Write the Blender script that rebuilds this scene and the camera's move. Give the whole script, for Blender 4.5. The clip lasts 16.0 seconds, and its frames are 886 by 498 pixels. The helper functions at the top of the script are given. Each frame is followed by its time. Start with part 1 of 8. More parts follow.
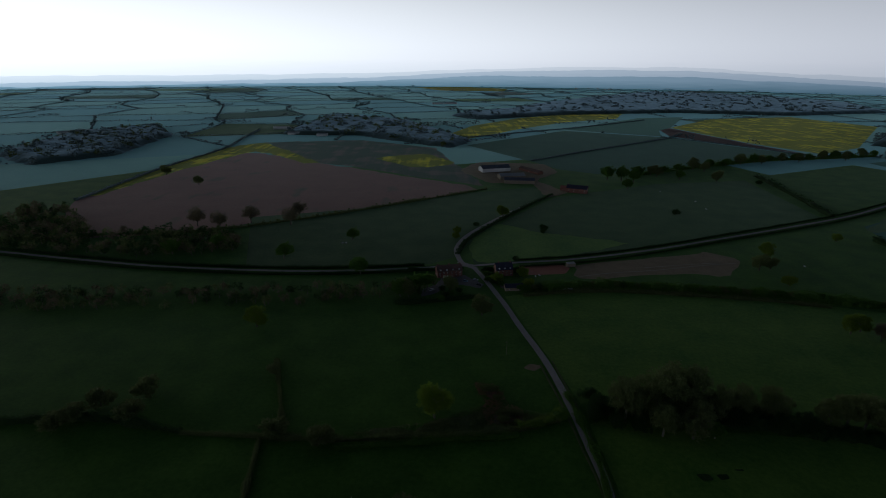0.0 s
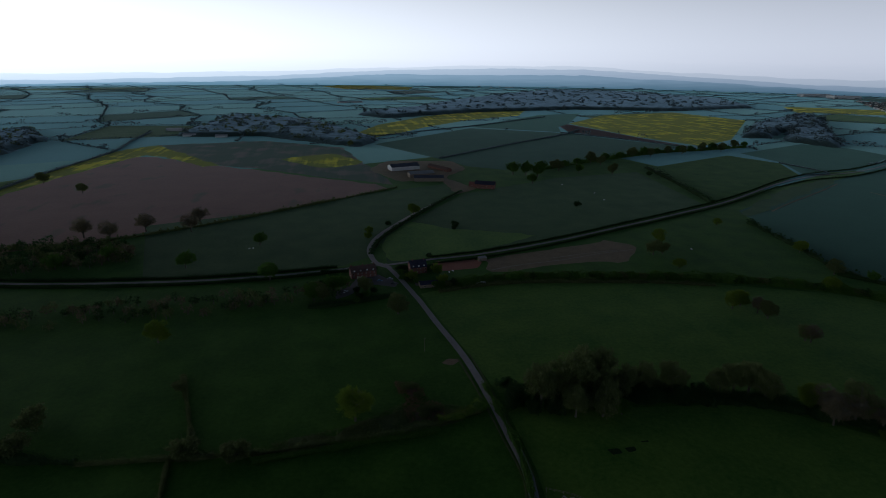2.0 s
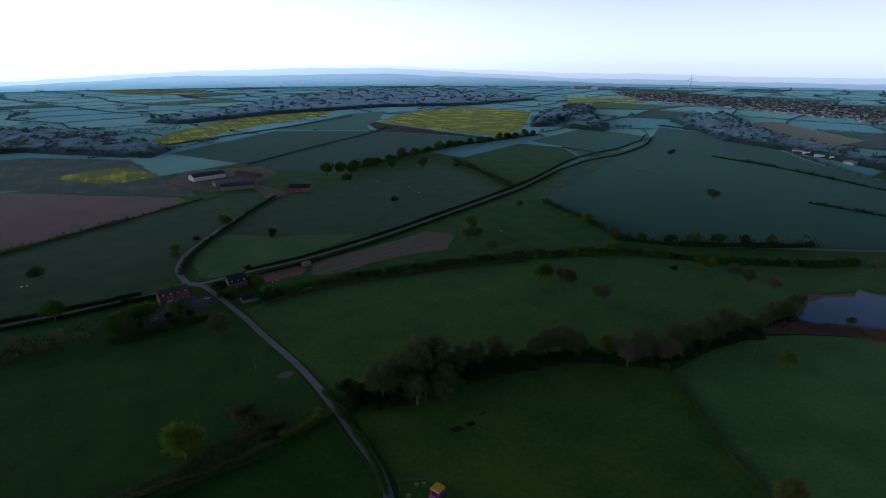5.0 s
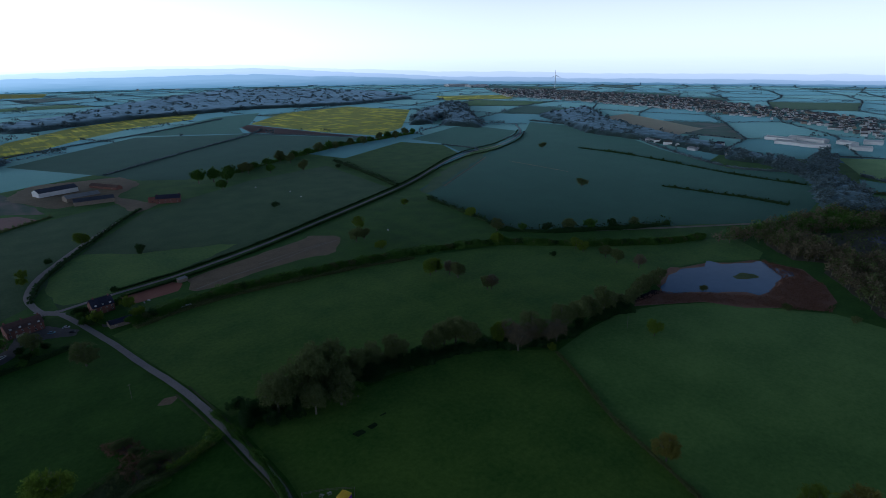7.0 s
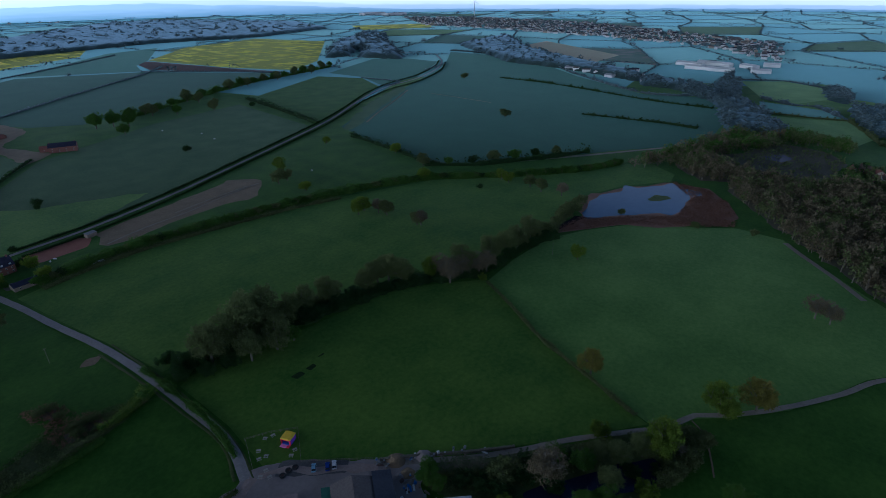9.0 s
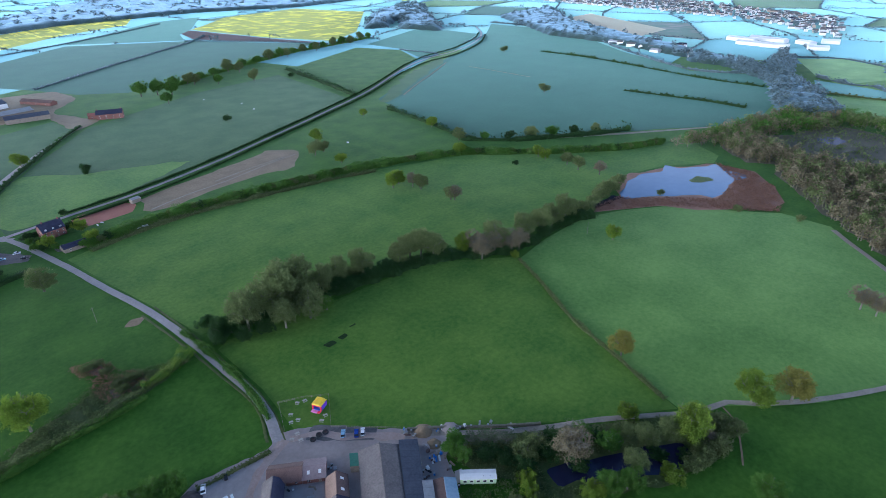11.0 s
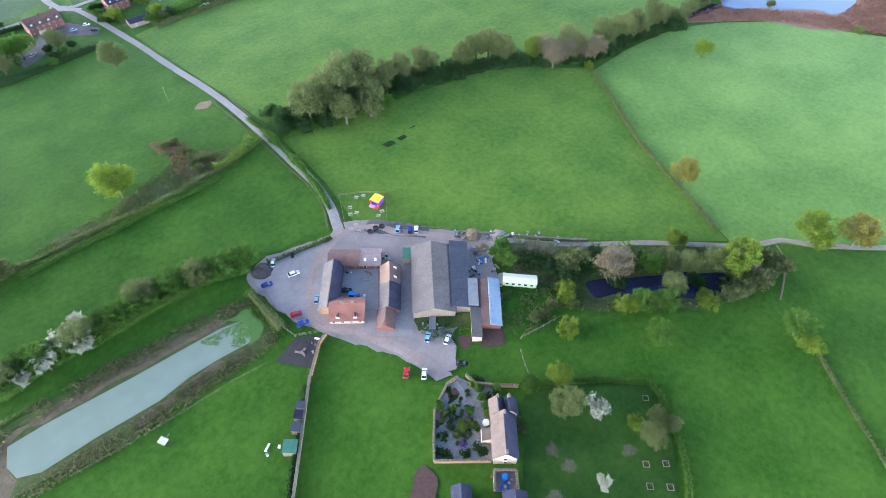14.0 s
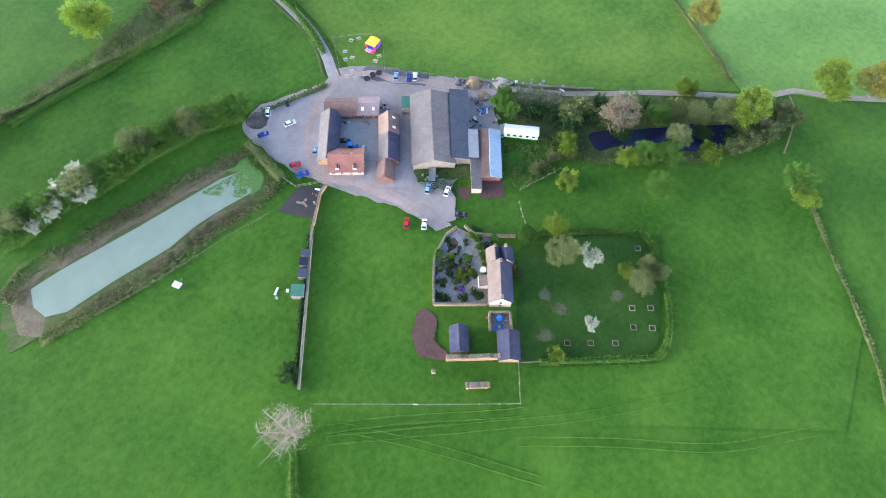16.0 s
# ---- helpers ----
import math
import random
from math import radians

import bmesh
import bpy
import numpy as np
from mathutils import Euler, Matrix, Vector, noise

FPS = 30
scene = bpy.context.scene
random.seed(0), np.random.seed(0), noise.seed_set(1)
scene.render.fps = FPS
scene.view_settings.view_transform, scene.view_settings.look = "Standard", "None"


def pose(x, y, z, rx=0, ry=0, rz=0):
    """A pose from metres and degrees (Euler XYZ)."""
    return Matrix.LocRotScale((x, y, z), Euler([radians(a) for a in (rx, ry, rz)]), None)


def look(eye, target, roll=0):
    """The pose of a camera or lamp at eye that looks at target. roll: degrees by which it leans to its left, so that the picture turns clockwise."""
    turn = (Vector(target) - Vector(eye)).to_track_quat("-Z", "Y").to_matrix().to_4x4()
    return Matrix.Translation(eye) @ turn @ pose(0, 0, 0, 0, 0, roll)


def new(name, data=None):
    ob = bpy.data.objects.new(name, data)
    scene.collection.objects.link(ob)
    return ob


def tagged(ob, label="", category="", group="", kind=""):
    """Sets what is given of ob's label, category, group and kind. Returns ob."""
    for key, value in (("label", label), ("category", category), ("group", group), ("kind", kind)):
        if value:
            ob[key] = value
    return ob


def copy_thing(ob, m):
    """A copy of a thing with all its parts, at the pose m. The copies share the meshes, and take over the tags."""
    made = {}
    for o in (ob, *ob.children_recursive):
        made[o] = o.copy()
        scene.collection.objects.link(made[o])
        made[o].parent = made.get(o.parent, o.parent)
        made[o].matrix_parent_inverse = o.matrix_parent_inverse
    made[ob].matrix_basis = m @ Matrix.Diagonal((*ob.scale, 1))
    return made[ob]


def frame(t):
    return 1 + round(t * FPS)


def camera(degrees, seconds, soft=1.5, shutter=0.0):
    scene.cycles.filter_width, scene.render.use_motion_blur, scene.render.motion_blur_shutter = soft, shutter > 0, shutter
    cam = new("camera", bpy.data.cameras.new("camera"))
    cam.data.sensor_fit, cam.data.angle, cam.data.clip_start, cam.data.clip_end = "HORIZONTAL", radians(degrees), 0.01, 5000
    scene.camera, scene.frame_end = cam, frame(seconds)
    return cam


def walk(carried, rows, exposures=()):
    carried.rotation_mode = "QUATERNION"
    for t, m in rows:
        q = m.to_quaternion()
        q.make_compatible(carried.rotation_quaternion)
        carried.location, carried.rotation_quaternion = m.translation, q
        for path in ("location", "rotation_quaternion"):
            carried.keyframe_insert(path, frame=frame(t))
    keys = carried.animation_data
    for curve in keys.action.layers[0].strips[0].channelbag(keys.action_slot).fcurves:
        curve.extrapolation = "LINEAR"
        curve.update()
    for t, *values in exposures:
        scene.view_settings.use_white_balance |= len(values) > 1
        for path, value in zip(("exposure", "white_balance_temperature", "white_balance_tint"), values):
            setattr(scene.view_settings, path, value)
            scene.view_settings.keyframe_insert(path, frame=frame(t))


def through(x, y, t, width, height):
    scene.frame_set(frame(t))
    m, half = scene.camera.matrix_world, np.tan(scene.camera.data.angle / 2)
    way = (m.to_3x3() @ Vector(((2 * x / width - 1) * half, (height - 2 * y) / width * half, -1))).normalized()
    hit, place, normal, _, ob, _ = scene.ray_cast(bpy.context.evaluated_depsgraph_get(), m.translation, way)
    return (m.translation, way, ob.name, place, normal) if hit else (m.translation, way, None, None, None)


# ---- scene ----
cam = camera(77.9, 16.0, soft=0.6)
PLAN = 1.22  # metres to one unit of the plan below
EYE = 135.0 * PLAN
# seconds, heading, tilt, lean: the camera hovers and turns where it is
PATH = [
    (0, 0.00, -18.75, 0.41),
    (0.5, -2.05, -18.76, 0.36),
    (1, -4.49, -18.79, 0.42),
    (1.5, -6.78, -18.79, 0.50),
    (2, -9.57, -18.82, 0.66),
    (2.5, -12.62, -18.82, 0.70),
    (3, -16.63, -18.77, 0.65),
    (3.5, -20.56, -18.74, 0.43),
    (4, -23.38, -18.74, 0.26),
    (6.5, -37.97, -18.91, -0.29),
    (7, -41.08, -18.94, -0.38),
    (7.5, -43.77, -18.98, -0.51),
    (8, -46.37, -19.22, -0.37),
    (8.5, -48.33, -23.13, -0.87),
    (8.7, -48.98, -24.67, -0.97),
    (10.8, -46.79, -28.18, -0.79),
    (11, -45.12, -28.18, -0.59),
    (11.5, -41.56, -28.59, -0.34),
    (12, -38.87, -32.46, -0.02),
    (12.5, -38.10, -36.17, 0.14),
    (13, -37.85, -40.22, 0.13),
    (13.5, -37.63, -43.98, 0.07),
    (14, -37.48, -48.05, 0.02),
    (14.5, -37.48, -51.83, 0.24),
    (15, -37.47, -55.92, 0.36),
    (15.5, -37.54, -59.69, 0.49),
    (16, -37.66, -63.45, 0.53),
]
EXPOSURES = [(0, -3.65, 5400, 6), (2, -3.45, 5250, 7), (4, -2.95, 5000, 8), (7, -2.7, 4700, 9), (8.5, -2.55, 4550, 10), (11, 0.0, 4850, 13), (12.5, 0.82, 5050, 13), (14, 1.33, 5300, 13), (16, 1.50, 5450, 13)]
walk(cam, [(t, pose(0, 0, EYE, 90 + tilt, 0, yaw) @ pose(0, 0, 0, 0, 0, lean)) for t, yaw, tilt, lean in PATH], EXPOSURES)

# ---- daylight: a low, hazy sun behind the land to the left ----
SUN_HEADING, SUN_HEIGHT, SKY_STRENGTH = 58.0, 9.0, 0.17
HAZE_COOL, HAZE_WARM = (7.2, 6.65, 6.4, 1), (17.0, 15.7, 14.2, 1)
world = bpy.data.worlds.new("dawn_sky")
scene.world = world
world.use_nodes = True
wn, wl = world.node_tree.nodes, world.node_tree.links
sky = wn.new("ShaderNodeTexSky")
sky.sky_type, sky.sun_disc = "NISHITA", False
sky.sun_elevation, sky.sun_rotation = radians(SUN_HEIGHT), radians(-SUN_HEADING)
sky.air_density, sky.dust_density, sky.ozone_density, sky.altitude = 1.0, 3.0, 1.5, 100
soft_sky = wn.new("ShaderNodeHueSaturation")
soft_sky.inputs["Saturation"].default_value = 1.15
wl.new(sky.outputs[0], soft_sky.inputs["Color"])
# bright morning haze low over the whole horizon, warmer and brighter towards the sun
at, up, low, toward_sun = wn.new("ShaderNodeTexCoord"), wn.new("ShaderNodeSeparateXYZ"), wn.new("ShaderNodeMath"), wn.new("ShaderNodeVectorMath")
wl.new(at.outputs["Generated"], up.inputs[0])
height = wn.new("ShaderNodeMath")
height.operation = "ABSOLUTE"
wl.new(up.outputs["Z"], height.inputs[0])
squared = wn.new("ShaderNodeMath")
squared.operation, squared.inputs[1].default_value = "POWER", 2.0
wl.new(height.outputs[0], squared.inputs[0])
fall = wn.new("ShaderNodeMath")
fall.operation, fall.inputs[1].default_value = "MULTIPLY", -1 / 0.20**2
wl.new(squared.outputs[0], fall.inputs[0])
low.operation = "EXPONENT"
wl.new(fall.outputs[0], low.inputs[0])
toward_sun.operation = "DOT_PRODUCT"
toward_sun.inputs[1].default_value = (-math.sin(radians(SUN_HEADING)), math.cos(radians(SUN_HEADING)), 0)
wl.new(at.outputs["Generated"], toward_sun.inputs[0])
warm = wn.new("ShaderNodeMapRange")
warm.inputs[1].default_value, warm.inputs[2].default_value = -0.3, 1.0
wl.new(toward_sun.outputs["Value"], warm.inputs[0])
steep = wn.new("ShaderNodeMath")
steep.operation, steep.inputs[1].default_value = "POWER", 1.6
wl.new(warm.outputs[0], steep.inputs[0])
haze = wn.new("ShaderNodeMix")
haze.data_type = "RGBA"
haze.inputs["A"].default_value, haze.inputs["B"].default_value = HAZE_COOL, HAZE_WARM
wl.new(steep.outputs[0], haze.inputs["Factor"])
both = wn.new("ShaderNodeMix")
both.data_type = "RGBA"
wl.new(low.outputs[0], both.inputs["Factor"])
dim = wn.new("ShaderNodeMix")
dim.data_type, dim.blend_type = "RGBA", "MULTIPLY"
dim.inputs["Factor"].default_value = 1.0
dim.inputs["B"].default_value = (SKY_STRENGTH, SKY_STRENGTH, SKY_STRENGTH, 1)
wl.new(soft_sky.outputs[0], dim.inputs["A"])
wl.new(dim.outputs["Result"], both.inputs["A"])
wl.new(haze.outputs["Result"], both.inputs["B"])
wl.new(both.outputs["Result"], wn["Background"].inputs[0])
wn["Background"].inputs[1].default_value = 1.0
sun = new("sun", bpy.data.lights.new("sun", "SUN"))
sun.data.energy, sun.data.angle, sun.data.color = 0.95, radians(12), (1.0, 0.93, 0.83)
toward = Vector((-math.sin(radians(SUN_HEADING)) * math.cos(radians(SUN_HEIGHT)), math.cos(radians(SUN_HEADING)) * math.cos(radians(SUN_HEIGHT)), math.sin(radians(SUN_HEIGHT))))
sun.matrix_basis = look(toward * 300, (0, 0, 0))

# ---- materials ----
def material(name, a, b, size=4.0, rough=0.8, bump=0.3, metal=0.0, patch=8.0, sheen=0.0, object_space=False, vary=0.0, island=0.0, spec=0.5, stretch=None, sheen_tint=(0.38, 0.60, 0.46), detail=5.0, low=0.62, high=1.28):
    """Two colours mixed by a fine grain and by larger patches; size and patch in metres."""
    m = bpy.data.materials.new(name)
    m.use_nodes = True
    n, l = m.node_tree.nodes, m.node_tree.links
    p = n["Principled BSDF"]
    co = n.new("ShaderNodeTexCoord") if object_space else n.new("ShaderNodeNewGeometry")
    where = co.outputs["Object"] if object_space else co.outputs["Position"]
    if stretch:
        mp = n.new("ShaderNodeMapping")
        mp.inputs["Rotation"].default_value = (0, 0, radians(stretch[0]))
        mp.inputs["Scale"].default_value = (1, stretch[1], 1)
        l.new(where, mp.inputs[0])
        where = mp.outputs[0]
    fine, wide = n.new("ShaderNodeTexNoise"), n.new("ShaderNodeTexNoise")
    for tex, s, d in ((fine, size, detail), (wide, patch, 3.0)):
        tex.inputs["Scale"].default_value, tex.inputs["Detail"].default_value = 1.0 / s, d
        tex.inputs["Roughness"].default_value = 0.72 if d > 6 else 0.55
        l.new(where, tex.inputs["Vector"])
    add = n.new("ShaderNodeMath")
    add.operation = "MULTIPLY_ADD"
    l.new(wide.outputs[0], add.inputs[0])
    add.inputs[1].default_value = 0.9
    l.new(fine.outputs[0], add.inputs[2])
    ramp = n.new("ShaderNodeMapRange")
    ramp.inputs[1].default_value, ramp.inputs[2].default_value = low, high
    l.new(add.outputs[0], ramp.inputs[0])
    mix = n.new("ShaderNodeMix")
    mix.data_type = "RGBA"
    mix.inputs["A"].default_value, mix.inputs["B"].default_value = (*a, 1), (*b, 1)
    l.new(ramp.outputs[0], mix.inputs["Factor"])
    colour = mix.outputs["Result"]
    for amount, source in ((vary, "object"), (island, "island")):
        if amount:
            src = n.new("ShaderNodeObjectInfo") if source == "object" else n.new("ShaderNodeNewGeometry")
            hs = n.new("ShaderNodeHueSaturation")
            mr = n.new("ShaderNodeMapRange")
            mr.inputs[3].default_value, mr.inputs[4].default_value = 1 - amount, 1 + amount
            l.new(src.outputs["Random" if source == "object" else "Random Per Island"], mr.inputs[0])
            l.new(mr.outputs[0], hs.inputs["Value"])
            l.new(colour, hs.inputs["Color"])
            colour = hs.outputs[0]
    l.new(colour, p.inputs["Base Color"])
    p.inputs["Roughness"].default_value, p.inputs["Metallic"].default_value = rough, metal
    p.inputs["Specular IOR Level"].default_value = spec
    if sheen:
        p.inputs["Sheen Weight"].default_value = sheen
        p.inputs["Sheen Roughness"].default_value = 0.35
        p.inputs["Sheen Tint"].default_value = (*sheen_tint, 1)
    if bump:
        bp = n.new("ShaderNodeBump")
        bp.inputs["Strength"].default_value, bp.inputs["Distance"].default_value = bump, size * 0.12
        l.new(fine.outputs[0], bp.inputs["Height"])
        l.new(bp.outputs[0], p.inputs["Normal"])
    return m


def leaf_material(name, a, b, vary=0.26, through=0.45):
    """Leaves: two greens by cluster, each leaf a little lighter or darker, some light passing through."""
    m = material(name, a, b, size=1.2, rough=0.7, bump=0, patch=4.0, object_space=True, vary=0.12, island=vary, spec=0.25)
    n, l = m.node_tree.nodes, m.node_tree.links
    p, out = n["Principled BSDF"], n["Material Output"]
    thin = n.new("ShaderNodeBsdfTranslucent")
    l.new(p.inputs["Base Color"].links[0].from_socket, thin.inputs[0])
    mix = n.new("ShaderNodeMixShader")
    mix.inputs[0].default_value = through
    l.new(p.outputs[0], mix.inputs[1])
    l.new(thin.outputs[0], mix.inputs[2])
    l.new(mix.outputs[0], out.inputs[0])
    return m


def crop_rows(name, a, b, soil, spacing, angle, amount=0.5, sheen=0.0, rough=0.85, sheen_tint=(0.36, 0.57, 0.58)):
    """A crop drilled in rows with thin places where the soil or lower green shows."""
    m = material(name, a, b, size=3, rough=rough, bump=0.3, patch=40, sheen=sheen, spec=0.08, sheen_tint=sheen_tint)
    n, l = m.node_tree.nodes, m.node_tree.links
    p = n["Principled BSDF"]
    geo = n.new("ShaderNodeNewGeometry")
    mp = n.new("ShaderNodeMapping")
    mp.inputs["Rotation"].default_value = (0, 0, radians(angle))
    l.new(geo.outputs["Position"], mp.inputs[0])
    mp.inputs["Scale"].default_value = (1.0 / spacing, 1.0 / (spacing * 22), 1)
    wave = n.new("ShaderNodeTexNoise")
    wave.inputs["Scale"].default_value, wave.inputs["Detail"].default_value = 1.0, 2.0
    l.new(mp.outputs[0], wave.inputs["Vector"])
    patch = n.new("ShaderNodeTexNoise")
    patch.inputs["Scale"].default_value, patch.inputs["Detail"].default_value = 1 / 55.0, 4
    l.new(geo.outputs["Position"], patch.inputs["Vector"])
    mul = n.new("ShaderNodeMath")
    mul.operation = "MULTIPLY_ADD"
    l.new(patch.outputs[0], mul.inputs[0])
    mul.inputs[1].default_value = 1.6
    l.new(wave.outputs[0], mul.inputs[2])
    mr = n.new("ShaderNodeMapRange")
    mr.inputs[1].default_value, mr.inputs[2].default_value = 0.85 + amount, 1.15 + amount
    l.new(mul.outputs[0], mr.inputs[0])
    mix = n.new("ShaderNodeMix")
    mix.data_type = "RGBA"
    l.new(mr.outputs[0], mix.inputs["Factor"])
    l.new(p.inputs["Base Color"].links[0].from_socket, mix.inputs["A"])
    mix.inputs["B"].default_value = (*soil, 1)
    l.new(mix.outputs["Result"], p.inputs["Base Color"])
    return m


# grazing sheen on the fields stands in for haze that grows with distance
SHEEN = 0.20
GRASS = material("pasture_grass", (0.060, 0.140, 0.017), (0.142, 0.238, 0.033), size=2.6, patch=34, bump=0.4, sheen=SHEEN, spec=0.08, detail=10, low=0.72, high=1.18)
GRASS_DEEP = material("deep_grass", (0.033, 0.098, 0.008), (0.078, 0.166, 0.018), size=2.4, patch=24, bump=0.4, sheen=0.13, spec=0.08, detail=10, low=0.72, high=1.18)
GRASS_MOWN = material("mown_grass", (0.030, 0.080, 0.011), (0.060, 0.122, 0.020), size=2.0, patch=10, bump=0.3, sheen=SHEEN, spec=0.08, detail=10, low=0.72, high=1.18)
GRASS_DRY = material("thin_grass", (0.030, 0.072, 0.018), (0.066, 0.112, 0.036), size=2.6, patch=26, bump=0.4, sheen=SHEEN, spec=0.08, detail=9, low=0.74, high=1.16)
# lighter copy of the grass; its paleness stands in for mist
GRASS_PALE = material("mist_paled_grass", (0.096, 0.200, 0.034), (0.184, 0.312, 0.066), size=2.6, patch=34, bump=0.4, sheen=0.34, sheen_tint=(0.42, 0.64, 0.44), spec=0.08, detail=10, low=0.72, high=1.18)
GRASS_ROUGH = material("rough_grass", (0.050, 0.092, 0.020), (0.140, 0.150, 0.058), size=1.3, patch=8, bump=0.5, sheen=SHEEN, spec=0.08, detail=8)
# crop greens made bluish, with sheen, so the colour also holds middle-distance haze
WHEAT = crop_rows("hazed_blue_green_wheat", (0.012, 0.055, 0.030), (0.024, 0.080, 0.043), (0.030, 0.060, 0.034), 12, 30, 1.0, sheen=0.31, sheen_tint=(0.30, 0.56, 0.52))
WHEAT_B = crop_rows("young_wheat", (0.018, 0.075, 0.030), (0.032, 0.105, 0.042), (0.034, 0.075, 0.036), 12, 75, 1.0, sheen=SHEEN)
# sheen-heavy copy of the wheat, its bluish tint painting in far haze
WHEAT_HAZED = crop_rows("hazed_winter_wheat", (0.014, 0.060, 0.032), (0.026, 0.085, 0.045), (0.030, 0.060, 0.034), 12, 50, 1.0, sheen=0.85, sheen_tint=(0.24, 0.47, 0.55))
# bluish sheen puts haze into the colour of far tree tops
CANOPY = material("hazed_tree_tops", (0.030, 0.055, 0.045), (0.062, 0.090, 0.072), size=5, patch=30, bump=0.8, sheen=1.0, spec=0.1, sheen_tint=(0.25, 0.38, 0.50))
# sheen-heavy copy of the grass, lightened and blued to paint haze
GRASS_HAZED = material("hazed_grass", (0.016, 0.074, 0.016), (0.045, 0.125, 0.034), size=2.6, patch=34, bump=0.3, sheen=0.85, spec=0.08, sheen_tint=(0.27, 0.50, 0.55))
FALLOW = crop_rows("sparse_crop_on_soil", (0.060, 0.085, 0.042), (0.095, 0.095, 0.052), (0.200, 0.125, 0.100), 18, 35, 0.42, sheen=SHEEN)
# the soil's pinkish sheen imitates haze lying over it
PLOUGH = crop_rows("bare_red_soil", (0.190, 0.100, 0.078), (0.255, 0.140, 0.105), (0.105, 0.110, 0.062), 16, 40, 0.66, sheen=0.34, sheen_tint=(0.50, 0.45, 0.47))
RAPE = crop_rows("flowering_rape", (0.60, 0.60, 0.030), (0.74, 0.70, 0.045), (0.060, 0.130, 0.026), 12, 118, 0.14, sheen=0.3, sheen_tint=(0.70, 0.72, 0.20))
RAPE_FULL = material("dense_flowering_rape", (0.50, 0.44, 0.020), (0.62, 0.55, 0.030), size=5, patch=60)
TAN = material("pale_stubble", (0.48, 0.33, 0.22), (0.58, 0.40, 0.27), size=6, patch=50, sheen=SHEEN)
EARTH = material("bare_earth", (0.066, 0.034, 0.028), (0.120, 0.064, 0.052), size=0.8, patch=6, bump=0.6)
RED_EARTH = material("red_sand", (0.30, 0.115, 0.075), (0.38, 0.160, 0.105), size=1.0, patch=8, bump=0.3)
POND_EDGE = material("dry_brown_bank", (0.095, 0.075, 0.040), (0.190, 0.150, 0.085), size=0.9, patch=5, bump=0.6)
TRODDEN = material("trodden_soil", (0.165, 0.116, 0.062), (0.280, 0.205, 0.122), size=1.5, patch=12, bump=0.4, sheen=0.05)
BRAMBLE = material("dead_brambles", (0.085, 0.086, 0.056), (0.150, 0.135, 0.092), size=0.9, patch=5, bump=0.8)
REED = material("brown_reeds", (0.230, 0.125, 0.082), (0.330, 0.195, 0.135), size=1.2, patch=9, bump=0.8)
GRAVEL = material("compacted_gravel", (0.235, 0.200, 0.190), (0.365, 0.315, 0.300), size=2.2, patch=11, bump=0.15, rough=0.9, detail=9)
CONCRETE = material("worn_concrete", (0.265, 0.240, 0.236), (0.390, 0.352, 0.342), size=2.4, patch=7, bump=0.12, detail=9)
WET_GRASS = material("dark_trampled_grass", (0.012, 0.034, 0.009), (0.040, 0.070, 0.022), size=1.2, patch=5, bump=0.5, spec=0.1)
TARMAC = material("worn_lane_tarmac", (0.245, 0.228, 0.222), (0.375, 0.350, 0.338), size=0.9, patch=15, bump=0.15, rough=0.85)
TRACK = material("stony_track", (0.220, 0.190, 0.150), (0.340, 0.300, 0.245), size=0.8, patch=8, bump=0.4)
DARK_TARMAC = material("dark_patched_tarmac", (0.085, 0.080, 0.080), (0.165, 0.155, 0.150), size=0.8, patch=6, bump=0.2)
DARK_SURFACE = material("dark_play_surface", (0.030, 0.028, 0.030), (0.055, 0.050, 0.052), size=0.6, patch=5, bump=0.3)
STONE = material("yellow_sandstone", (0.270, 0.155, 0.075), (0.430, 0.265, 0.145), size=0.5, patch=2.5, bump=0.6, island=0.15)
STONE_TOP = material("weathered_stone_top", (0.115, 0.108, 0.075), (0.225, 0.205, 0.150), size=0.5, patch=2.5, bump=0.6, island=0.15)
BRICK = material("red_brick", (0.150, 0.066, 0.052), (0.235, 0.108, 0.082), size=0.35, patch=3, bump=0.3)
PALE_WALL = material("cream_render", (0.40, 0.33, 0.25), (0.54, 0.47, 0.38), size=1.2, patch=4, bump=0.1)
# slate colour deepened towards blue to hold a reflection of the sky
SLATE = material("sky_blued_slate", (0.020, 0.022, 0.042), (0.048, 0.052, 0.086), size=0.35, patch=3, bump=0.3, rough=0.8, spec=0.2, island=0.2)
SLATE_WARM = material("weathered_plain_tile", (0.072, 0.052, 0.043), (0.150, 0.112, 0.092), size=0.35, patch=3, bump=0.4, island=0.2)
TILE = material("red_clay_tile", (0.160, 0.064, 0.048), (0.270, 0.118, 0.090), size=0.4, patch=3, bump=0.4, island=0.2)
TILE_BROWN = material("brown_clay_tile", (0.075, 0.046, 0.040), (0.145, 0.092, 0.078), size=0.4, patch=3, bump=0.4, island=0.2)
TILE_ORANGE = material("orange_clay_tile", (0.150, 0.100, 0.074), (0.250, 0.172, 0.128), size=0.4, patch=3, bump=0.4, island=0.2)
PINK_ROOF = material("pale_pink_sheet_roof", (0.215, 0.165, 0.168), (0.30, 0.235, 0.235), size=0.8, patch=4, bump=0.1, island=0.08)
CEMENT = material("lichened_cement_sheet", (0.082, 0.072, 0.070), (0.170, 0.150, 0.142), size=0.7, patch=5, bump=0.4, island=0.12)
GREY_SHEET = material("grey_roof_sheet", (0.25, 0.26, 0.27), (0.34, 0.35, 0.36), size=0.9, patch=4, bump=0.1, island=0.08)
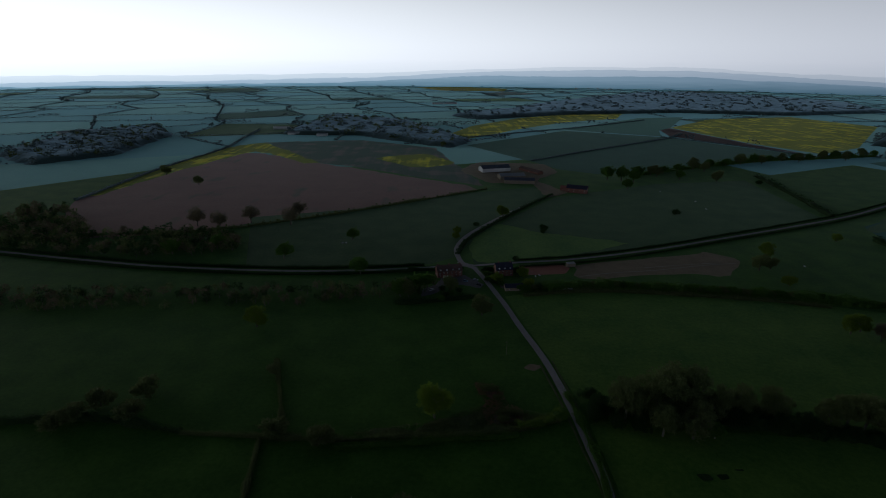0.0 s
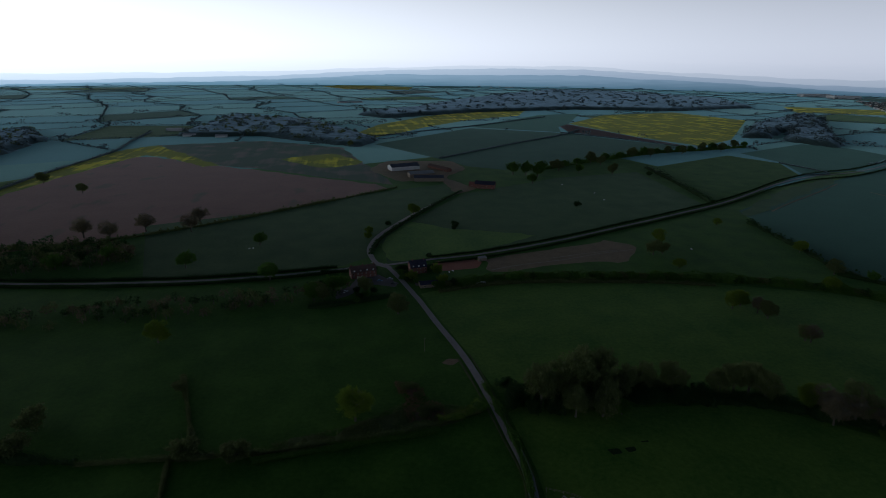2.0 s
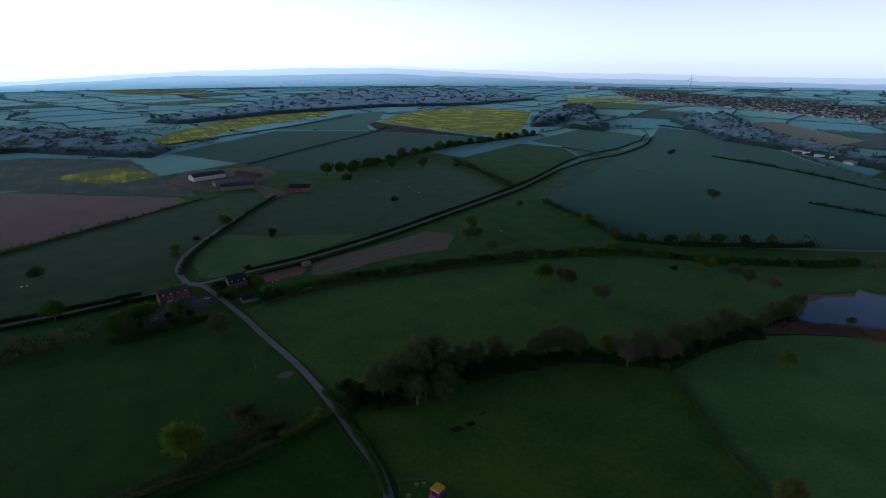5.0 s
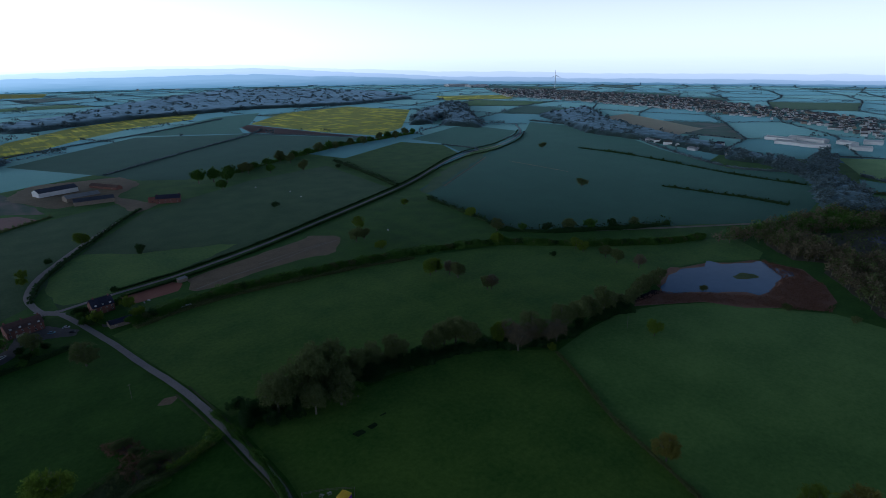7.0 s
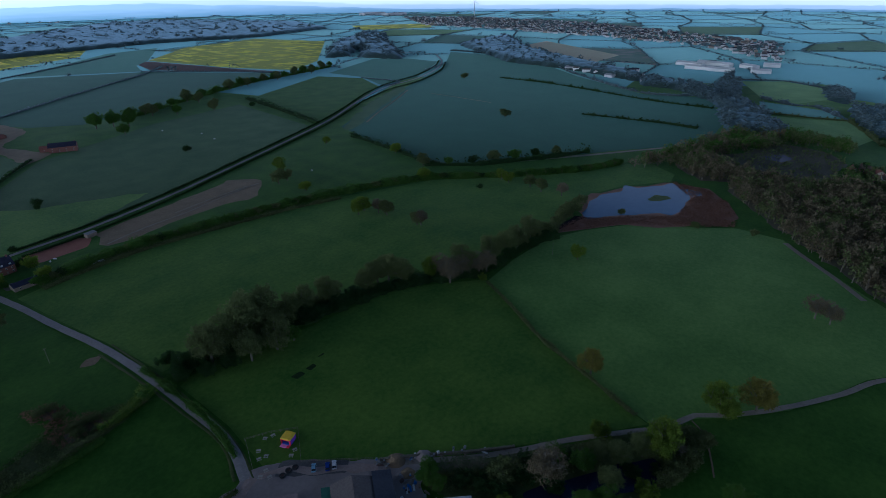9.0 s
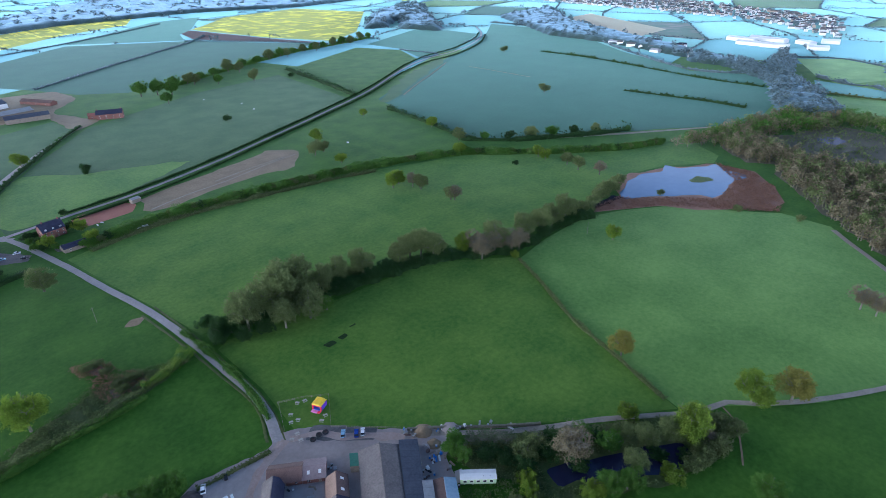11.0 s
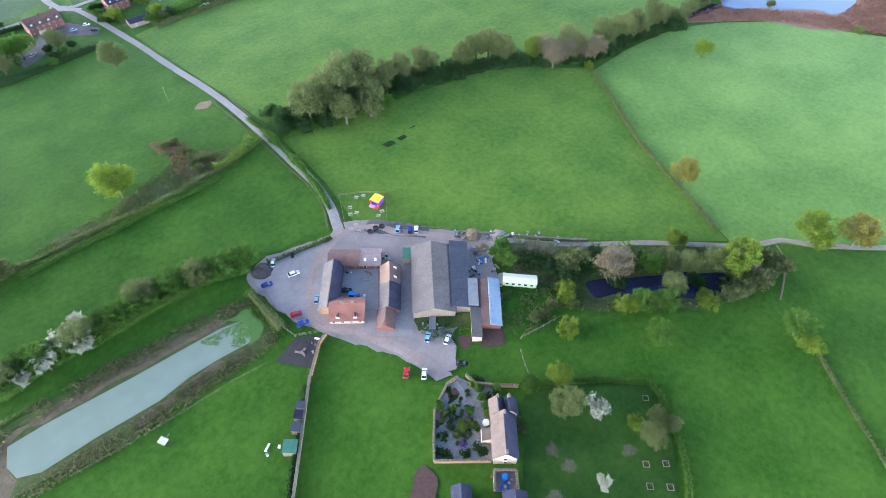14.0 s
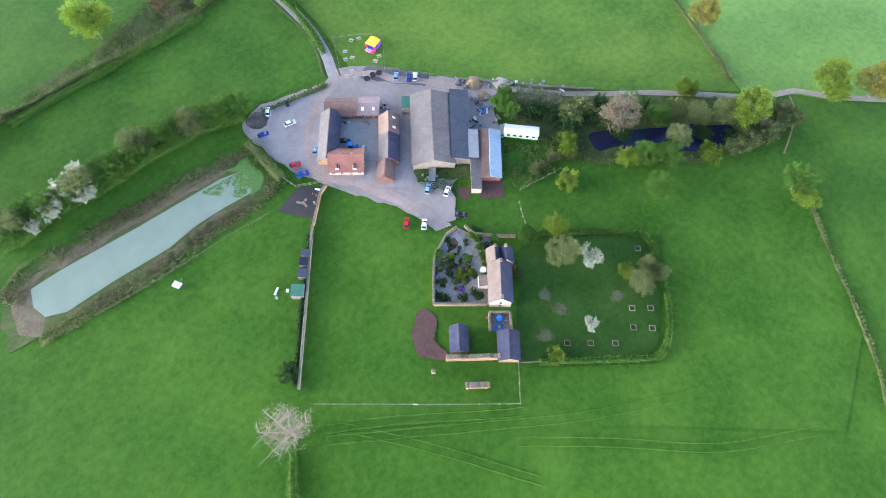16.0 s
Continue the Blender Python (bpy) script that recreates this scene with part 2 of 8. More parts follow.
BLUE_SHEET = material("pale_blue_roof_sheet", (0.26, 0.36, 0.44), (0.36, 0.46, 0.55), size=1.0, patch=4, bump=0.1, rough=0.5, island=0.08)
DARK_SHEET = material("dark_blue_grey_roof_sheet", (0.050, 0.058, 0.082), (0.095, 0.108, 0.140), size=0.9, patch=5, bump=0.2, rough=0.7, spec=0.3, island=0.12)
WHITE_SHEET = material("white_cladding", (0.56, 0.57, 0.58), (0.66, 0.67, 0.67), size=1.4, patch=5, bump=0.05, rough=0.5)
TIMBER = material("grey_timber", (0.170, 0.140, 0.105), (0.290, 0.245, 0.190), size=0.3, patch=1.5, bump=0.3)
BARK = material("grey_bark", (0.098, 0.092, 0.066), (0.190, 0.178, 0.135), size=0.4, patch=2, bump=0.6, object_space=True)
PALE_BARK = material("pale_bark", (0.20, 0.170, 0.125), (0.30, 0.26, 0.20), size=0.4, patch=2, bump=0.5, object_space=True)
GLASS = material("dark_window_glass", (0.020, 0.024, 0.030), (0.035, 0.040, 0.048), size=2, patch=4, rough=0.08, bump=0)
WHITE = material("white_paint", (0.74, 0.74, 0.72), (0.82, 0.82, 0.80), size=1, patch=3, rough=0.4, bump=0.02, object_space=True)
RUBBER = material("black_rubber", (0.020, 0.020, 0.021), (0.040, 0.040, 0.041), size=0.3, patch=1, rough=0.85, bump=0.1, object_space=True)
STEEL = material("dull_steel", (0.30, 0.31, 0.32), (0.42, 0.43, 0.44), size=0.5, patch=2, rough=0.45, metal=0.6, bump=0.05, object_space=True)
LEAF_GREEN = leaf_material("fresh_green_leaves", (0.050, 0.135, 0.014), (0.115, 0.210, 0.028))
LEAF_LIME = leaf_material("yellow_green_leaves", (0.112, 0.195, 0.014), (0.200, 0.272, 0.028))
LEAF_GOLD = leaf_material("golden_spring_leaves", (0.185, 0.185, 0.030), (0.280, 0.265, 0.055))
LEAF_DARK = leaf_material("dark_green_leaves", (0.022, 0.062, 0.014), (0.045, 0.095, 0.022))
LEAF_OLIVE = leaf_material("grey_olive_twigs_and_buds", (0.092, 0.130, 0.036), (0.175, 0.208, 0.075))
# far leaves: haze painted in as a bluish base colour and sheen
LEAF_FAR = leaf_material("hazed_grey_green_leaves", (0.075, 0.112, 0.112), (0.115, 0.155, 0.155), vary=0.3, through=0.12)
hazed_leaf = LEAF_FAR.node_tree.nodes["Principled BSDF"].inputs
hazed_leaf["Sheen Weight"].default_value, hazed_leaf["Sheen Roughness"].default_value, hazed_leaf["Sheen Tint"].default_value = 0.8, 0.4, (0.38, 0.54, 0.64, 1)
LEAF_BROWN = leaf_material("pinkish_brown_twigs", (0.140, 0.122, 0.068), (0.225, 0.195, 0.115))
BLOSSOM = leaf_material("white_blossom", (0.36, 0.38, 0.28), (0.52, 0.54, 0.42), vary=0.12)
BLOSSOM_GREY = leaf_material("grey_lichened_twigs", (0.070, 0.105, 0.046), (0.132, 0.170, 0.088), vary=0.2)


def water(name, colour, rough=0.05, spec=0.5):
    m = material(name, colour, tuple(c * 1.15 for c in colour), size=6, patch=25, rough=rough, bump=0.0, spec=spec)
    n, l = m.node_tree.nodes, m.node_tree.links
    geo, rip, bp = n.new("ShaderNodeNewGeometry"), n.new("ShaderNodeTexNoise"), n.new("ShaderNodeBump")
    rip.inputs["Scale"].default_value, rip.inputs["Detail"].default_value = 0.9, 3
    bp.inputs["Strength"].default_value, bp.inputs["Distance"].default_value = 0.08, 0.03
    l.new(geo.outputs["Position"], rip.inputs["Vector"])
    l.new(rip.outputs[0], bp.inputs["Height"])
    l.new(bp.outputs[0], n["Principled BSDF"].inputs["Normal"])
    return m


POND_PALE = water("milky_pond_water", (0.250, 0.300, 0.235), spec=0.35)
POND_DARK = water("dark_pond_water", (0.020, 0.022, 0.055), spec=0.4)
# the reflected sky is painted into this water as a blue base colour
POND_BLUE = water("sky_coloured_pond_water", (0.13, 0.21, 0.36), spec=1.0)
ALGAE = material("green_algae", (0.07, 0.17, 0.025), (0.12, 0.23, 0.04), size=0.8, patch=5, bump=0.2, rough=0.6)

# ---- building blocks ----
def mesh_of(name, bm, mats):
    me = bpy.data.meshes.new(name)
    bm.normal_update()
    bm.to_mesh(me)
    bm.free()
    for m in mats if isinstance(mats, (list, tuple)) else [mats]:
        me.materials.append(m)
    return me


def raw_mesh(name, verts, faces, mats, slots=None):
    me = bpy.data.meshes.new(name)
    me.from_pydata(verts, [], faces)
    for m in mats if isinstance(mats, (list, tuple)) else [mats]:
        me.materials.append(m)
    if slots is not None:
        me.polygons.foreach_set("material_index", slots)
    me.update()
    return me


def part(name, bm, material_, parent, label=""):
    ob = new(name, mesh_of(name, bm, material_))
    ob.parent = parent
    return tagged(ob, label)


def base(name, label, category, x, y, z=0.0, turn=0.0, group="", kind=""):
    ob = new(name)
    ob.matrix_basis = pose(x, y, z, 0, 0, turn)
    return tagged(ob, label, category, group, kind)


def box(bm, x0, y0, z0, x1, y1, z1, bevel=0.0):
    made = bmesh.ops.create_cube(bm, size=1)["verts"]
    for v in made:
        v.co = Vector(((x0 + x1) / 2 + v.co.x * (x1 - x0), (y0 + y1) / 2 + v.co.y * (y1 - y0), (z0 + z1) / 2 + v.co.z * (z1 - z0)))
    if bevel:
        edges = list({e for v in made for e in v.link_edges})
        bmesh.ops.bevel(bm, geom=edges, offset=bevel, segments=1, affect="EDGES")
    return bm


def boxed(*dims, bevel=0.0):
    return box(bmesh.new(), *dims, bevel=bevel)


def tube(bm, a, b, r0, r1, sides=6):
    a, b = Vector(a), Vector(b)
    q = (b - a).to_track_quat("Z", "Y").to_matrix()
    rings = []
    for p, r in ((a, r0), (b, r1)):
        rings.append([bm.verts.new(p + q @ Vector((r * math.cos(i * math.tau / sides), r * math.sin(i * math.tau / sides), 0))) for i in range(sides)])
    for i in range(sides):
        bm.faces.new((rings[0][i], rings[0][(i + 1) % sides], rings[1][(i + 1) % sides], rings[1][i]))
    bm.faces.new(rings[1])
    bm.faces.new(rings[0][::-1])
    return bm


def prism(bm, outline, z0, z1):
    """A solid from a closed outline in plan."""
    low = [bm.verts.new((x, y, z0)) for x, y in outline]
    high = [bm.verts.new((x, y, z1)) for x, y in outline]
    k = len(outline)
    for i in range(k):
        bm.faces.new((low[i], low[(i + 1) % k], high[(i + 1) % k], high[i]))
    bm.faces.new(high)
    bm.faces.new(low[::-1])
    bmesh.ops.recalc_face_normals(bm, faces=bm.faces)
    return bm


def smooth_line(points, step=4.0):
    """A rounded line through the points of a plan."""
    pts = [Vector((x, y)) for x, y in points]
    ext = [2 * pts[0] - pts[1], *pts, 2 * pts[-1] - pts[-2]]
    out = []
    for i in range(1, len(ext) - 2):
        a, b, c, d = ext[i - 1 : i + 3]
        k = max(2, int((c - b).length / step))
        for j in range(k):
            t = j / k
            out.append(0.5 * (2 * b + (c - a) * t + (2 * a - 5 * b + 4 * c - d) * t * t + (3 * b - a - 3 * c + d) * t**3))
    return [*out, pts[-1]]


def rounded(points, step=6.0):
    """A closed outline with softened corners."""
    pts = [Vector((x, y)) for x, y in points]
    out, k = [], len(pts)
    for i in range(k):
        a, b, c = pts[i - 1], pts[i], pts[(i + 1) % k]
        cut = min((a - b).length, (c - b).length) * 0.25
        out += [b + (a - b).normalized() * cut, (b + (a - b).normalized() * cut * 0.4 + b + (c - b).normalized() * cut * 0.4) / 2, b + (c - b).normalized() * cut]
    return [(p.x, p.y) for p in out]


PLOTS, LAYERS = [], []


def inside(p, poly):
    x, y = p
    hit = False
    for (x0, y0), (x1, y1) in zip(poly, poly[1:] + poly[:1]):
        if (y0 > y) != (y1 > y) and x < (x1 - x0) * (y - y0) / (y1 - y0) + x0:
            hit = not hit
    return hit


def sheet(name, outline, z, mat_, label, category="field", thing_kind="structure", plot=True, soft=False, ragged=0.0):
    """A flat piece of ground with its own cover, laid just above the ground."""
    pts = rounded(outline) if soft else list(outline)
    LAYERS.append(name)
    tie = 0.0015 * len(LAYERS)
    z = z + 0.10 if z >= 0.13 else (0.02 if plot else 0.10) + tie
    if plot:
        PLOTS.append(list(outline))
    if ragged:
        fine = []
        for (x0, y0), (x1, y1) in zip(pts, pts[1:] + pts[:1]):
            k = max(1, int(math.hypot(x1 - x0, y1 - y0) / (ragged * 2.5)))
            for j in range(k):
                p = Vector((x0 + (x1 - x0) * j / k, y0 + (y1 - y0) * j / k, z))
                d = noise.noise_vector(p / (ragged * 4)) * ragged * 1.5
                fine.append((p.x + d.x, p.y + d.y))
        pts = fine
    bm = bmesh.new()
    f = bm.faces.new([bm.verts.new((x, y, z)) for x, y in pts])
    f.normal_update()
    if f.normal.z < 0:
        f.normal_flip()
    bmesh.ops.triangulate(bm, faces=[f])
    return tagged(new(name, mesh_of(name, bm, mat_)), label, category, "", thing_kind)


def ribbon(name, points, width, z, mat_, label, category="road", ends=None, jitter=0.25, step=4.0):
    line = smooth_line(points, step)
    z += 0.10
    bm = bmesh.new()
    rows = []
    for i, p in enumerate(line):
        d = (line[min(i + 1, len(line) - 1)] - line[max(i - 1, 0)]).normalized()
        n = Vector((-d.y, d.x))
        w = width / 2 if ends is None else (width + (ends - width) * i / len(line)) / 2
        a = w + jitter * noise.noise((p.x * 0.2, p.y * 0.2, 1))
        b = w + jitter * noise.noise((p.x * 0.2, p.y * 0.2, 9))
        rows.append([bm.verts.new((*(p + n * a), z)), bm.verts.new((*p, z + 0.06)), bm.verts.new((*(p - n * b), z))])
    for r, s in zip(rows, rows[1:]):
        bm.faces.new((r[1], r[0], s[0], s[1]))
        bm.faces.new((r[2], r[1], s[1], s[2]))
    bmesh.ops.recalc_face_normals(bm, faces=bm.faces)
    ob = tagged(new(name, mesh_of(name, bm, mat_)), label, category, "", "structure")
    if ob.data.polygons[0].normal.z < 0:
        ob.data.flip_normals()
    return ob


def leaves(rng, centres, spread, per, size, flat=1.0):
    """Many small leaf sprays round the given centres: arrays of corners and faces."""
    centres = np.asarray(centres, float)
    k = len(centres) * per
    c = np.repeat(centres, per, 0) + rng.normal(0, 1, (k, 3)) * spread
    u = rng.normal(0, 1, (k, 3)) * (1, 1, flat)
    u /= np.linalg.norm(u, axis=1)[:, None]
    w = np.cross(u, rng.normal(0, 1, (k, 3)) * (flat, flat, 1))
    w /= np.linalg.norm(w, axis=1)[:, None]
    s = size * rng.uniform(0.6, 1.3, (k, 1))
    tip = c + u * s * 0.75
    verts = np.stack([c - u * s * 0.75, c + w * s * 0.45, tip, c - w * s * 0.45], 1).reshape(-1, 3)
    faces = np.arange(4 * k).reshape(-1, 4)
    return verts, faces


def leaf_mesh(name, rng, centres, spread, per, size, mat_, flat=1.0):
    v, f = leaves(rng, centres, spread, per, size, flat)
    return raw_mesh(name, v.tolist(), f.tolist(), mat_)


def tree_proto(name, label, category, leaf, bark=None, height=10.0, radius=5.0, clumps=46, per=30, size=0.75, seed=1, bare=False, low=0.25, spread=0.6):
    """A tree with a tapered trunk, forked limbs and a crown of leaf sprays; stored away from the view as a pattern."""
    rng = np.random.default_rng(seed)
    rnd = random.Random(seed)
    root = new(name)
    tagged(root, label, category)
    bm = bmesh.new()
    fork = height * (0.30 if not bare else 0.24)
    tube(bm, (0, 0, -0.3), (0.1, 0.05, fork), height * 0.040, height * 0.026, 8)
    tips = []
    count = 7 if not bare else 13
    for i in range(count):
        a = i * math.tau / count + rnd.uniform(-0.4, 0.4)
        out, up = radius * rnd.uniform(0.35, 0.7), height * rnd.uniform(0.5, 0.85)
        if i == 0:
            out, up = radius * 0.1, height * 0.9
        mid = (math.cos(a) * out * 0.5, math.sin(a) * out * 0.5, fork + (up - fork) * 0.5)
        end = (math.cos(a) * out, math.sin(a) * out, up)
        tube(bm, (0.1, 0.05, fork * rnd.uniform(0.8, 1.0)), mid, height * 0.018, height * 0.011, 5)
        tube(bm, mid, end, height * 0.011, height * 0.004, 4)
        tips += [mid, end]
        for _ in range(3 if not bare else 9):
            s = Vector(mid).lerp(Vector(end), rnd.uniform(0, 1))
            e = s + Vector((rnd.uniform(-1, 1), rnd.uniform(-1, 1), rnd.uniform(-0.1, 0.9))) * radius * 0.42
            tube(bm, s, e, height * 0.006, height * 0.002, 3)
            if bare:
                for _ in range(5):
                    s2 = s.lerp(e, rnd.uniform(0.3, 1))
                    tube(bm, s2, s2 + Vector((rnd.uniform(-1, 1), rnd.uniform(-1, 1), rnd.uniform(-0.3, 0.8))) * radius * 0.22, height * 0.003, height * 0.0012, 3)
    part("trunk", bm, bark or BARK, root)
    centres = []
    lobes = [(rnd.uniform(0, math.tau), rnd.uniform(0.25, 0.55), rnd.uniform(-0.35, 0.45), rnd.uniform(0.42, 0.68)) for _ in range(8)]
    mid_z, half = height * (low + 1) / 2, height * (1 - low) / 2
    while len(centres) < clumps:
        a, r, h, s = rnd.choice(lobes)
        v = Vector((rnd.gauss(0, 1), rnd.gauss(0, 1), rnd.gauss(0, 1))).normalized() * s * rnd.uniform(0.72, 1.0)
        p = Vector((math.cos(a) * r + v.x, math.sin(a) * r + v.y, h + v.z))
        if p.z > -1:
            centres.append((p.x * radius, p.y * radius, mid_z + p.z * half))
    away = np.mean(centres, 0) * (1, 1, 0)
    centres = (np.array(centres) - away).tolist()
    ob = new("crown", leaf_mesh("crown", rng, centres, radius * 0.11 * spread / 0.75, per, size, leaf))
    ob.parent = root
    root.matrix_basis = pose(0, 0, -60)
    return root


PLANTED = []


def plant(proto, x, y, r=1.0, tall=1.0, z=0.0, label="", group=""):
    rnd = random.Random(int(x * 31 + y * 17))
    ob = copy_thing(proto, pose(x, y, z, 0, 0, rnd.uniform(0, 360)) @ Matrix.Diagonal((r, r * rnd.uniform(0.92, 1.08), r * tall, 1)))
    PLANTED.append((x, y))
    return tagged(ob, label, "", group)


def hedge(points, width, height, leaf, label, near=True, name="hedge", ragged=0.35, density=1.0, category="hedge"):
    """A hedge along a line: an uneven dark core covered in leaf sprays, with trailing stems and gaps in height."""
    line = smooth_line(points, 1.1 if near else 6.0)
    rng = np.random.default_rng(int(abs(points[0][0] * 7 + points[0][1])) + 3)
    root = tagged(new(name), label, category)
    root.matrix_basis = pose(points[0][0], points[0][1], 0)
    ox, oy = points[0]
    bm = bmesh.new()
    prev = None
    centres = []
    for i, p in enumerate(line):
        d = (line[min(i + 1, len(line) - 1)] - line[max(i - 1, 0)]).normalized()
        n = Vector((-d.y, d.x))
        k = 1 + ragged * 1.6 * noise.noise((p.x * 0.11, p.y * 0.11, 3.3)) + ragged * 0.6 * noise.noise((p.x * 0.5, p.y * 0.5, 5))
        w, h = width * 0.32 * k, height * 0.66 * max(0.25, k)
        ring = [bm.verts.new((p.x - ox + n.x * s * w, p.y - oy + n.y * s * w, z * h)) for s, z in ((1.1, -0.1), (1.0, 0.6), (0.45, 1.0), (-0.45, 1.0), (-1.0, 0.6), (-1.1, -0.1))]
        if prev:
            for a in range(5):
                bm.faces.new((prev[a], prev[a + 1], ring[a + 1], ring[a]))
        prev = ring
        for s, z in ((1.15, 0.35), (1.05, 0.85), (0.5, 1.15), (-0.5, 1.15), (-1.05, 0.85), (-1.15, 0.35)):
            centres.append((p.x - ox + n.x * s * w, p.y - oy + n.y * s * w, z * h))
    bmesh.ops.recalc_face_normals(bm, faces=bm.faces)
    part("core", bm, LEAF_GREEN if leaf is LEAF_LIME else leaf, root)
    per = max(1, int((13 if near else 4) * density))
    ob = new("foliage", leaf_mesh("foliage", rng, centres, min(0.55, width * 0.16) if near else width * 0.2, per, 0.32 if near else 1.2, leaf, 0.35 if leaf is LEAF_FAR else 1.0))
    ob.parent = root
    return root


def fence(points, label, height=1.2, spacing=3.0, rails=2, name="fence", wood=None, post=0.07, rail=0.022):
    root = tagged(new(name), label, "fence")
    ox, oy = points[0]
    root.matrix_basis = pose(ox, oy, 0)
    pm = mesh_of("post", boxed(-post, -post, -0.2, post, post, height), wood or TIMBER)
    for (x0, y0), (x1, y1) in zip(points, points[1:]):
        long = math.hypot(x1 - x0, y1 - y0)
        k = max(1, round(long / spacing))
        turn = math.degrees(math.atan2(y1 - y0, x1 - x0))
        for i in range(k):
            ob = new("post", pm)
            ob.parent, ob.matrix_basis = root, pose(x0 - ox + (x1 - x0) * i / k, y0 - oy + (y1 - y0) * i / k, 0, 0, 0, turn)
        for j in range(rails):
            z = height * (0.92 - 0.42 * j)
            ob = new("rail", mesh_of("rail", boxed(0, -rail, z - rail * 1.8, long, rail, z + rail * 1.8), wood or TIMBER))
            ob.parent, ob.matrix_basis = root, pose(x0 - ox, y0 - oy, 0, 0, 0, turn)
    return root


def stone_wall(points, label, height=1.2, thick=0.5, mat_=None, name="stone_wall"):
    """A rough wall of coursed stones along a line: wall body and separate coping stones."""
    root = tagged(new(name), label, "wall")
    ox, oy = points[0]
    root.matrix_basis = pose(ox, oy, 0)
    rnd = random.Random(int(abs(ox * 3 + oy)))
    kinds = [mesh_of("coping_stone", boxed(0.02, -thick / 2 - 0.06, 0, 0.93, thick / 2 + 0.06, h, bevel=0.04), STONE_TOP) for h in (0.12, 0.19, 0.26)]
    for (x0, y0), (x1, y1) in zip(points, points[1:]):
        long = math.hypot(x1 - x0, y1 - y0)
        turn = math.degrees(math.atan2(y1 - y0, x1 - x0))
        ob = new("wall_body", mesh_of("wall_body", boxed(0, -thick / 2, -0.1, long, thick / 2, height), mat_ or STONE))
        ob.parent, ob.matrix_basis = root, pose(x0 - ox, y0 - oy, 0, 0, 0, turn)
        k = max(1, int(long / 0.95))
        for i in range(k):
            ob = new("coping_stone", kinds[rnd.randrange(3)])
            ob.parent = root
            ob.matrix_basis = pose(x0 - ox, y0 - oy, 0, 0, 0, turn) @ pose(long * i / k, 0, height - 0.02)
    return root


def slope(bm, x0, x1, ya, za, yb, zb, thick, strip=1.0, step=0.03):
    """A roof slope whose courses lap over one another, from eaves (ya, za) to ridge (yb, zb)."""
    run = math.hypot(yb - ya, zb - za)
    k = max(2, int(run / strip))
    ny, nz = -(zb - za) / run, (yb - ya) / run
    if nz < 0:
        ny, nz = -ny, -nz
    outline = [(ya, za)]
    for i in range(k):
        for t, h in ((i / k, thick + step), ((i + 1) / k, thick)):
            outline.append((ya + (yb - ya) * t + ny * h, za + (zb - za) * t + nz * h))
    outline.append((yb, zb))
    rows = [[bm.verts.new((x, y, z)) for y, z in outline] for x in (x0, x1)]
    n = len(outline)
    for i in range(n):
        bm.faces.new((rows[0][i], rows[0][(i + 1) % n], rows[1][(i + 1) % n], rows[1][i]))
    bm.faces.new(rows[0][::-1])
    bm.faces.new(rows[1])
    bmesh.ops.recalc_face_normals(bm, faces=bm.faces)
    return bm


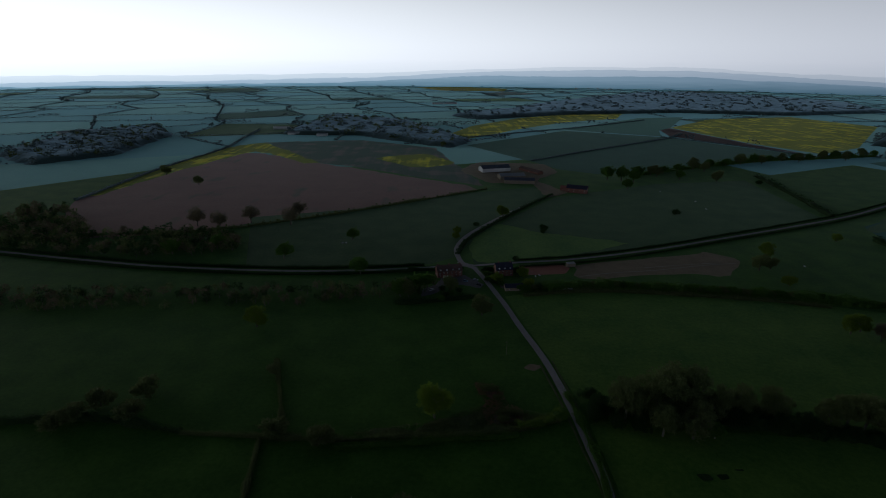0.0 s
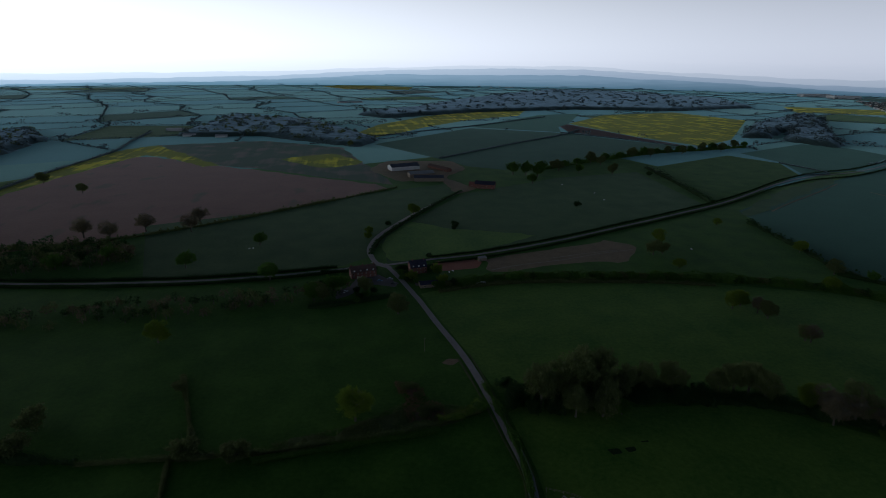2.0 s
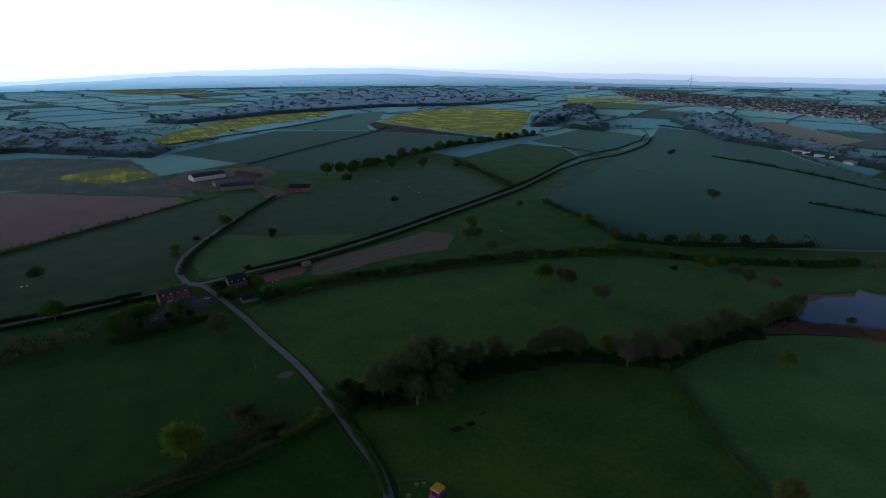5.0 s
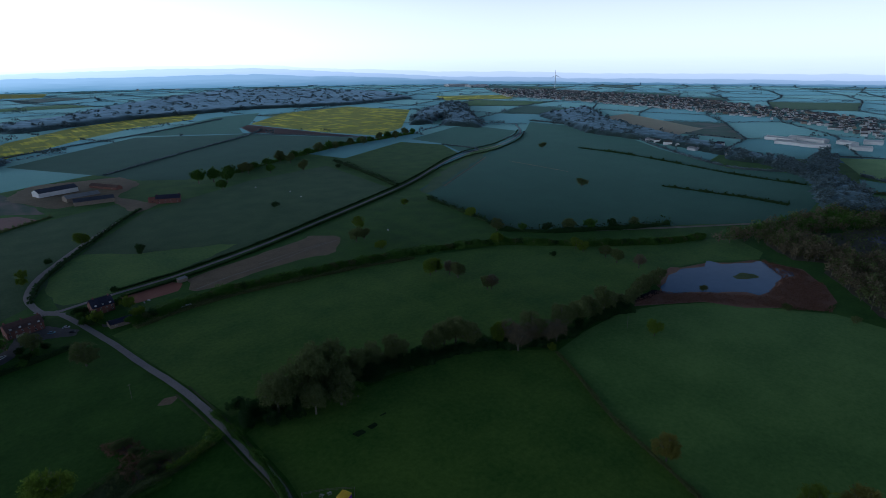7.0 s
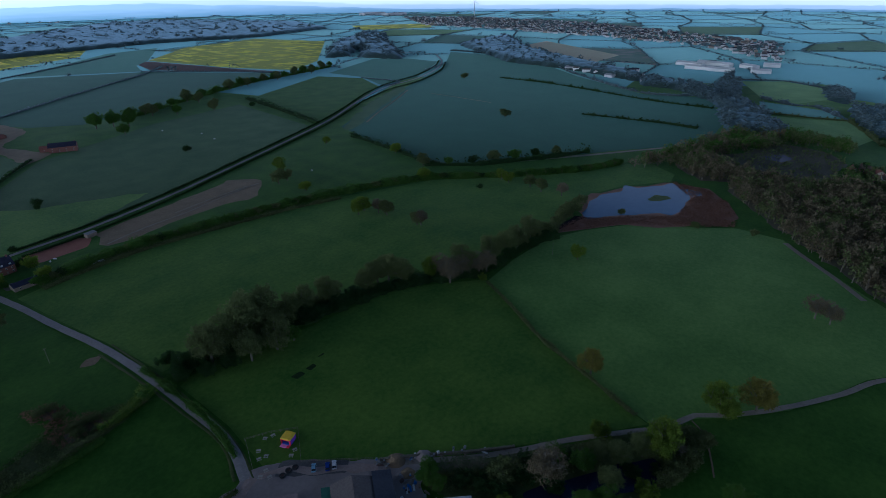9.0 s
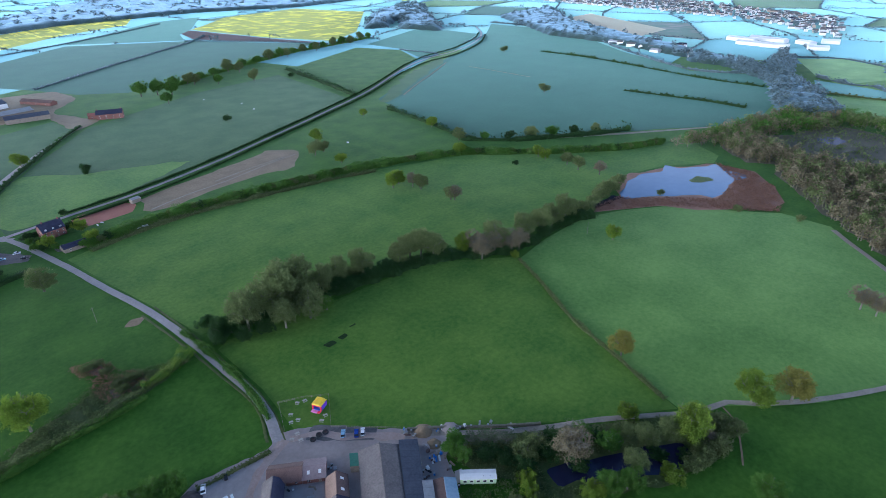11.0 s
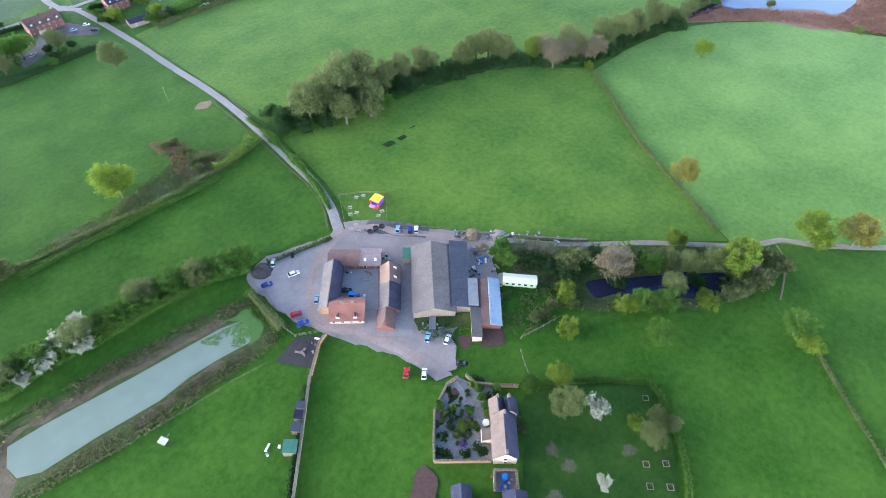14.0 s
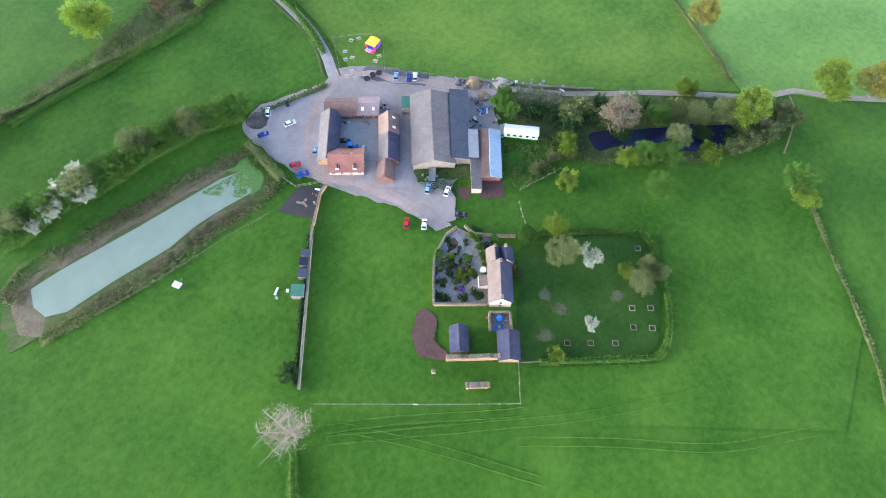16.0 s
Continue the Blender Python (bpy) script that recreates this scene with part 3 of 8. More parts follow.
def building(name, label, category, a, b, width, eave, ridge, wall, roof, roof_b=None, over=0.35, windows=0, doors=0, chimneys=(), back=None, strip=0.6, dormers=0, gable_windows=0, pale_gable=None, rooflights=0, group=""):
    """A gabled building whose ridge runs from a to b in plan. back: the eaves' half width on the far side, if different."""
    ax, ay = a
    bx, by = b
    long, turn = math.hypot(bx - ax, by - ay), math.degrees(math.atan2(by - ay, bx - ax))
    root = base(name, label, category, (ax + bx) / 2, (ay + by) / 2, 0, turn, group)
    x0, x1, y0, y1 = -long / 2, long / 2, -width / 2, (back or width / 2)
    bm = bmesh.new()
    ends = []
    for x in (x0 + 0.05, x1 - 0.05):
        ends.append([bm.verts.new((x, y, z)) for y, z in ((y0, -0.2), (y1, -0.2), (y1, eave), (0, ridge - 0.05), (y0, eave))])
    for i in range(5):
        bm.faces.new((ends[0][i], ends[0][(i + 1) % 5], ends[1][(i + 1) % 5], ends[1][i]))
    bm.faces.new(ends[0][::-1])
    bm.faces.new(ends[1])
    bmesh.ops.recalc_face_normals(bm, faces=bm.faces)
    part("wall", bm, wall, root)
    for y, m in ((y0, roof), (y1, roof_b or roof)):
        s = (ridge - eave) / abs(y)
        ye = y + math.copysign(over, y)
        part("roof_slope", slope(bmesh.new(), x0 - over * 0.6, x1 + over * 0.6, ye, eave - s * over, 0, ridge, 0.12, strip), m, root)
    part("ridge", boxed(x0 - over * 0.6, -0.16, ridge + 0.02, x1 + over * 0.6, 0.16, ridge + 0.2, bevel=0.05), roof, root)
    for side in (-1, 1):
        y = y0 if side < 0 else y1
        for storey in range(2 if eave > 3.4 else 1):
            for i in range(windows):
                x = x0 + long * (i + 0.5) / windows
                z = 0.8 + 2.0 * storey
                if doors and storey == 0 and i == windows // 2 and side < 0:
                    d = part("door", boxed(x - 0.4, y - 0.07, 0.0, x + 0.4, y + 0.05, 1.66, bevel=0.02), TIMBER, root, "weathered plank door")
                    part("handle", boxed(x + 0.24, y - 0.12, 0.8, x + 0.34, y - 0.06, 0.85), STEEL, d)
                    continue
                w = part("window", boxed(x - 0.45, y - 0.06 if side < 0 else y - 0.04, z, x + 0.45, y + 0.04 if side < 0 else y + 0.06, z + 0.9), WHITE, root, "white-framed window")
                for dx in (-0.40, 0.03):
                    part("pane", boxed(x + dx, y - 0.08 if side < 0 else y, z + 0.06, x + dx + 0.37, y if side < 0 else y + 0.08, z + 0.84), GLASS, w)
    for i in range(gable_windows):
        for x, s in ((x0, -1), (x1, 1)):
            z = 0.9 + 2.0 * i
            w = part("window", boxed(x - 0.06, -0.42, z, x + 0.06, 0.42, z + 0.9), WHITE, root, "white-framed window")
            part("pane", boxed(x - 0.09, -0.36, z + 0.06, x + 0.09, 0.36, z + 0.84), GLASS, w)
    for i in range(dormers):
        x = x0 + long * (i + 0.5) / dormers
        s = (ridge - eave) / abs(y0)
        d = part("dormer", boxed(x - 0.55, y0 + 0.25, eave, x + 0.55, y0 + 1.9, eave + 1.1), WHITE_SHEET, root, "small dormer with white window")
        for sx in (-1, 1):
            bm = bmesh.new()
            v = [bm.verts.new(c) for c in ((x + sx * 0.68, y0 + 0.2, eave + 0.9), (x, y0 + 0.2, eave + 1.5), (x, y0 + 2.6, eave + 1.5), (x + sx * 0.68, y0 + 2.0, eave + 0.9))]
            bm.faces.new(v if sx < 0 else v[::-1])
            bmesh.ops.solidify(bm, geom=bm.faces[:], thickness=0.08)
            part("dormer_roof", bm, roof, d)
        part("pane", boxed(x - 0.32, y0 + 0.36, eave + 0.2, x + 0.32, y0 + 0.45, eave + 0.82), GLASS, d)
    for i in range(rooflights):
        x = x0 + long * (i + 0.5) / rooflights
        yy = y0 * 0.5
        z = ridge + (eave - ridge) * 0.5
        bm = boxed(-0.4, -0.55, 0, 0.4, 0.55, 0.22)
        bmesh.ops.transform(bm, matrix=pose(x, yy, z, math.degrees(math.atan2(ridge - eave, -y0)), 0, 0), verts=bm.verts)
        part("rooflight", bm, WHITE, root)
    for cx, cy in chimneys:
        z = ridge - abs(cy) * (ridge - eave) / (width / 2)
        c = part("chimney", boxed(cx * long / 2 - 0.38, cy - 0.34, z - 0.8, cx * long / 2 + 0.38, cy + 0.34, ridge + 0.9, bevel=0.03), BRICK if wall is not PALE_WALL else STONE_TOP, root)
        for dx in (-0.2, 0.2):
            part("chimney_pot", tube(bmesh.new(), (cx * long / 2 + dx, cy, ridge + 0.88), (cx * long / 2 + dx, cy, ridge + 1.25), 0.13, 0.1, 8), TILE, c)
    return root


def shed(name, label, a, b, width, low, high, wall, roof, category="shed", strip=0.9):
    """A lean-to or flat shed: its high eaves run from a to b; it reaches width to the right of that line."""
    (ax, ay), (bx, by) = a, b
    long, turn = math.hypot(bx - ax, by - ay), math.degrees(math.atan2(by - ay, bx - ax))
    root = base(name, label, category, ax, ay, 0, turn)
    bm = bmesh.new()
    ends = [[bm.verts.new((x, y, z)) for y, z in ((0, -0.1), (-width, -0.1), (-width, low), (0, high))] for x in (0.03, long - 0.03)]
    for i in range(4):
        bm.faces.new((ends[0][i], ends[0][(i + 1) % 4], ends[1][(i + 1) % 4], ends[1][i]))
    bm.faces.new(ends[0][::-1])
    bm.faces.new(ends[1])
    bmesh.ops.recalc_face_normals(bm, faces=bm.faces)
    part("wall", bm, wall, root)
    k = max(2, int(long / 2.2))
    rm = mesh_of("roof_sheet", slope(bmesh.new(), 0, long / k - 0.03, -width - 0.15, low - 0.03, 0.1, high + 0.03, 0.08, 3.0), roof)
    for i in range(k):
        ob = new("roof_sheet", rm)
        ob.parent, ob.matrix_basis = root, pose(long * i / k, 0, 0.006 * (i % 2))
    return root

# ---- the land ----
def land_height(x, y):
    r = math.hypot(x, y)
    k = min(1, max(0, (r - 3500) / 1200))
    return k * k * (3 - 2 * k) * (22 + 24 * noise.noise((x / 1300, y / 1300, 2.0)) + 12 * noise.noise((x / 420, y / 420, 4.0)))


def ground_sheet():
    radii = [0, 60, 150, 300, 600, 1000, 1500, 2000, 2500, 2900, 3050, 3200, 3400, 3600, 3800, 4000, 4200, 4400, 4600, 4850]
    seg = 120
    verts, faces = [(0, 0, 0)], []
    for r in radii[1:]:
        for i in range(seg):
            x, y = r * math.cos(i * math.tau / seg), r * math.sin(i * math.tau / seg)
            verts.append((x, y, land_height(x, y)))
    for i in range(seg):
        faces.append((0, 1 + i, 1 + (i + 1) % seg))
    for k in range(len(radii) - 2):
        for i in range(seg):
            a, b = 1 + k * seg + i, 1 + k * seg + (i + 1) % seg
            faces.append((a, a + seg, b + seg, b))
    return tagged(new("ground", raw_mesh("ground", verts, faces, GRASS_DEEP)), "green pasture land reaching to the hazy horizon", "ground", "", "structure")


ground_sheet()

# fields with a cover of their own
sheet("ploughed_field", [(-331.7, 443.8), (-378.1, 555.3), (-361.9, 703.4), (-309.7, 873.5), (-180.2, 774.6), (-109.1, 725.2), (49.4, 609.6), (-48.4, 540.7), (-135.4, 479), (-206.7, 441.9), (-293.1, 413.4)], 0.05, PLOUGH, "bare reddish ploughed field with faint drill lines", soft=True, ragged=6)
sheet("rape_headland", [(-381, 555.2), (-374, 744.3), (-349.4, 934.3), (-315, 977.9), (-169.3, 779.8), (-193.9, 764.9), (-300.2, 885.8), (-342, 724.3), (-362.6, 568.6)], 0.10, RAPE, "thin yellow rape along the edge of the ploughed field", soft=True, ragged=4)
sheet("sparse_field", [(-315, 977.9), (-150.7, 1016.7), (-14.5, 924.5), (49.2, 624.6), (-110.3, 733.4), (-181.2, 779.3)], 0.06, FALLOW, "patchy crop on reddish soil beside the farm", ragged=5)
sheet("rape_patch", [(-105.3, 816.8), (-31.2, 863.2), (19.9, 773.6), (-34.4, 736.3)], 0.11, RAPE, "broken strips of yellow rape in a sparse field", soft=True, ragged=6)
sheet("rape_field", [(511.2, 1260.4), (698.5, 1472.1), (952.9, 1552), (1014.7, 1307.9), (721.3, 959.9), (608.9, 884.5), (557.4, 1009.9)], 0.06, RAPE, "yellow flowering rape in rows on a rise")
sheet("rape_field", [(-12.5, 1046.7), (62.5, 1266.6), (200.1, 1470.6), (364.3, 1604.4), (516.7, 1625.3), (450.2, 1467.1), (295.3, 1366.3), (163.6, 1213.6), (107.6, 1128.2), (34.3, 1032)], 0.06, RAPE, "long field of yellow rape")
sheet("rape_field", [(-162.2, 3301.5), (38.9, 3490.6), (355.1, 3204.6), (305.5, 2889.3), (-20.9, 2956.4)], 0.06, RAPE_FULL, "far bright yellow rape field")
sheet("rape_field", [(774.8, 4449.8), (1152.2, 4711.3), (997.8, 4031.3), (688.1, 3849.2)], 0.06, RAPE_FULL, "far bright yellow rape field")
sheet("rape_field", [(1502.8, 1766.8), (1777.3, 1582.4), (1583.5, 1423.2), (1355.4, 1530.8)], 0.06, RAPE, "far thin strip of yellow rape")
sheet("soil_strip", [(477.4, 1256.4), (506.1, 1248), (552.8, 1001.5), (589.6, 874), (526.6, 953.3), (448.7, 1105.7)], 0.10, EARTH, "dark bare strip beside the rape")
sheet("wheat_field", [(372.6, 466.8), (479.9, 531.4), (659.4, 619.9), (808.6, 695), (1005.6, 843.8), (1005.8, 744.6), (949, 570.7), (841.3, 438.2), (749.2, 290), (776.2, 213.1), (637.4, 155.4), (563.3, 145.6), (528, 147.9), (467.1, 196.5), (362, 261), (335.8, 293.7), (338.5, 351.6)], 0.05, WHEAT, "large field of young wheat, haze-tinted blue-green")
sheet("wheat_field", [(39.8, 958.8), (255.6, 1186), (427.3, 1090.6), (569.4, 880.3), (288.3, 734.3), (199, 703), (156.3, 734.7), (128.5, 796.4)], 0.05, WHEAT_B, "field of young wheat, haze-tinted blue-green")
sheet("wheat_field", [(260.3, 1207.3), (513.6, 1485.6), (650.4, 1525.5), (511.2, 1260.4), (461.2, 1195.6), (431, 1100.2)], 0.05, WHEAT, "crop field below the rise, haze-tinted blue-green")
sheet("pasture", [(405.4, 696.2), (587.2, 785.1), (619.1, 710.2), (577.6, 625.2), (455.5, 546.5), (363.6, 492.7)], 0.05, GRASS_DEEP, "deep green hedged pasture")
sheet("crop_field", [(623.2, 802), (814.4, 892.2), (857.9, 832.9), (855.6, 751.2), (680.7, 643.9), (588.5, 631.6), (627.3, 719.9)], 0.05, WHEAT, "crop field by the lane, haze-tinted blue-green")
sheet("pasture", [(22, 364.2), (20.4, 415.7), (60.2, 486), (120.4, 572), (253, 644), (371.9, 668.6), (353.1, 493.4), (160.1, 405.9), (77.1, 375.4)], 0.05, GRASS_DRY, "grazed grey-green pasture above the lane")
sheet("pasture", [(22.2, 366.4), (20.4, 415.7), (48.3, 470.9), (82, 441.4), (154, 416.5), (77.1, 375.4)], 0.09, GRASS, "greener lower part of the grazed pasture", soft=True, ragged=2.5, plot=False)
sheet("pasture", [(180.4, 382.6), (253.9, 419.5), (368.4, 474.2), (356.8, 422.9), (329.3, 308.1), (317.1, 295.5), (252.8, 304.9), (193.6, 315.7), (158.5, 316.3)], 0.05, GRASS_DEEP, "deep green pasture below the lane")
sheet("pasture", [(-175.8, 484), (-84.6, 516.8), (28.1, 589.4), (105.2, 622.3), (108.9, 575.8), (25.7, 428.6), (10, 380.1), (-8.9, 364), (-80.5, 359.4), (-136, 353.4)], 0.05, GRASS_DRY, "dull green pasture behind the lane")
sheet("trodden_ground", [(92.2, 363.1), (135.2, 375), (205.1, 395.1), (216.5, 375.6), (195.9, 345.8), (143.2, 346.7), (90.3, 334.4)], 0.08, TRODDEN, "brown trodden strip with pale tracks", soft=True, ragged=3)
sheet("riding_arena", [(52.7, 363.5), (83.4, 366.2), (89.1, 358.3), (83, 346.7), (54.7, 343.9)], 0.12, RED_EARTH, "red sand riding arena", "arena", soft=True)
sheet("stubble_field", [(1160.8, 781), (1350.9, 802), (1155.6, 509.5), (1012.9, 497.3), (1055, 636.2)], 0.06, TAN, "pale tan stubble field by the town")
sheet("pasture", [(38.2, 308), (60, 315), (101, 317), (168, 309), (233.3, 296), (299.6, 271), (343, 228), (394, 188), (432, 173), (446, 158), (428, 132), (409.7, 128), (378, 152), (345, 162), (330, 160), (286, 156), (222, 158), (180, 172), (140, 189), (107, 197), (58, 197), (52.6, 230.5), (45, 268)], 0.04, GRASS, "smooth green meadow beyond the wooded brook")
sheet("pasture", [(58.5, 183), (64, 186), (111.9, 178.6), (163.1, 173.7), (198.7, 144.6), (187.4, 123.2), (172.4, 96.4), (166.4, 81.3), (161.1, 66.6), (156.9, 55.9), (152, 41), (141, 49.2), (128, 59.5), (114, 70.5), (91, 89), (57, 124.5), (59.4, 150), (58.9, 168)], 0.04, GRASS, "green meadow with darker worn patches beside the farm")
sheet("pasture", [(197, 142.5), (225, 146), (262, 146), (287.6, 134.5), (309.4, 119.5), (333, 85), (347, 65), (346, 40), (331, 27), (300, -4), (279, -29), (275, -46), (240.2, -23.3), (226.8, -12.4), (211, -5), (190, 6), (172.5, 21), (166, 28.5), (152.5, 41), (156.9, 55.9), (161.1, 66.6), (166.4, 81.3), (172.4, 96.4), (187.4, 123.2)], 0.04, GRASS_PALE, "wide pale green meadow by the pond")
sheet("pasture", [(-60, 284), (-29.1, 292), (20.4, 299.1), (35.7, 294.9), (45.5, 226.2), (48.6, 191.6), (30.6, 180.4), (-8.1, 174.6), (-60, 177), (-76, 226)], 0.04, GRASS_DEEP, "deep green meadow beside the lane")
sheet("pasture", [(-65, 172), (-39.1, 171.2), (-6.9, 172), (30, 178.7), (47.4, 182.9), (52.1, 147.5), (49.6, 128), (24, 129), (-14, 130.5), (-57, 128.5), (-65, 138)], 0.04, GRASS_DEEP, "bright green strip of pasture beside the lane")
# the deeper grass here also carries vignette darkening of the near ground
sheet("pasture", [(-68.3, 86.5), (-32.8, 85), (16.1, 84.9), (17.1, 81.9), (-8.8, 43.1), (-23.7, 24.2), (-75.5, 63.5)], 0.04, GRASS_DEEP, "grazed green meadow beside the long pond", ragged=2)
sheet("orchard_lawn", [(59.9, 43.9), (88.8, 23.2), (79.3, 8), (69.5, -0.1), (64, -2.3), (46.4, 9.8), (37.3, 17)], 0.05, GRASS_MOWN, "mown orchard grass inside a hedge", plot=False, soft=True, ragged=1.0)
# deeper grass again, partly in place of the same near darkening
sheet("pasture", [(70.5, 52.6), (103.5, 38.8), (139.4, 22.2), (134.3, 0.6), (115.1, -29.4), (88.2, -42.6), (57.2, -17.7), (27, 5.3), (36.4, 15.6), (65.7, -5.1), (92, 19.1), (71.7, 37.9)], 0.04, GRASS_DEEP, "wide meadow with faint wheel tracks", plot=False)
sheet("cottage_drive", [(2.2, 347.5), (14.1, 343.7), (26.4, 327), (23.8, 320.4), (12.3, 326), (2.3, 327.2), (-4, 312), (-13.1, 306.2), (-12.5, 318.6), (-4.5, 326.1)], 0.1, DARK_TARMAC, "dark drive and parking beside the cottages", "drive", plot=False, soft=True, ragged=0.6)
sheet("house_drive", [(37.4, 329.3), (56, 326.1), (68.7, 326), (67.7, 320.8), (53.3, 316.9), (36.5, 320.9)], 0.1, DARK_TARMAC, "dark drive beside the brick house", "drive", plot=False, soft=True, ragged=0.6)
sheet("worn_patch", [(41.7, 229), (47.6, 226.7), (42.7, 222.1), (37.6, 224.9)], 0.10, TRODDEN, "worn earth gateway by the lane", plot=False, soft=True)
sheet("rough_ground", [(-29.2, 178.1), (-6.6, 182.1), (17.5, 192.7), (33.7, 189), (42.1, 187.1), (37, 179.8), (19, 177.1), (-6.6, 173.4), (-27.1, 170.4)], 0.08, GRASS_ROUGH, "rough tussocky ground along the ditch", plot=False, soft=True, ragged=3)
sheet("bramble_patch", [(18, 209.6), (24.2, 208.1), (24, 200.2), (19.6, 200)], 0.11, BRAMBLE, "brown dead brambles", plot=False, soft=True, ragged=1.5)
sheet("bramble_patch", [(20.9, 190.1), (31.9, 190.4), (31, 184.4), (19.7, 182.6)], 0.11, BRAMBLE, "brown dead brambles", plot=False, soft=True, ragged=1.5)
sheet("churned_ground", [(367.4, 458.5), (475.7, 539.8), (606, 606.1), (596.6, 585.8), (444, 492.7), (372.2, 446.6)], 0.10, GRASS_DRY, "pale churned headland by the lane", plot=False, soft=True, ragged=4)
sheet("field_path", [(365.9, 264), (437.6, 211.9), (526, 152.2), (522.1, 150.9), (432.9, 209.4), (362, 261)], 0.10, TRACK, "pale farm track at the edge of the wheat", plot=False)

sheet("pasture", [(940.4, 217.7), (976, 166.4), (940.5, 110.2), (864, 83.3), (791, 120.1), (809.7, 158.9)], 0.05, GRASS_PALE, "pale green hedged field below the works")
sheet("pasture", [(787.2, 156.9), (779.5, 118), (765.4, 70.1), (729, 55), (720.2, 95.7), (722.8, 138.9)], 0.05, GRASS_HAZED, "hedged field below the works, haze-tinted grey-green")
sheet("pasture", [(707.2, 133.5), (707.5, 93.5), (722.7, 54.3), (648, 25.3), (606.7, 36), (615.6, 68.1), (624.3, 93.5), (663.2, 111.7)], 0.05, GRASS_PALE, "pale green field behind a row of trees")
sheet("pasture", [(1013.2, 162.2), (968.5, 104.1), (871.9, 72.3), (846.8, 13.8), (1042.1, 25.3), (1092.8, 98.9)], 0.05, WHEAT_HAZED, "field below the works, haze-tinted blue-green")
sheet("wood_floor", [(452.4, 141.9), (482.3, 124.4), (460.7, 96.6), (446, 54.8), (472.6, 30.9), (483.8, 2.7), (461.4, -50.8), (276.3, -46.5), (280.9, -27.1), (304, -4.6), (325.1, 13), (347.3, 33.8), (360.5, 46.6), (386.6, 65.3), (412.7, 87.5), (435, 93.6), (426.3, 111.3)], 0.05, BRAMBLE, "brown leaf litter and brambles under the wood", plot=False, ragged=3)
sheet("rough_clearing", [(496.3, 128.7), (522, 112.8), (578.7, 89.1), (579.4, 62.3), (552.2, 33.7), (495.2, 34), (452.9, 56.1), (466.9, 98.2)], 0.05, BRAMBLE, "grey-brown rough clearing inside the wood", soft=True, ragged=4)
sheet("quarry_pond", [(525.1, 91.1), (541.4, 81.5), (533.3, 69.2), (516.7, 74.4), (514.1, 88.6)], 0.13, water("deep_violet_blue_water", (0.030, 0.034, 0.105), rough=0.35, spec=0.12), "dark blue pond in the clearing", "pond", plot=False, soft=True, ragged=2)

# wheel tracks pressed into the grass
for k, line in enumerate([[(-12.1, 32.4), (4.1, 23.1), (22, 11.1), (30.1, 6.1)], [(-12.3, 29.5), (4.5, 19.1), (24.9, 6.3), (42.4, -4.3), (68.3, -16.9)], [(24.4, 1.6), (43.2, -12.9), (61.4, -28), (82.4, -39.2)], [(-7.3, 30.1), (6.9, 13.3), (22.9, -7.9)]]):
    for side in (0, 1.7):
        ribbon("wheel_track", [(x + side * 0.6, y + side) for x, y in line], 0.5, 0.08, GRASS_DEEP, "faint darker wheel track in the grass", "track", jitter=0.3)

for outline in ([(89.9, 155.6), (93, 154.6), (93.1, 152.2), (90.2, 152)], [(94.8, 154.7), (98.7, 154.7), (98.1, 152.6), (95, 152.6)], [(102.6, 158.7), (105.4, 158.6), (105.1, 157.3), (102.7, 157.6)]):
    sheet("poached_patch", outline, 0.1, WET_GRASS, "dark poached patch in the meadow", "bare patch", plot=False, soft=True, ragged=1.6)
sheet("barn_green", [(50.5, 80.4), (64.6, 71.5), (61.7, 66.8), (57.2, 70.2), (53, 72.8), (47.9, 74.8)], 0.22, GRASS_ROUGH, "rough weedy plot in front of the barn", "grass", plot=False, soft=True, ragged=0.8)

# water
sheet("long_pond", [(-53, 109.5), (-44.4, 110.2), (-21.9, 110.2), (2.9, 110.9), (9.6, 109.6), (11.4, 106), (11, 101.8), (7, 101.2), (-1.1, 101.4), (-10.1, 100.8), (-18.6, 98.8), (-34.9, 98.5), (-47.6, 97.5), (-52.7, 99.6), (-54.1, 104)], 0.16, POND_PALE, "long pond of milky grey-green water", "pond", plot=False)
sheet("pond_bank", [(-60.9, 110.1), (-53, 116.3), (-27.4, 117), (5.9, 116.9), (14.3, 115), (15.2, 106.1), (14.9, 98.9), (5.8, 95.7), (-6.3, 96.2), (-16.1, 93.6), (-40.1, 93.4), (-54.2, 95.4), (-64.5, 94.1)], 0.09, GRASS_ROUGH, "bank of rough yellow grass round the long pond", "bank", plot=False, soft=True, ragged=1.5)
sheet("pond_margin", [(-58.8, 107.5), (-51.7, 113.2), (-25, 114.8), (3.9, 114.7), (4.9, 111.9), (-23.2, 111.1), (-48.7, 111), (-53.1, 109.2), (-54.1, 104), (-52.9, 99.1), (-55.3, 94.4), (-59.9, 99.7)], 0.12, POND_EDGE, "bare brown margin of the long pond", "bank", plot=False, soft=True, ragged=1.2)
sheet("pond_margin", [(-27.5, 97.4), (-19.1, 97.9), (-10.6, 99.8), (-1.6, 100.4), (6.3, 100), (6.4, 98.1), (-2, 97.9), (-10.6, 97.2), (-18.8, 95.5), (-27.6, 95)], 0.12, POND_EDGE, "bare brown margin with dead reeds", "bank", plot=False, soft=True, ragged=1.2)
sheet("algae_mat", [(4.7, 112.7), (13.2, 112.8), (13.5, 103.7), (10.3, 99.9), (6.7, 100.7), (10.4, 103.5), (8.7, 109.7)], 0.19, ALGAE, "bright green algae at the pond's end", "algae", plot=False, soft=True, ragged=1)
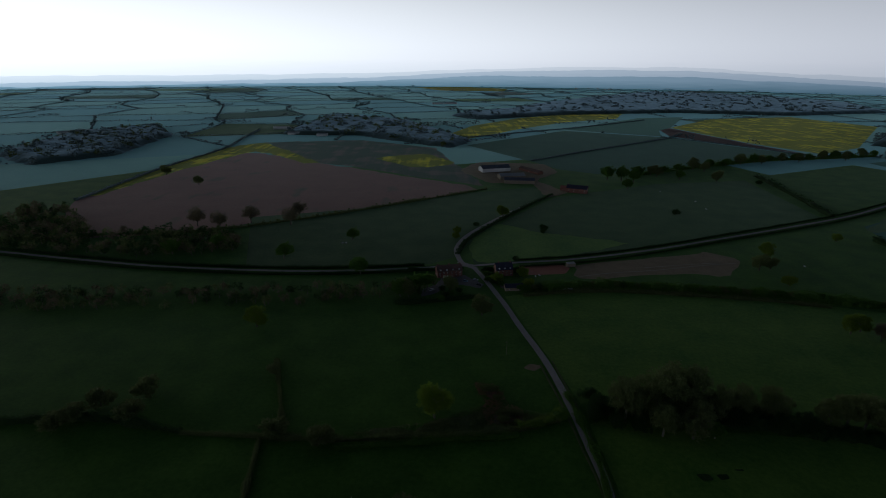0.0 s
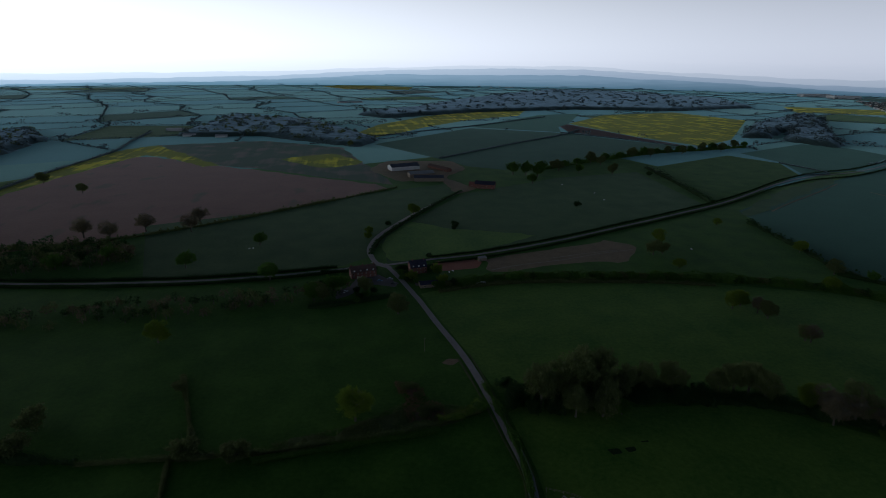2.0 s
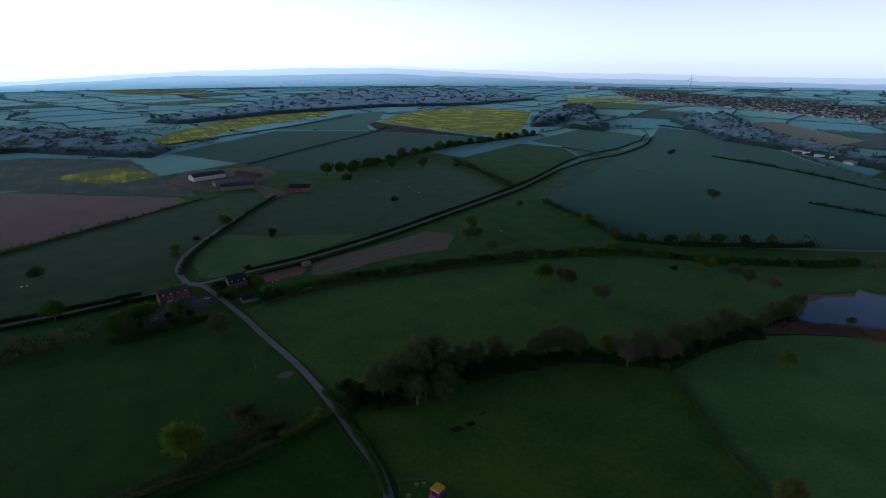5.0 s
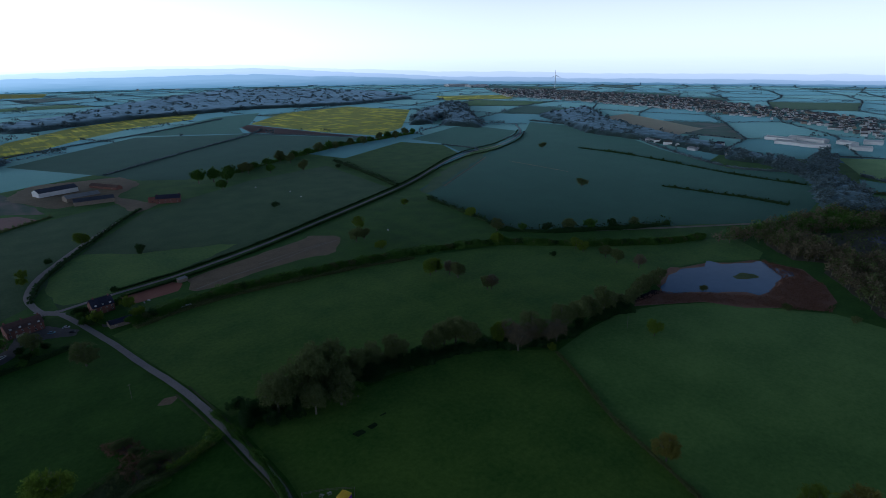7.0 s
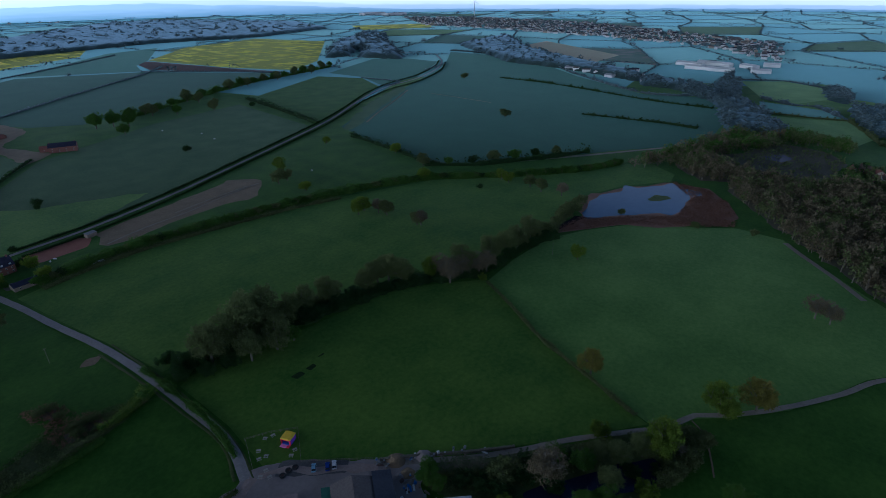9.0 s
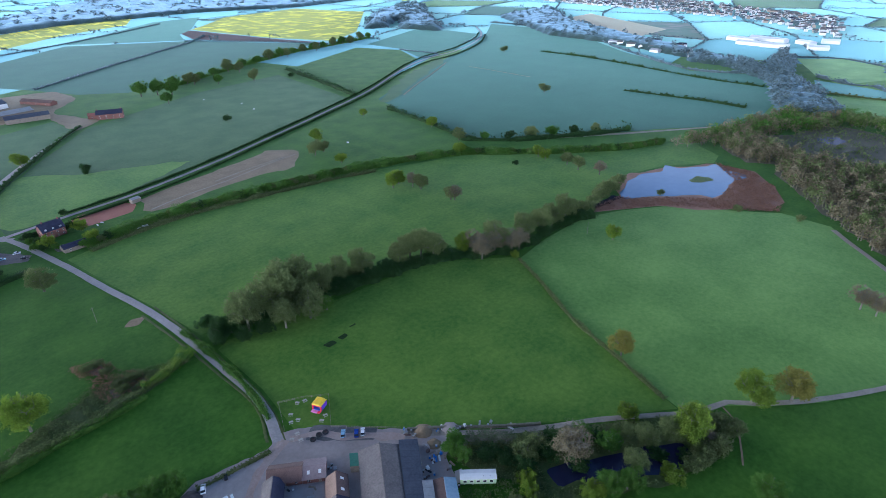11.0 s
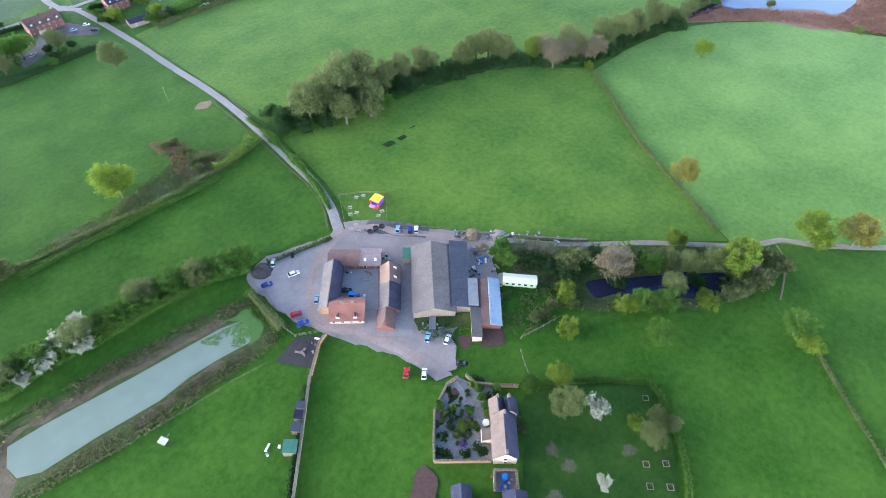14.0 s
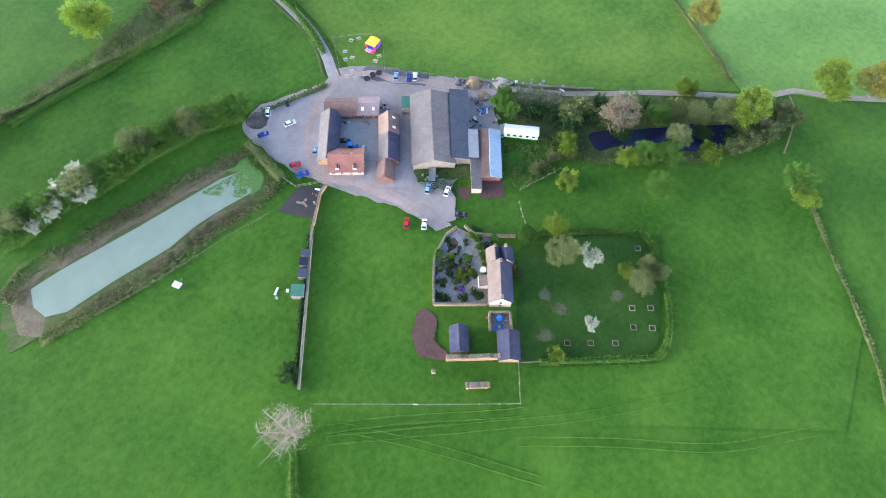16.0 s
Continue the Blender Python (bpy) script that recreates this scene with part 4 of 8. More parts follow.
sheet("far_pond", [(303.2, 144.4), (329.4, 155.2), (346.5, 157.6), (364.9, 149.5), (376.9, 150.7), (378.8, 143.1), (394.9, 131.1), (408.2, 125.8), (396.3, 111.9), (397.5, 102.1), (389.4, 101.1), (381.1, 106.8), (359.1, 100.5), (342.1, 102.3), (340.8, 110.5), (332.3, 119.7), (315, 134.3), (303.6, 140)], 0.14, POND_BLUE, "still pond with the mirrored sky coloured into its water", "pond", plot=False, soft=True, ragged=3)
sheet("reed_bed", [(271, 149), (303.2, 147), (318, 158), (348, 160), (385, 146), (410, 128), (407.4, 102.3), (389.1, 82.6), (363.3, 68.7), (347.7, 66.9), (333.3, 86), (309.4, 120.7), (287.6, 135.6)], 0.09, REED, "red-brown reeds round the pond", "reeds", plot=False, soft=True, ragged=5)
sheet("pond_channel", [(262, 151), (275.3, 152), (304.8, 149.5), (306, 143.5), (284.9, 146.2), (263, 148)], 0.13, POND_DARK, "dark reedy channel running into the pond", "pond", plot=False, soft=True, ragged=2)
sheet("pond_island", [(361, 126), (372.2, 126.3), (376.3, 120.2), (374.1, 114.4), (364.1, 117.5), (360, 123.5)], 0.22, GRASS_ROUGH, "small grassy islet in the pond", "islet", plot=False, soft=True, ragged=1)
sheet("wood_pond", [(101.5, 58.8), (111.4, 52.4), (126.3, 42), (138.7, 34), (137.6, 29.1), (127.8, 30.4), (115.3, 37.7), (105.1, 46.8), (99, 52.8)], 0.14, POND_DARK, "dark pond under trees", "pond", plot=False, soft=True, ragged=1.5)
sheet("wood_floor", [(85.3, 85.1), (112.3, 67.7), (145.8, 43.3), (154.5, 34.2), (157.8, 24), (141.7, 21.8), (123.2, 29), (94.2, 48.4), (92, 58.1), (84.1, 75.4)], 0.07, GRASS_ROUGH, "rough overgrown ground round the wooded pond", plot=False, soft=True, ragged=2)

# lanes
ribbon("lane", [(11.1, 368.6), (22, 355.3), (35.1, 303.4), (41.9, 267.8), (49.5, 230.3), (53.3, 197.1), (55, 167.9), (55.8, 150.5), (54.2, 136.5), (50.7, 124.8)], 3.4, 0.16, TARMAC, "narrow grey tarmac lane")
ribbon("lane", [(23.7, 354.7), (14.6, 364.5), (10.4, 386), (11.5, 404.9), (19.4, 430.7), (38.2, 465.4), (63, 505.6), (91.6, 547), (118.1, 584.2)], 4.0, 0.17, TARMAC, "pale lane curving up to a farm")
ribbon("lane", [(21.6, 362.2), (-9.3, 357), (-55.6, 350.6), (-109.2, 348.5), (-189, 354.5), (-255.3, 366.9), (-328.7, 383.8), (-409.6, 403.5)], 3.4, 0.15, TARMAC, "narrow lane between hedges")
ribbon("lane", [(19.8, 360.5), (51.3, 368), (94.3, 376), (156.7, 397.2), (222.8, 426.2), (306, 464.1), (392.6, 506.9), (509.2, 579.6), (589.9, 616.2), (672.4, 635.6), (776.6, 684.8), (857.3, 743), (917.9, 805.5), (949.4, 850.7), (931.1, 937.9)], 3.2, 0.15, TARMAC, "lane between dark hedges crossing the fields")
ribbon("track", [(80.1, 99.5), (88.2, 91.4), (101.6, 78.1), (113.2, 68.6), (130.1, 56.5), (144.3, 44.4), (155.8, 35), (166.4, 30.2), (173.8, 21.4), (190.4, 7.5), (211.8, -6.8), (225.8, -13.9), (239.2, -24.8)], 2.2, 0.13, TRACK, "stony farm track beside a wall")
ribbon("track", [(341.7, 37.9), (331.5, 29.2), (321.6, 19.8), (310, 9), (293.9, -4.4)], 3.0, 0.12, TRACK, "pale path by the wood")
ribbon("track", [(163, 30.2), (158.9, 24.6), (149.7, 19.9), (142.7, 16.9)], 0.6, 0.11, TRODDEN, "footpath by the pond")
ribbon("verge", [(52.5, 123.4), (55.8, 135.3), (57.5, 149.2), (57.1, 167.2), (55.8, 197.2), (52.6, 231.6)], 1.0, 0.10, GRASS_ROUGH, "yellowish grass verge", "verge")
ribbon("verge", [(48, 126.9), (52.4, 138.7), (53.5, 150.4), (52.2, 167), (50.1, 195.4), (46.4, 228.5)], 1.0, 0.10, GRASS_ROUGH, "yellowish grass verge", "verge")

ribbon("track", [(92, 342), (116.4, 349.4), (147, 354.6), (183.3, 364.8), (210.5, 369.9)], 1.0, 0.05, TRACK, "pale worn track over trodden ground", "track", jitter=0.4)
ribbon("track", [(140.8, 359.4), (170, 365.8), (201, 370.6)], 0.8, 0.04, TRACK, "pale worn track over trodden ground", "track", jitter=0.4)
ribbon("field_track", [(404.3, 461.1), (455, 493.4), (510.1, 525.3), (582.5, 570.1)], 2.0, 0.05, TRODDEN, "pale worn track at the corner of the wheat", "track", jitter=0.8)
ribbon("field_track", [(581.7, 524.2), (580.8, 482), (577.7, 418.6)], 1.6, 0.05, TRODDEN, "pale worn line across the wheat", "track", jitter=0.8)

# farm yards
sheet("yard", [(52.7, 127.6), (59.6, 124.1), (81.2, 101), (91.1, 91.9), (87.6, 84.9), (82.9, 82.3), (79.7, 73), (65.7, 72.7), (45.8, 63.2), (47.4, 57.5), (43.1, 59.6), (40.7, 67), (37.7, 73.9), (32.5, 80.7), (25.5, 92.9), (20.9, 100.1), (15.8, 124.3), (25.7, 128.7), (47.4, 124.3)], 0.13, GRAVEL, "pinkish-grey gravel yard with worn wheel tracks", "yard", plot=False, soft=True, ragged=0.8)
sheet("car_park", [(18.4, 123.8), (26.3, 125.8), (45.4, 122.6), (32.9, 97.5), (24.1, 99), (20.7, 101.6)], 0.17, CONCRETE, "grey gravel parking area", "yard", plot=False, soft=True, ragged=0.8)
WORN = material("pinkish_worn_gravel", (0.300, 0.225, 0.195), (0.430, 0.345, 0.310), size=0.9, patch=7, bump=0.2, rough=0.9)
for k, (line, wide_) in enumerate((([(52.5, 124), (45.5, 121), (38.5, 117), (32.6, 110.5), (27.9, 102.5), (26.2, 96), (29, 91.5), (34.5, 86), (39, 77), (43, 66.5)], 3.4), ([(54, 123), (60.5, 119), (66, 112.5), (72.5, 105.5), (80, 97.5)], 3.0))):
    ribbon("worn_way", line, wide_, 0.155 + 0.004 * k, WORN, "pinkish wheel-worn way across the yard", "track", jitter=1.1, step=1.5)
sheet("dark_parking", [(56.5, 118.8), (62.5, 122.5), (76.5, 106.8), (72.5, 103.5)], 0.166, DARK_TARMAC, "dark gravel strip where cars park", "yard", plot=False, soft=True, ragged=0.9)
sheet("yard_end", [(45.8, 76), (52, 73.5), (55.5, 68), (53.5, 63.5), (49.5, 58), (44, 62)], 0.138, GRAVEL, "gravel at the end of the yard", "yard", plot=False, soft=True, ragged=0.6)
sheet("yard_apron", [(39.3, 90.1), (53.3, 84.8), (46.2, 74.7), (35.6, 82.7)], 0.19, CONCRETE, "pale worn concrete apron", "yard", plot=False)
sheet("courtyard", [(41.7, 109), (52.4, 102.4), (43.3, 88.4), (34.8, 97.4)], 0.20, CONCRETE, "concrete courtyard", "yard", plot=False)
sheet("farm_yard", [(20, 721.2), (49.2, 788.1), (102, 780.3), (141.2, 777.3), (152.6, 718.3), (112.1, 660.8), (129.7, 614.1), (138.5, 595.4), (110.2, 567.1), (104.5, 656.2), (56.3, 638.6)], 0.10, TRODDEN, "trodden dusty yard of the far farm", "yard", plot=False, soft=True, ragged=2)
sheet("play_area", [(10.7, 91.3), (19, 94.6), (25.4, 90.9), (17.7, 83)], 0.12, DARK_SURFACE, "dark play surface inside a fence", "playground", plot=False)
sheet("earth_patch", [(23.7, 42.2), (27.1, 42.6), (28.2, 38.4), (23.9, 34.4), (24.2, 29.6), (23.1, 28.1), (18.2, 32.2), (19.3, 37.9)], 0.11, EARTH, "bare dark red-brown earth", plot=False, soft=True, ragged=0.6)
sheet("earth_patch", [(63.8, 65), (69.4, 62.7), (65.7, 55.7), (59.2, 59.4)], 0.11, EARTH, "bare dark red-brown earth", plot=False, soft=True, ragged=0.6)
sheet("earth_patch", [(55.7, 66.8), (59.9, 65.4), (57.9, 61.6), (54.8, 61.6)], 0.11, EARTH, "bare dark red-brown earth", plot=False, soft=True, ragged=0.6)

# ---- far patchwork of fields, hedges and trees ----
def patchwork():
    rnd = random.Random(11)
    cell, tilt = 235.0, radians(23)
    nodes = {}
    for i in range(-24, 25):
        for j in range(-24, 25):
            x, y = (i + rnd.uniform(-0.32, 0.32)) * cell, (j + rnd.uniform(-0.32, 0.32)) * cell * 0.8
            nodes[i, j] = (x * math.cos(tilt) - y * math.sin(tilt), x * math.sin(tilt) + y * math.cos(tilt))
    # most far fields take the haze-lightened wheat and grass
    mats = [GRASS_HAZED, GRASS, WHEAT_HAZED, WHEAT_B, GRASS_DRY, FALLOW]
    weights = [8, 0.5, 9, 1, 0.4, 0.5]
    lines = []
    for (i, j) in nodes:
        if not all(k in nodes for k in ((i + 1, j), (i, j + 1), (i + 1, j + 1))):
            continue
        quad = [nodes[i, j], nodes[i + 1, j], nodes[i + 1, j + 1], nodes[i, j + 1]]
        cx, cy = sum(p[0] for p in quad) / 4, sum(p[1] for p in quad) / 4
        r = math.hypot(cx, cy)
        if r < 800 or r > 3500 or not -100 < math.degrees(math.atan2(-cx, cy)) < 50:
            continue
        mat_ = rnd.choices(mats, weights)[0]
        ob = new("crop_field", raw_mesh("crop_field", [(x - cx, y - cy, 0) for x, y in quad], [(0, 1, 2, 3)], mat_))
        ob.matrix_basis = pose(cx, cy, 0.012)
        tagged(ob, "far hedged field of grass or young corn", "field", "", "structure")
        for p, q in ((quad[0], quad[1]), (quad[0], quad[3])):
            lines.append((p, q))
    rng = np.random.default_rng(5)
    centres = {0: [], 1: []}
    for p, q in lines:
        long = math.hypot(q[0] - p[0], q[1] - p[1])
        for s in range(int(long / 3.2)):
            t = (s + rnd.uniform(0, 0.9)) * 3.2 / long
            x, y = p[0] + (q[0] - p[0]) * t + rnd.uniform(-1, 1), p[1] + (q[1] - p[1]) * t + rnd.uniform(-1, 1)
            if math.hypot(x, y) < 950 or any(inside((x, y), poly) for poly in PLOTS):
                continue
            z = land_height(x, y)
            tall = noise.noise((x / 60, y / 60, 1)) > 0.32
            kind = 0 if noise.noise((x / 300, y / 300, 7)) > -0.1 else 1
            for h in ((1, 2) if not tall else (1.5, 4, 6, 8, 7)):
                centres[kind].append((x + rnd.uniform(-1, 1) * h * 0.4, y + rnd.uniform(-1, 1) * h * 0.4, z + h))
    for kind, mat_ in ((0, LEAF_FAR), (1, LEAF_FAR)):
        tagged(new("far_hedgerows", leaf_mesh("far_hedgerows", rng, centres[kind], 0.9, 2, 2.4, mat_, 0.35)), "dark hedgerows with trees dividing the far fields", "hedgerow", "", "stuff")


patchwork()


def far_wood(outline, count, label, mats, tall=9.0, seed=1, wide=4.5, name="far_wood", closed=None):
    """A wood seen from afar: crowns of many leaf clumps standing close together."""
    rnd = random.Random(seed)
    rng = np.random.default_rng(seed)
    xs, ys = [p[0] for p in outline], [p[1] for p in outline]
    sets = [[] for _ in mats]
    stems = bmesh.new()
    n = tries = 0
    while n < count and tries < count * 60:
        tries += 1
        x, y = rnd.uniform(min(xs), max(xs)), rnd.uniform(min(ys), max(ys))
        if not inside((x, y), outline):
            continue
        n += 1
        h, w = tall * rnd.uniform(0.6, 1.25), wide * rnd.uniform(0.6, 1.2)
        z0 = land_height(x, y)
        tube(stems, (x, y, z0 - 0.5), (x, y, z0 + h * 0.6), 0.28, 0.12, 4)
        some = rnd.randrange(len(mats))
        for _ in range(26):
            v = Vector((rnd.gauss(0, 1), rnd.gauss(0, 1), rnd.gauss(0, 1))).normalized() * rnd.uniform(0.6, 1)
            sets[some].append((x + v.x * w, y + v.y * w, z0 + h * 0.58 + v.z * h * 0.42))
    root = tagged(new(name), label, "wood", "", "stuff")
    # added smooth sheet whose grazing sheen brightens the wood like haze
    if closed:
        cell = wide * 1.3
        grid, verts, faces = {}, [], []
        for i in range(int((max(xs) - min(xs)) / cell) + 2):
            for j in range(int((max(ys) - min(ys)) / cell) + 2):
                x, y = min(xs) + (i + noise.noise((i * 0.9, j * 0.9, seed)) * 0.4) * cell, min(ys) + j * cell
                within = inside((x, y), outline)
                deep = sum(inside((x + a * cell, y + b * cell), outline) for a, b in ((1, 0), (-1, 0), (0, 1), (0, -1), (2, 0), (-2, 0), (0, 2), (0, -2))) / 8
                grid[i, j] = (len(verts), within)
                verts.append((x, y, land_height(x, y) + (tall * (0.15 + deep * (0.52 + 0.36 * noise.noise((x / (wide * 1.6), y / (wide * 1.6), seed)))) if within else -0.2)))
        for i, j in grid:
            four = [grid.get(k) for k in ((i, j), (i + 1, j), (i + 1, j + 1), (i, j + 1))]
            if None not in four and any(f[1] for f in four):
                faces.append([f[0] for f in four])
        ob = new("canopy", raw_mesh("canopy", verts, faces, closed))
        ob.data.polygons.foreach_set("use_smooth", [True] * len(faces))
        ob.parent = root
    ob = new("stems", mesh_of("stems", stems, BARK))
    ob.parent = root
    for c, m in zip(sets, mats):
        if c:
            # far leaves lie nearly flat so that their haze sheen shows
            ob = new("crowns", leaf_mesh("crowns", rng, c, wide * 0.16, 5 if m is LEAF_FAR else 4, wide * (0.32 if m is LEAF_FAR else 0.24), m, 0.3 if m is LEAF_FAR else 1.0))
            ob.parent = root
    return root


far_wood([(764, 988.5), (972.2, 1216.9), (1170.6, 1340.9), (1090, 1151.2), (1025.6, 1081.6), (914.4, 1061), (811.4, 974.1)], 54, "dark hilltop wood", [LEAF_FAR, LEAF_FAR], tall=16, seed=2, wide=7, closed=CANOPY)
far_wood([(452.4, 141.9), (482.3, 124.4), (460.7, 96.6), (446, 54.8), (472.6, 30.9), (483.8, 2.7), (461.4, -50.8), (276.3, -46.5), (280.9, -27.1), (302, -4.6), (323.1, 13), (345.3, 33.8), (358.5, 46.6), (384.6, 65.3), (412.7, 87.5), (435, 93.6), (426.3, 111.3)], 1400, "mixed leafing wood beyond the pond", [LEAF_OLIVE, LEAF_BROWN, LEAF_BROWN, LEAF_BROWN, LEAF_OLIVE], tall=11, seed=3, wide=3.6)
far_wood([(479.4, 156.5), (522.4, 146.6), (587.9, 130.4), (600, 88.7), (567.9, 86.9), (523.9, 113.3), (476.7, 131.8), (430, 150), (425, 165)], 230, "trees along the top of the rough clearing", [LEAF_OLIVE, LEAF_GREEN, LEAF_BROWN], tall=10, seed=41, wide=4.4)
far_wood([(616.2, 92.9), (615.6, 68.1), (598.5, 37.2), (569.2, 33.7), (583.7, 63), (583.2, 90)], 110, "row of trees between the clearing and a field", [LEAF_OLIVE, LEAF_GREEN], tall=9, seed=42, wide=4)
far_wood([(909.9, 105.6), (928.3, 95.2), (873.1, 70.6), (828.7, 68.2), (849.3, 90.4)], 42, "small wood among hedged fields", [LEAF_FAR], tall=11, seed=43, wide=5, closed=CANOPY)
far_wood([(809.7, 64.8), (794.2, 31), (754.1, -10.2), (669.3, -13.2), (652.6, 19.2), (699.3, 41.8)], 114, "wood among hedged fields, haze-tinted blue-green", [LEAF_FAR], tall=10, seed=44, wide=5, closed=CANOPY)
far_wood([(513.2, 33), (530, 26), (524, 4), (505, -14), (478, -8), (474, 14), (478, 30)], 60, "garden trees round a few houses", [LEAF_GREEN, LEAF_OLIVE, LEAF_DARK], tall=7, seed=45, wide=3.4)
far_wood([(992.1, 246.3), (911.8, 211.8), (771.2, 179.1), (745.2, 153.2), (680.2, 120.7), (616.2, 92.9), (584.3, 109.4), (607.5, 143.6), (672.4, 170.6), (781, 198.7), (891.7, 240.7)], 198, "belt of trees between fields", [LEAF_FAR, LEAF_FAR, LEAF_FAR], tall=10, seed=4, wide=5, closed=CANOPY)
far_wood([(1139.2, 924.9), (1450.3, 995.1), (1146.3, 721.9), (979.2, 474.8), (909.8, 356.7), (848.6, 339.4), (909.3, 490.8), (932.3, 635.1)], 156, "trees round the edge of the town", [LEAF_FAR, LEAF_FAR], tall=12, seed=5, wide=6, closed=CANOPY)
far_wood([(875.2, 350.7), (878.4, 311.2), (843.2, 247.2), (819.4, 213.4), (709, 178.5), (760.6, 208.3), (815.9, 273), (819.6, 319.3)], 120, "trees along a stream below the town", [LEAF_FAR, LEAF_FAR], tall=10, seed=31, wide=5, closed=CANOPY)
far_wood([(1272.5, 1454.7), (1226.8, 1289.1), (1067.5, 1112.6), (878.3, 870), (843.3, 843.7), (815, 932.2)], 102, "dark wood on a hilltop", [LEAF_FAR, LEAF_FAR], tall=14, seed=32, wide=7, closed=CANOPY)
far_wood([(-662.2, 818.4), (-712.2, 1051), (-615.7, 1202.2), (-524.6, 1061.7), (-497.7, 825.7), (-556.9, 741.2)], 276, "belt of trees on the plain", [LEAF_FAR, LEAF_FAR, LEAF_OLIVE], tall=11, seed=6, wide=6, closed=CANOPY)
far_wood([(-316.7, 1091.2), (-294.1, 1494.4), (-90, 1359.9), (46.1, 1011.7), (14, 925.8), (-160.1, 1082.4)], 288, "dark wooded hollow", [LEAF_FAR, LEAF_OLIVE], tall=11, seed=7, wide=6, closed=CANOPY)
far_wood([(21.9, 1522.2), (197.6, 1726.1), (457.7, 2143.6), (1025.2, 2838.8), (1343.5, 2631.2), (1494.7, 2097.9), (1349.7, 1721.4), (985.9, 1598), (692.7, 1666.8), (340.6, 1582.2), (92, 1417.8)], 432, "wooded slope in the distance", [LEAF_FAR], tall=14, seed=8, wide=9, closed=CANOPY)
far_wood([(-399.3, 450.5), (-391.8, 508.4), (-351.9, 505.2), (-284.4, 421.1), (-228.7, 438.1), (-166.9, 423.9), (-150.2, 389), (-205.2, 371.5), (-271.7, 380), (-351.4, 391.2)], 340, "scrubby wood beside the ploughed field", [LEAF_OLIVE, LEAF_DARK, LEAF_BROWN], tall=8, seed=9, wide=3.8)
far_wood([(-290.1, 306.7), (-169.4, 313.2), (-79.6, 319.4), (-5, 330.2), (-4.7, 311.8), (-74, 293.9), (-157.7, 288.6), (-267.4, 279.2)], 170, "strip of scrub and small trees", [LEAF_OLIVE, LEAF_BROWN, LEAF_DARK], tall=5.5, seed=10, wide=2.8)

# the last hills, rank behind rank, and the haze above them, painted as glowing sheets
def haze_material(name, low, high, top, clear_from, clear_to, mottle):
    """Far distance: glows in the colour of the low haze, paler with height, gone at the top."""
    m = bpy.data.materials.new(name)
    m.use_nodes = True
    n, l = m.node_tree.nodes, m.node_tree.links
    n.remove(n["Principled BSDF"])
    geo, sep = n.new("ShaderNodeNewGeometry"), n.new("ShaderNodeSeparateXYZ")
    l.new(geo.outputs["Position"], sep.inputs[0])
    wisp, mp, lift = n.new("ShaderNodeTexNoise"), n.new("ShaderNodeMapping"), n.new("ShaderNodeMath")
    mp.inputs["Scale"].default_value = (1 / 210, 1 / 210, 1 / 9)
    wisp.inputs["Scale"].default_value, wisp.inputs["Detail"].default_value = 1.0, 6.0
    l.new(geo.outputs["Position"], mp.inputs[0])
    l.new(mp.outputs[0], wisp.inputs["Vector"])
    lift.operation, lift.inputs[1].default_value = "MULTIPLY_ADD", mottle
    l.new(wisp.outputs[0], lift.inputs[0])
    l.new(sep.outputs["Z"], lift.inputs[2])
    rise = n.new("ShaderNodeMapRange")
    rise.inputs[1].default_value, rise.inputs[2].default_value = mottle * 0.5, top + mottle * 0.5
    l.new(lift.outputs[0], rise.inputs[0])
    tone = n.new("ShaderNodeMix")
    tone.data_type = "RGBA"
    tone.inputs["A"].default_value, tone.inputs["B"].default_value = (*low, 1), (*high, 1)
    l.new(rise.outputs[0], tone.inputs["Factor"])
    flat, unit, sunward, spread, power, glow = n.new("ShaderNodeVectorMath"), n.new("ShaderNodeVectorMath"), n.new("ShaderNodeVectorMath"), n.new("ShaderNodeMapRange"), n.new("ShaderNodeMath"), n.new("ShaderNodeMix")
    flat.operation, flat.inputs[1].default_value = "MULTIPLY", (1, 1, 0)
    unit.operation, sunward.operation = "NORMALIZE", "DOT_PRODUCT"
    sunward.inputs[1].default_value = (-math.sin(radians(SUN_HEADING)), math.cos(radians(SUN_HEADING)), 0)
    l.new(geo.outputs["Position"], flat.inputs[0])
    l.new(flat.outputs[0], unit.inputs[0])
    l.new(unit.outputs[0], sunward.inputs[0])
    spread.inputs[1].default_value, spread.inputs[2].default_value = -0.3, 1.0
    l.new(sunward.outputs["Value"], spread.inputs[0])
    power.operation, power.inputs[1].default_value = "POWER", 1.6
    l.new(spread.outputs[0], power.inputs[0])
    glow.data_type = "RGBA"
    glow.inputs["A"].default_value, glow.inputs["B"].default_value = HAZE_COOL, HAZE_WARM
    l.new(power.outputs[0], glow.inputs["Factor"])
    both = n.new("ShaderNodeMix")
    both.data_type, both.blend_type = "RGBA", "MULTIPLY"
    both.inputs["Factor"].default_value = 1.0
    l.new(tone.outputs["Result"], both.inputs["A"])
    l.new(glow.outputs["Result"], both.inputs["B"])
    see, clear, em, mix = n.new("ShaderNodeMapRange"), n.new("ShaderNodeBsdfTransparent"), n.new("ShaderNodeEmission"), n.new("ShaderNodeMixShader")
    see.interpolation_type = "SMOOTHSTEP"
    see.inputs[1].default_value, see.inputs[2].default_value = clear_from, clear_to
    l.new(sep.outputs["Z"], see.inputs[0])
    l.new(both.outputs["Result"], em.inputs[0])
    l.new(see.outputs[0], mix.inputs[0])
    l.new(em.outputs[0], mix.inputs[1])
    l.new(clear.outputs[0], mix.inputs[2])
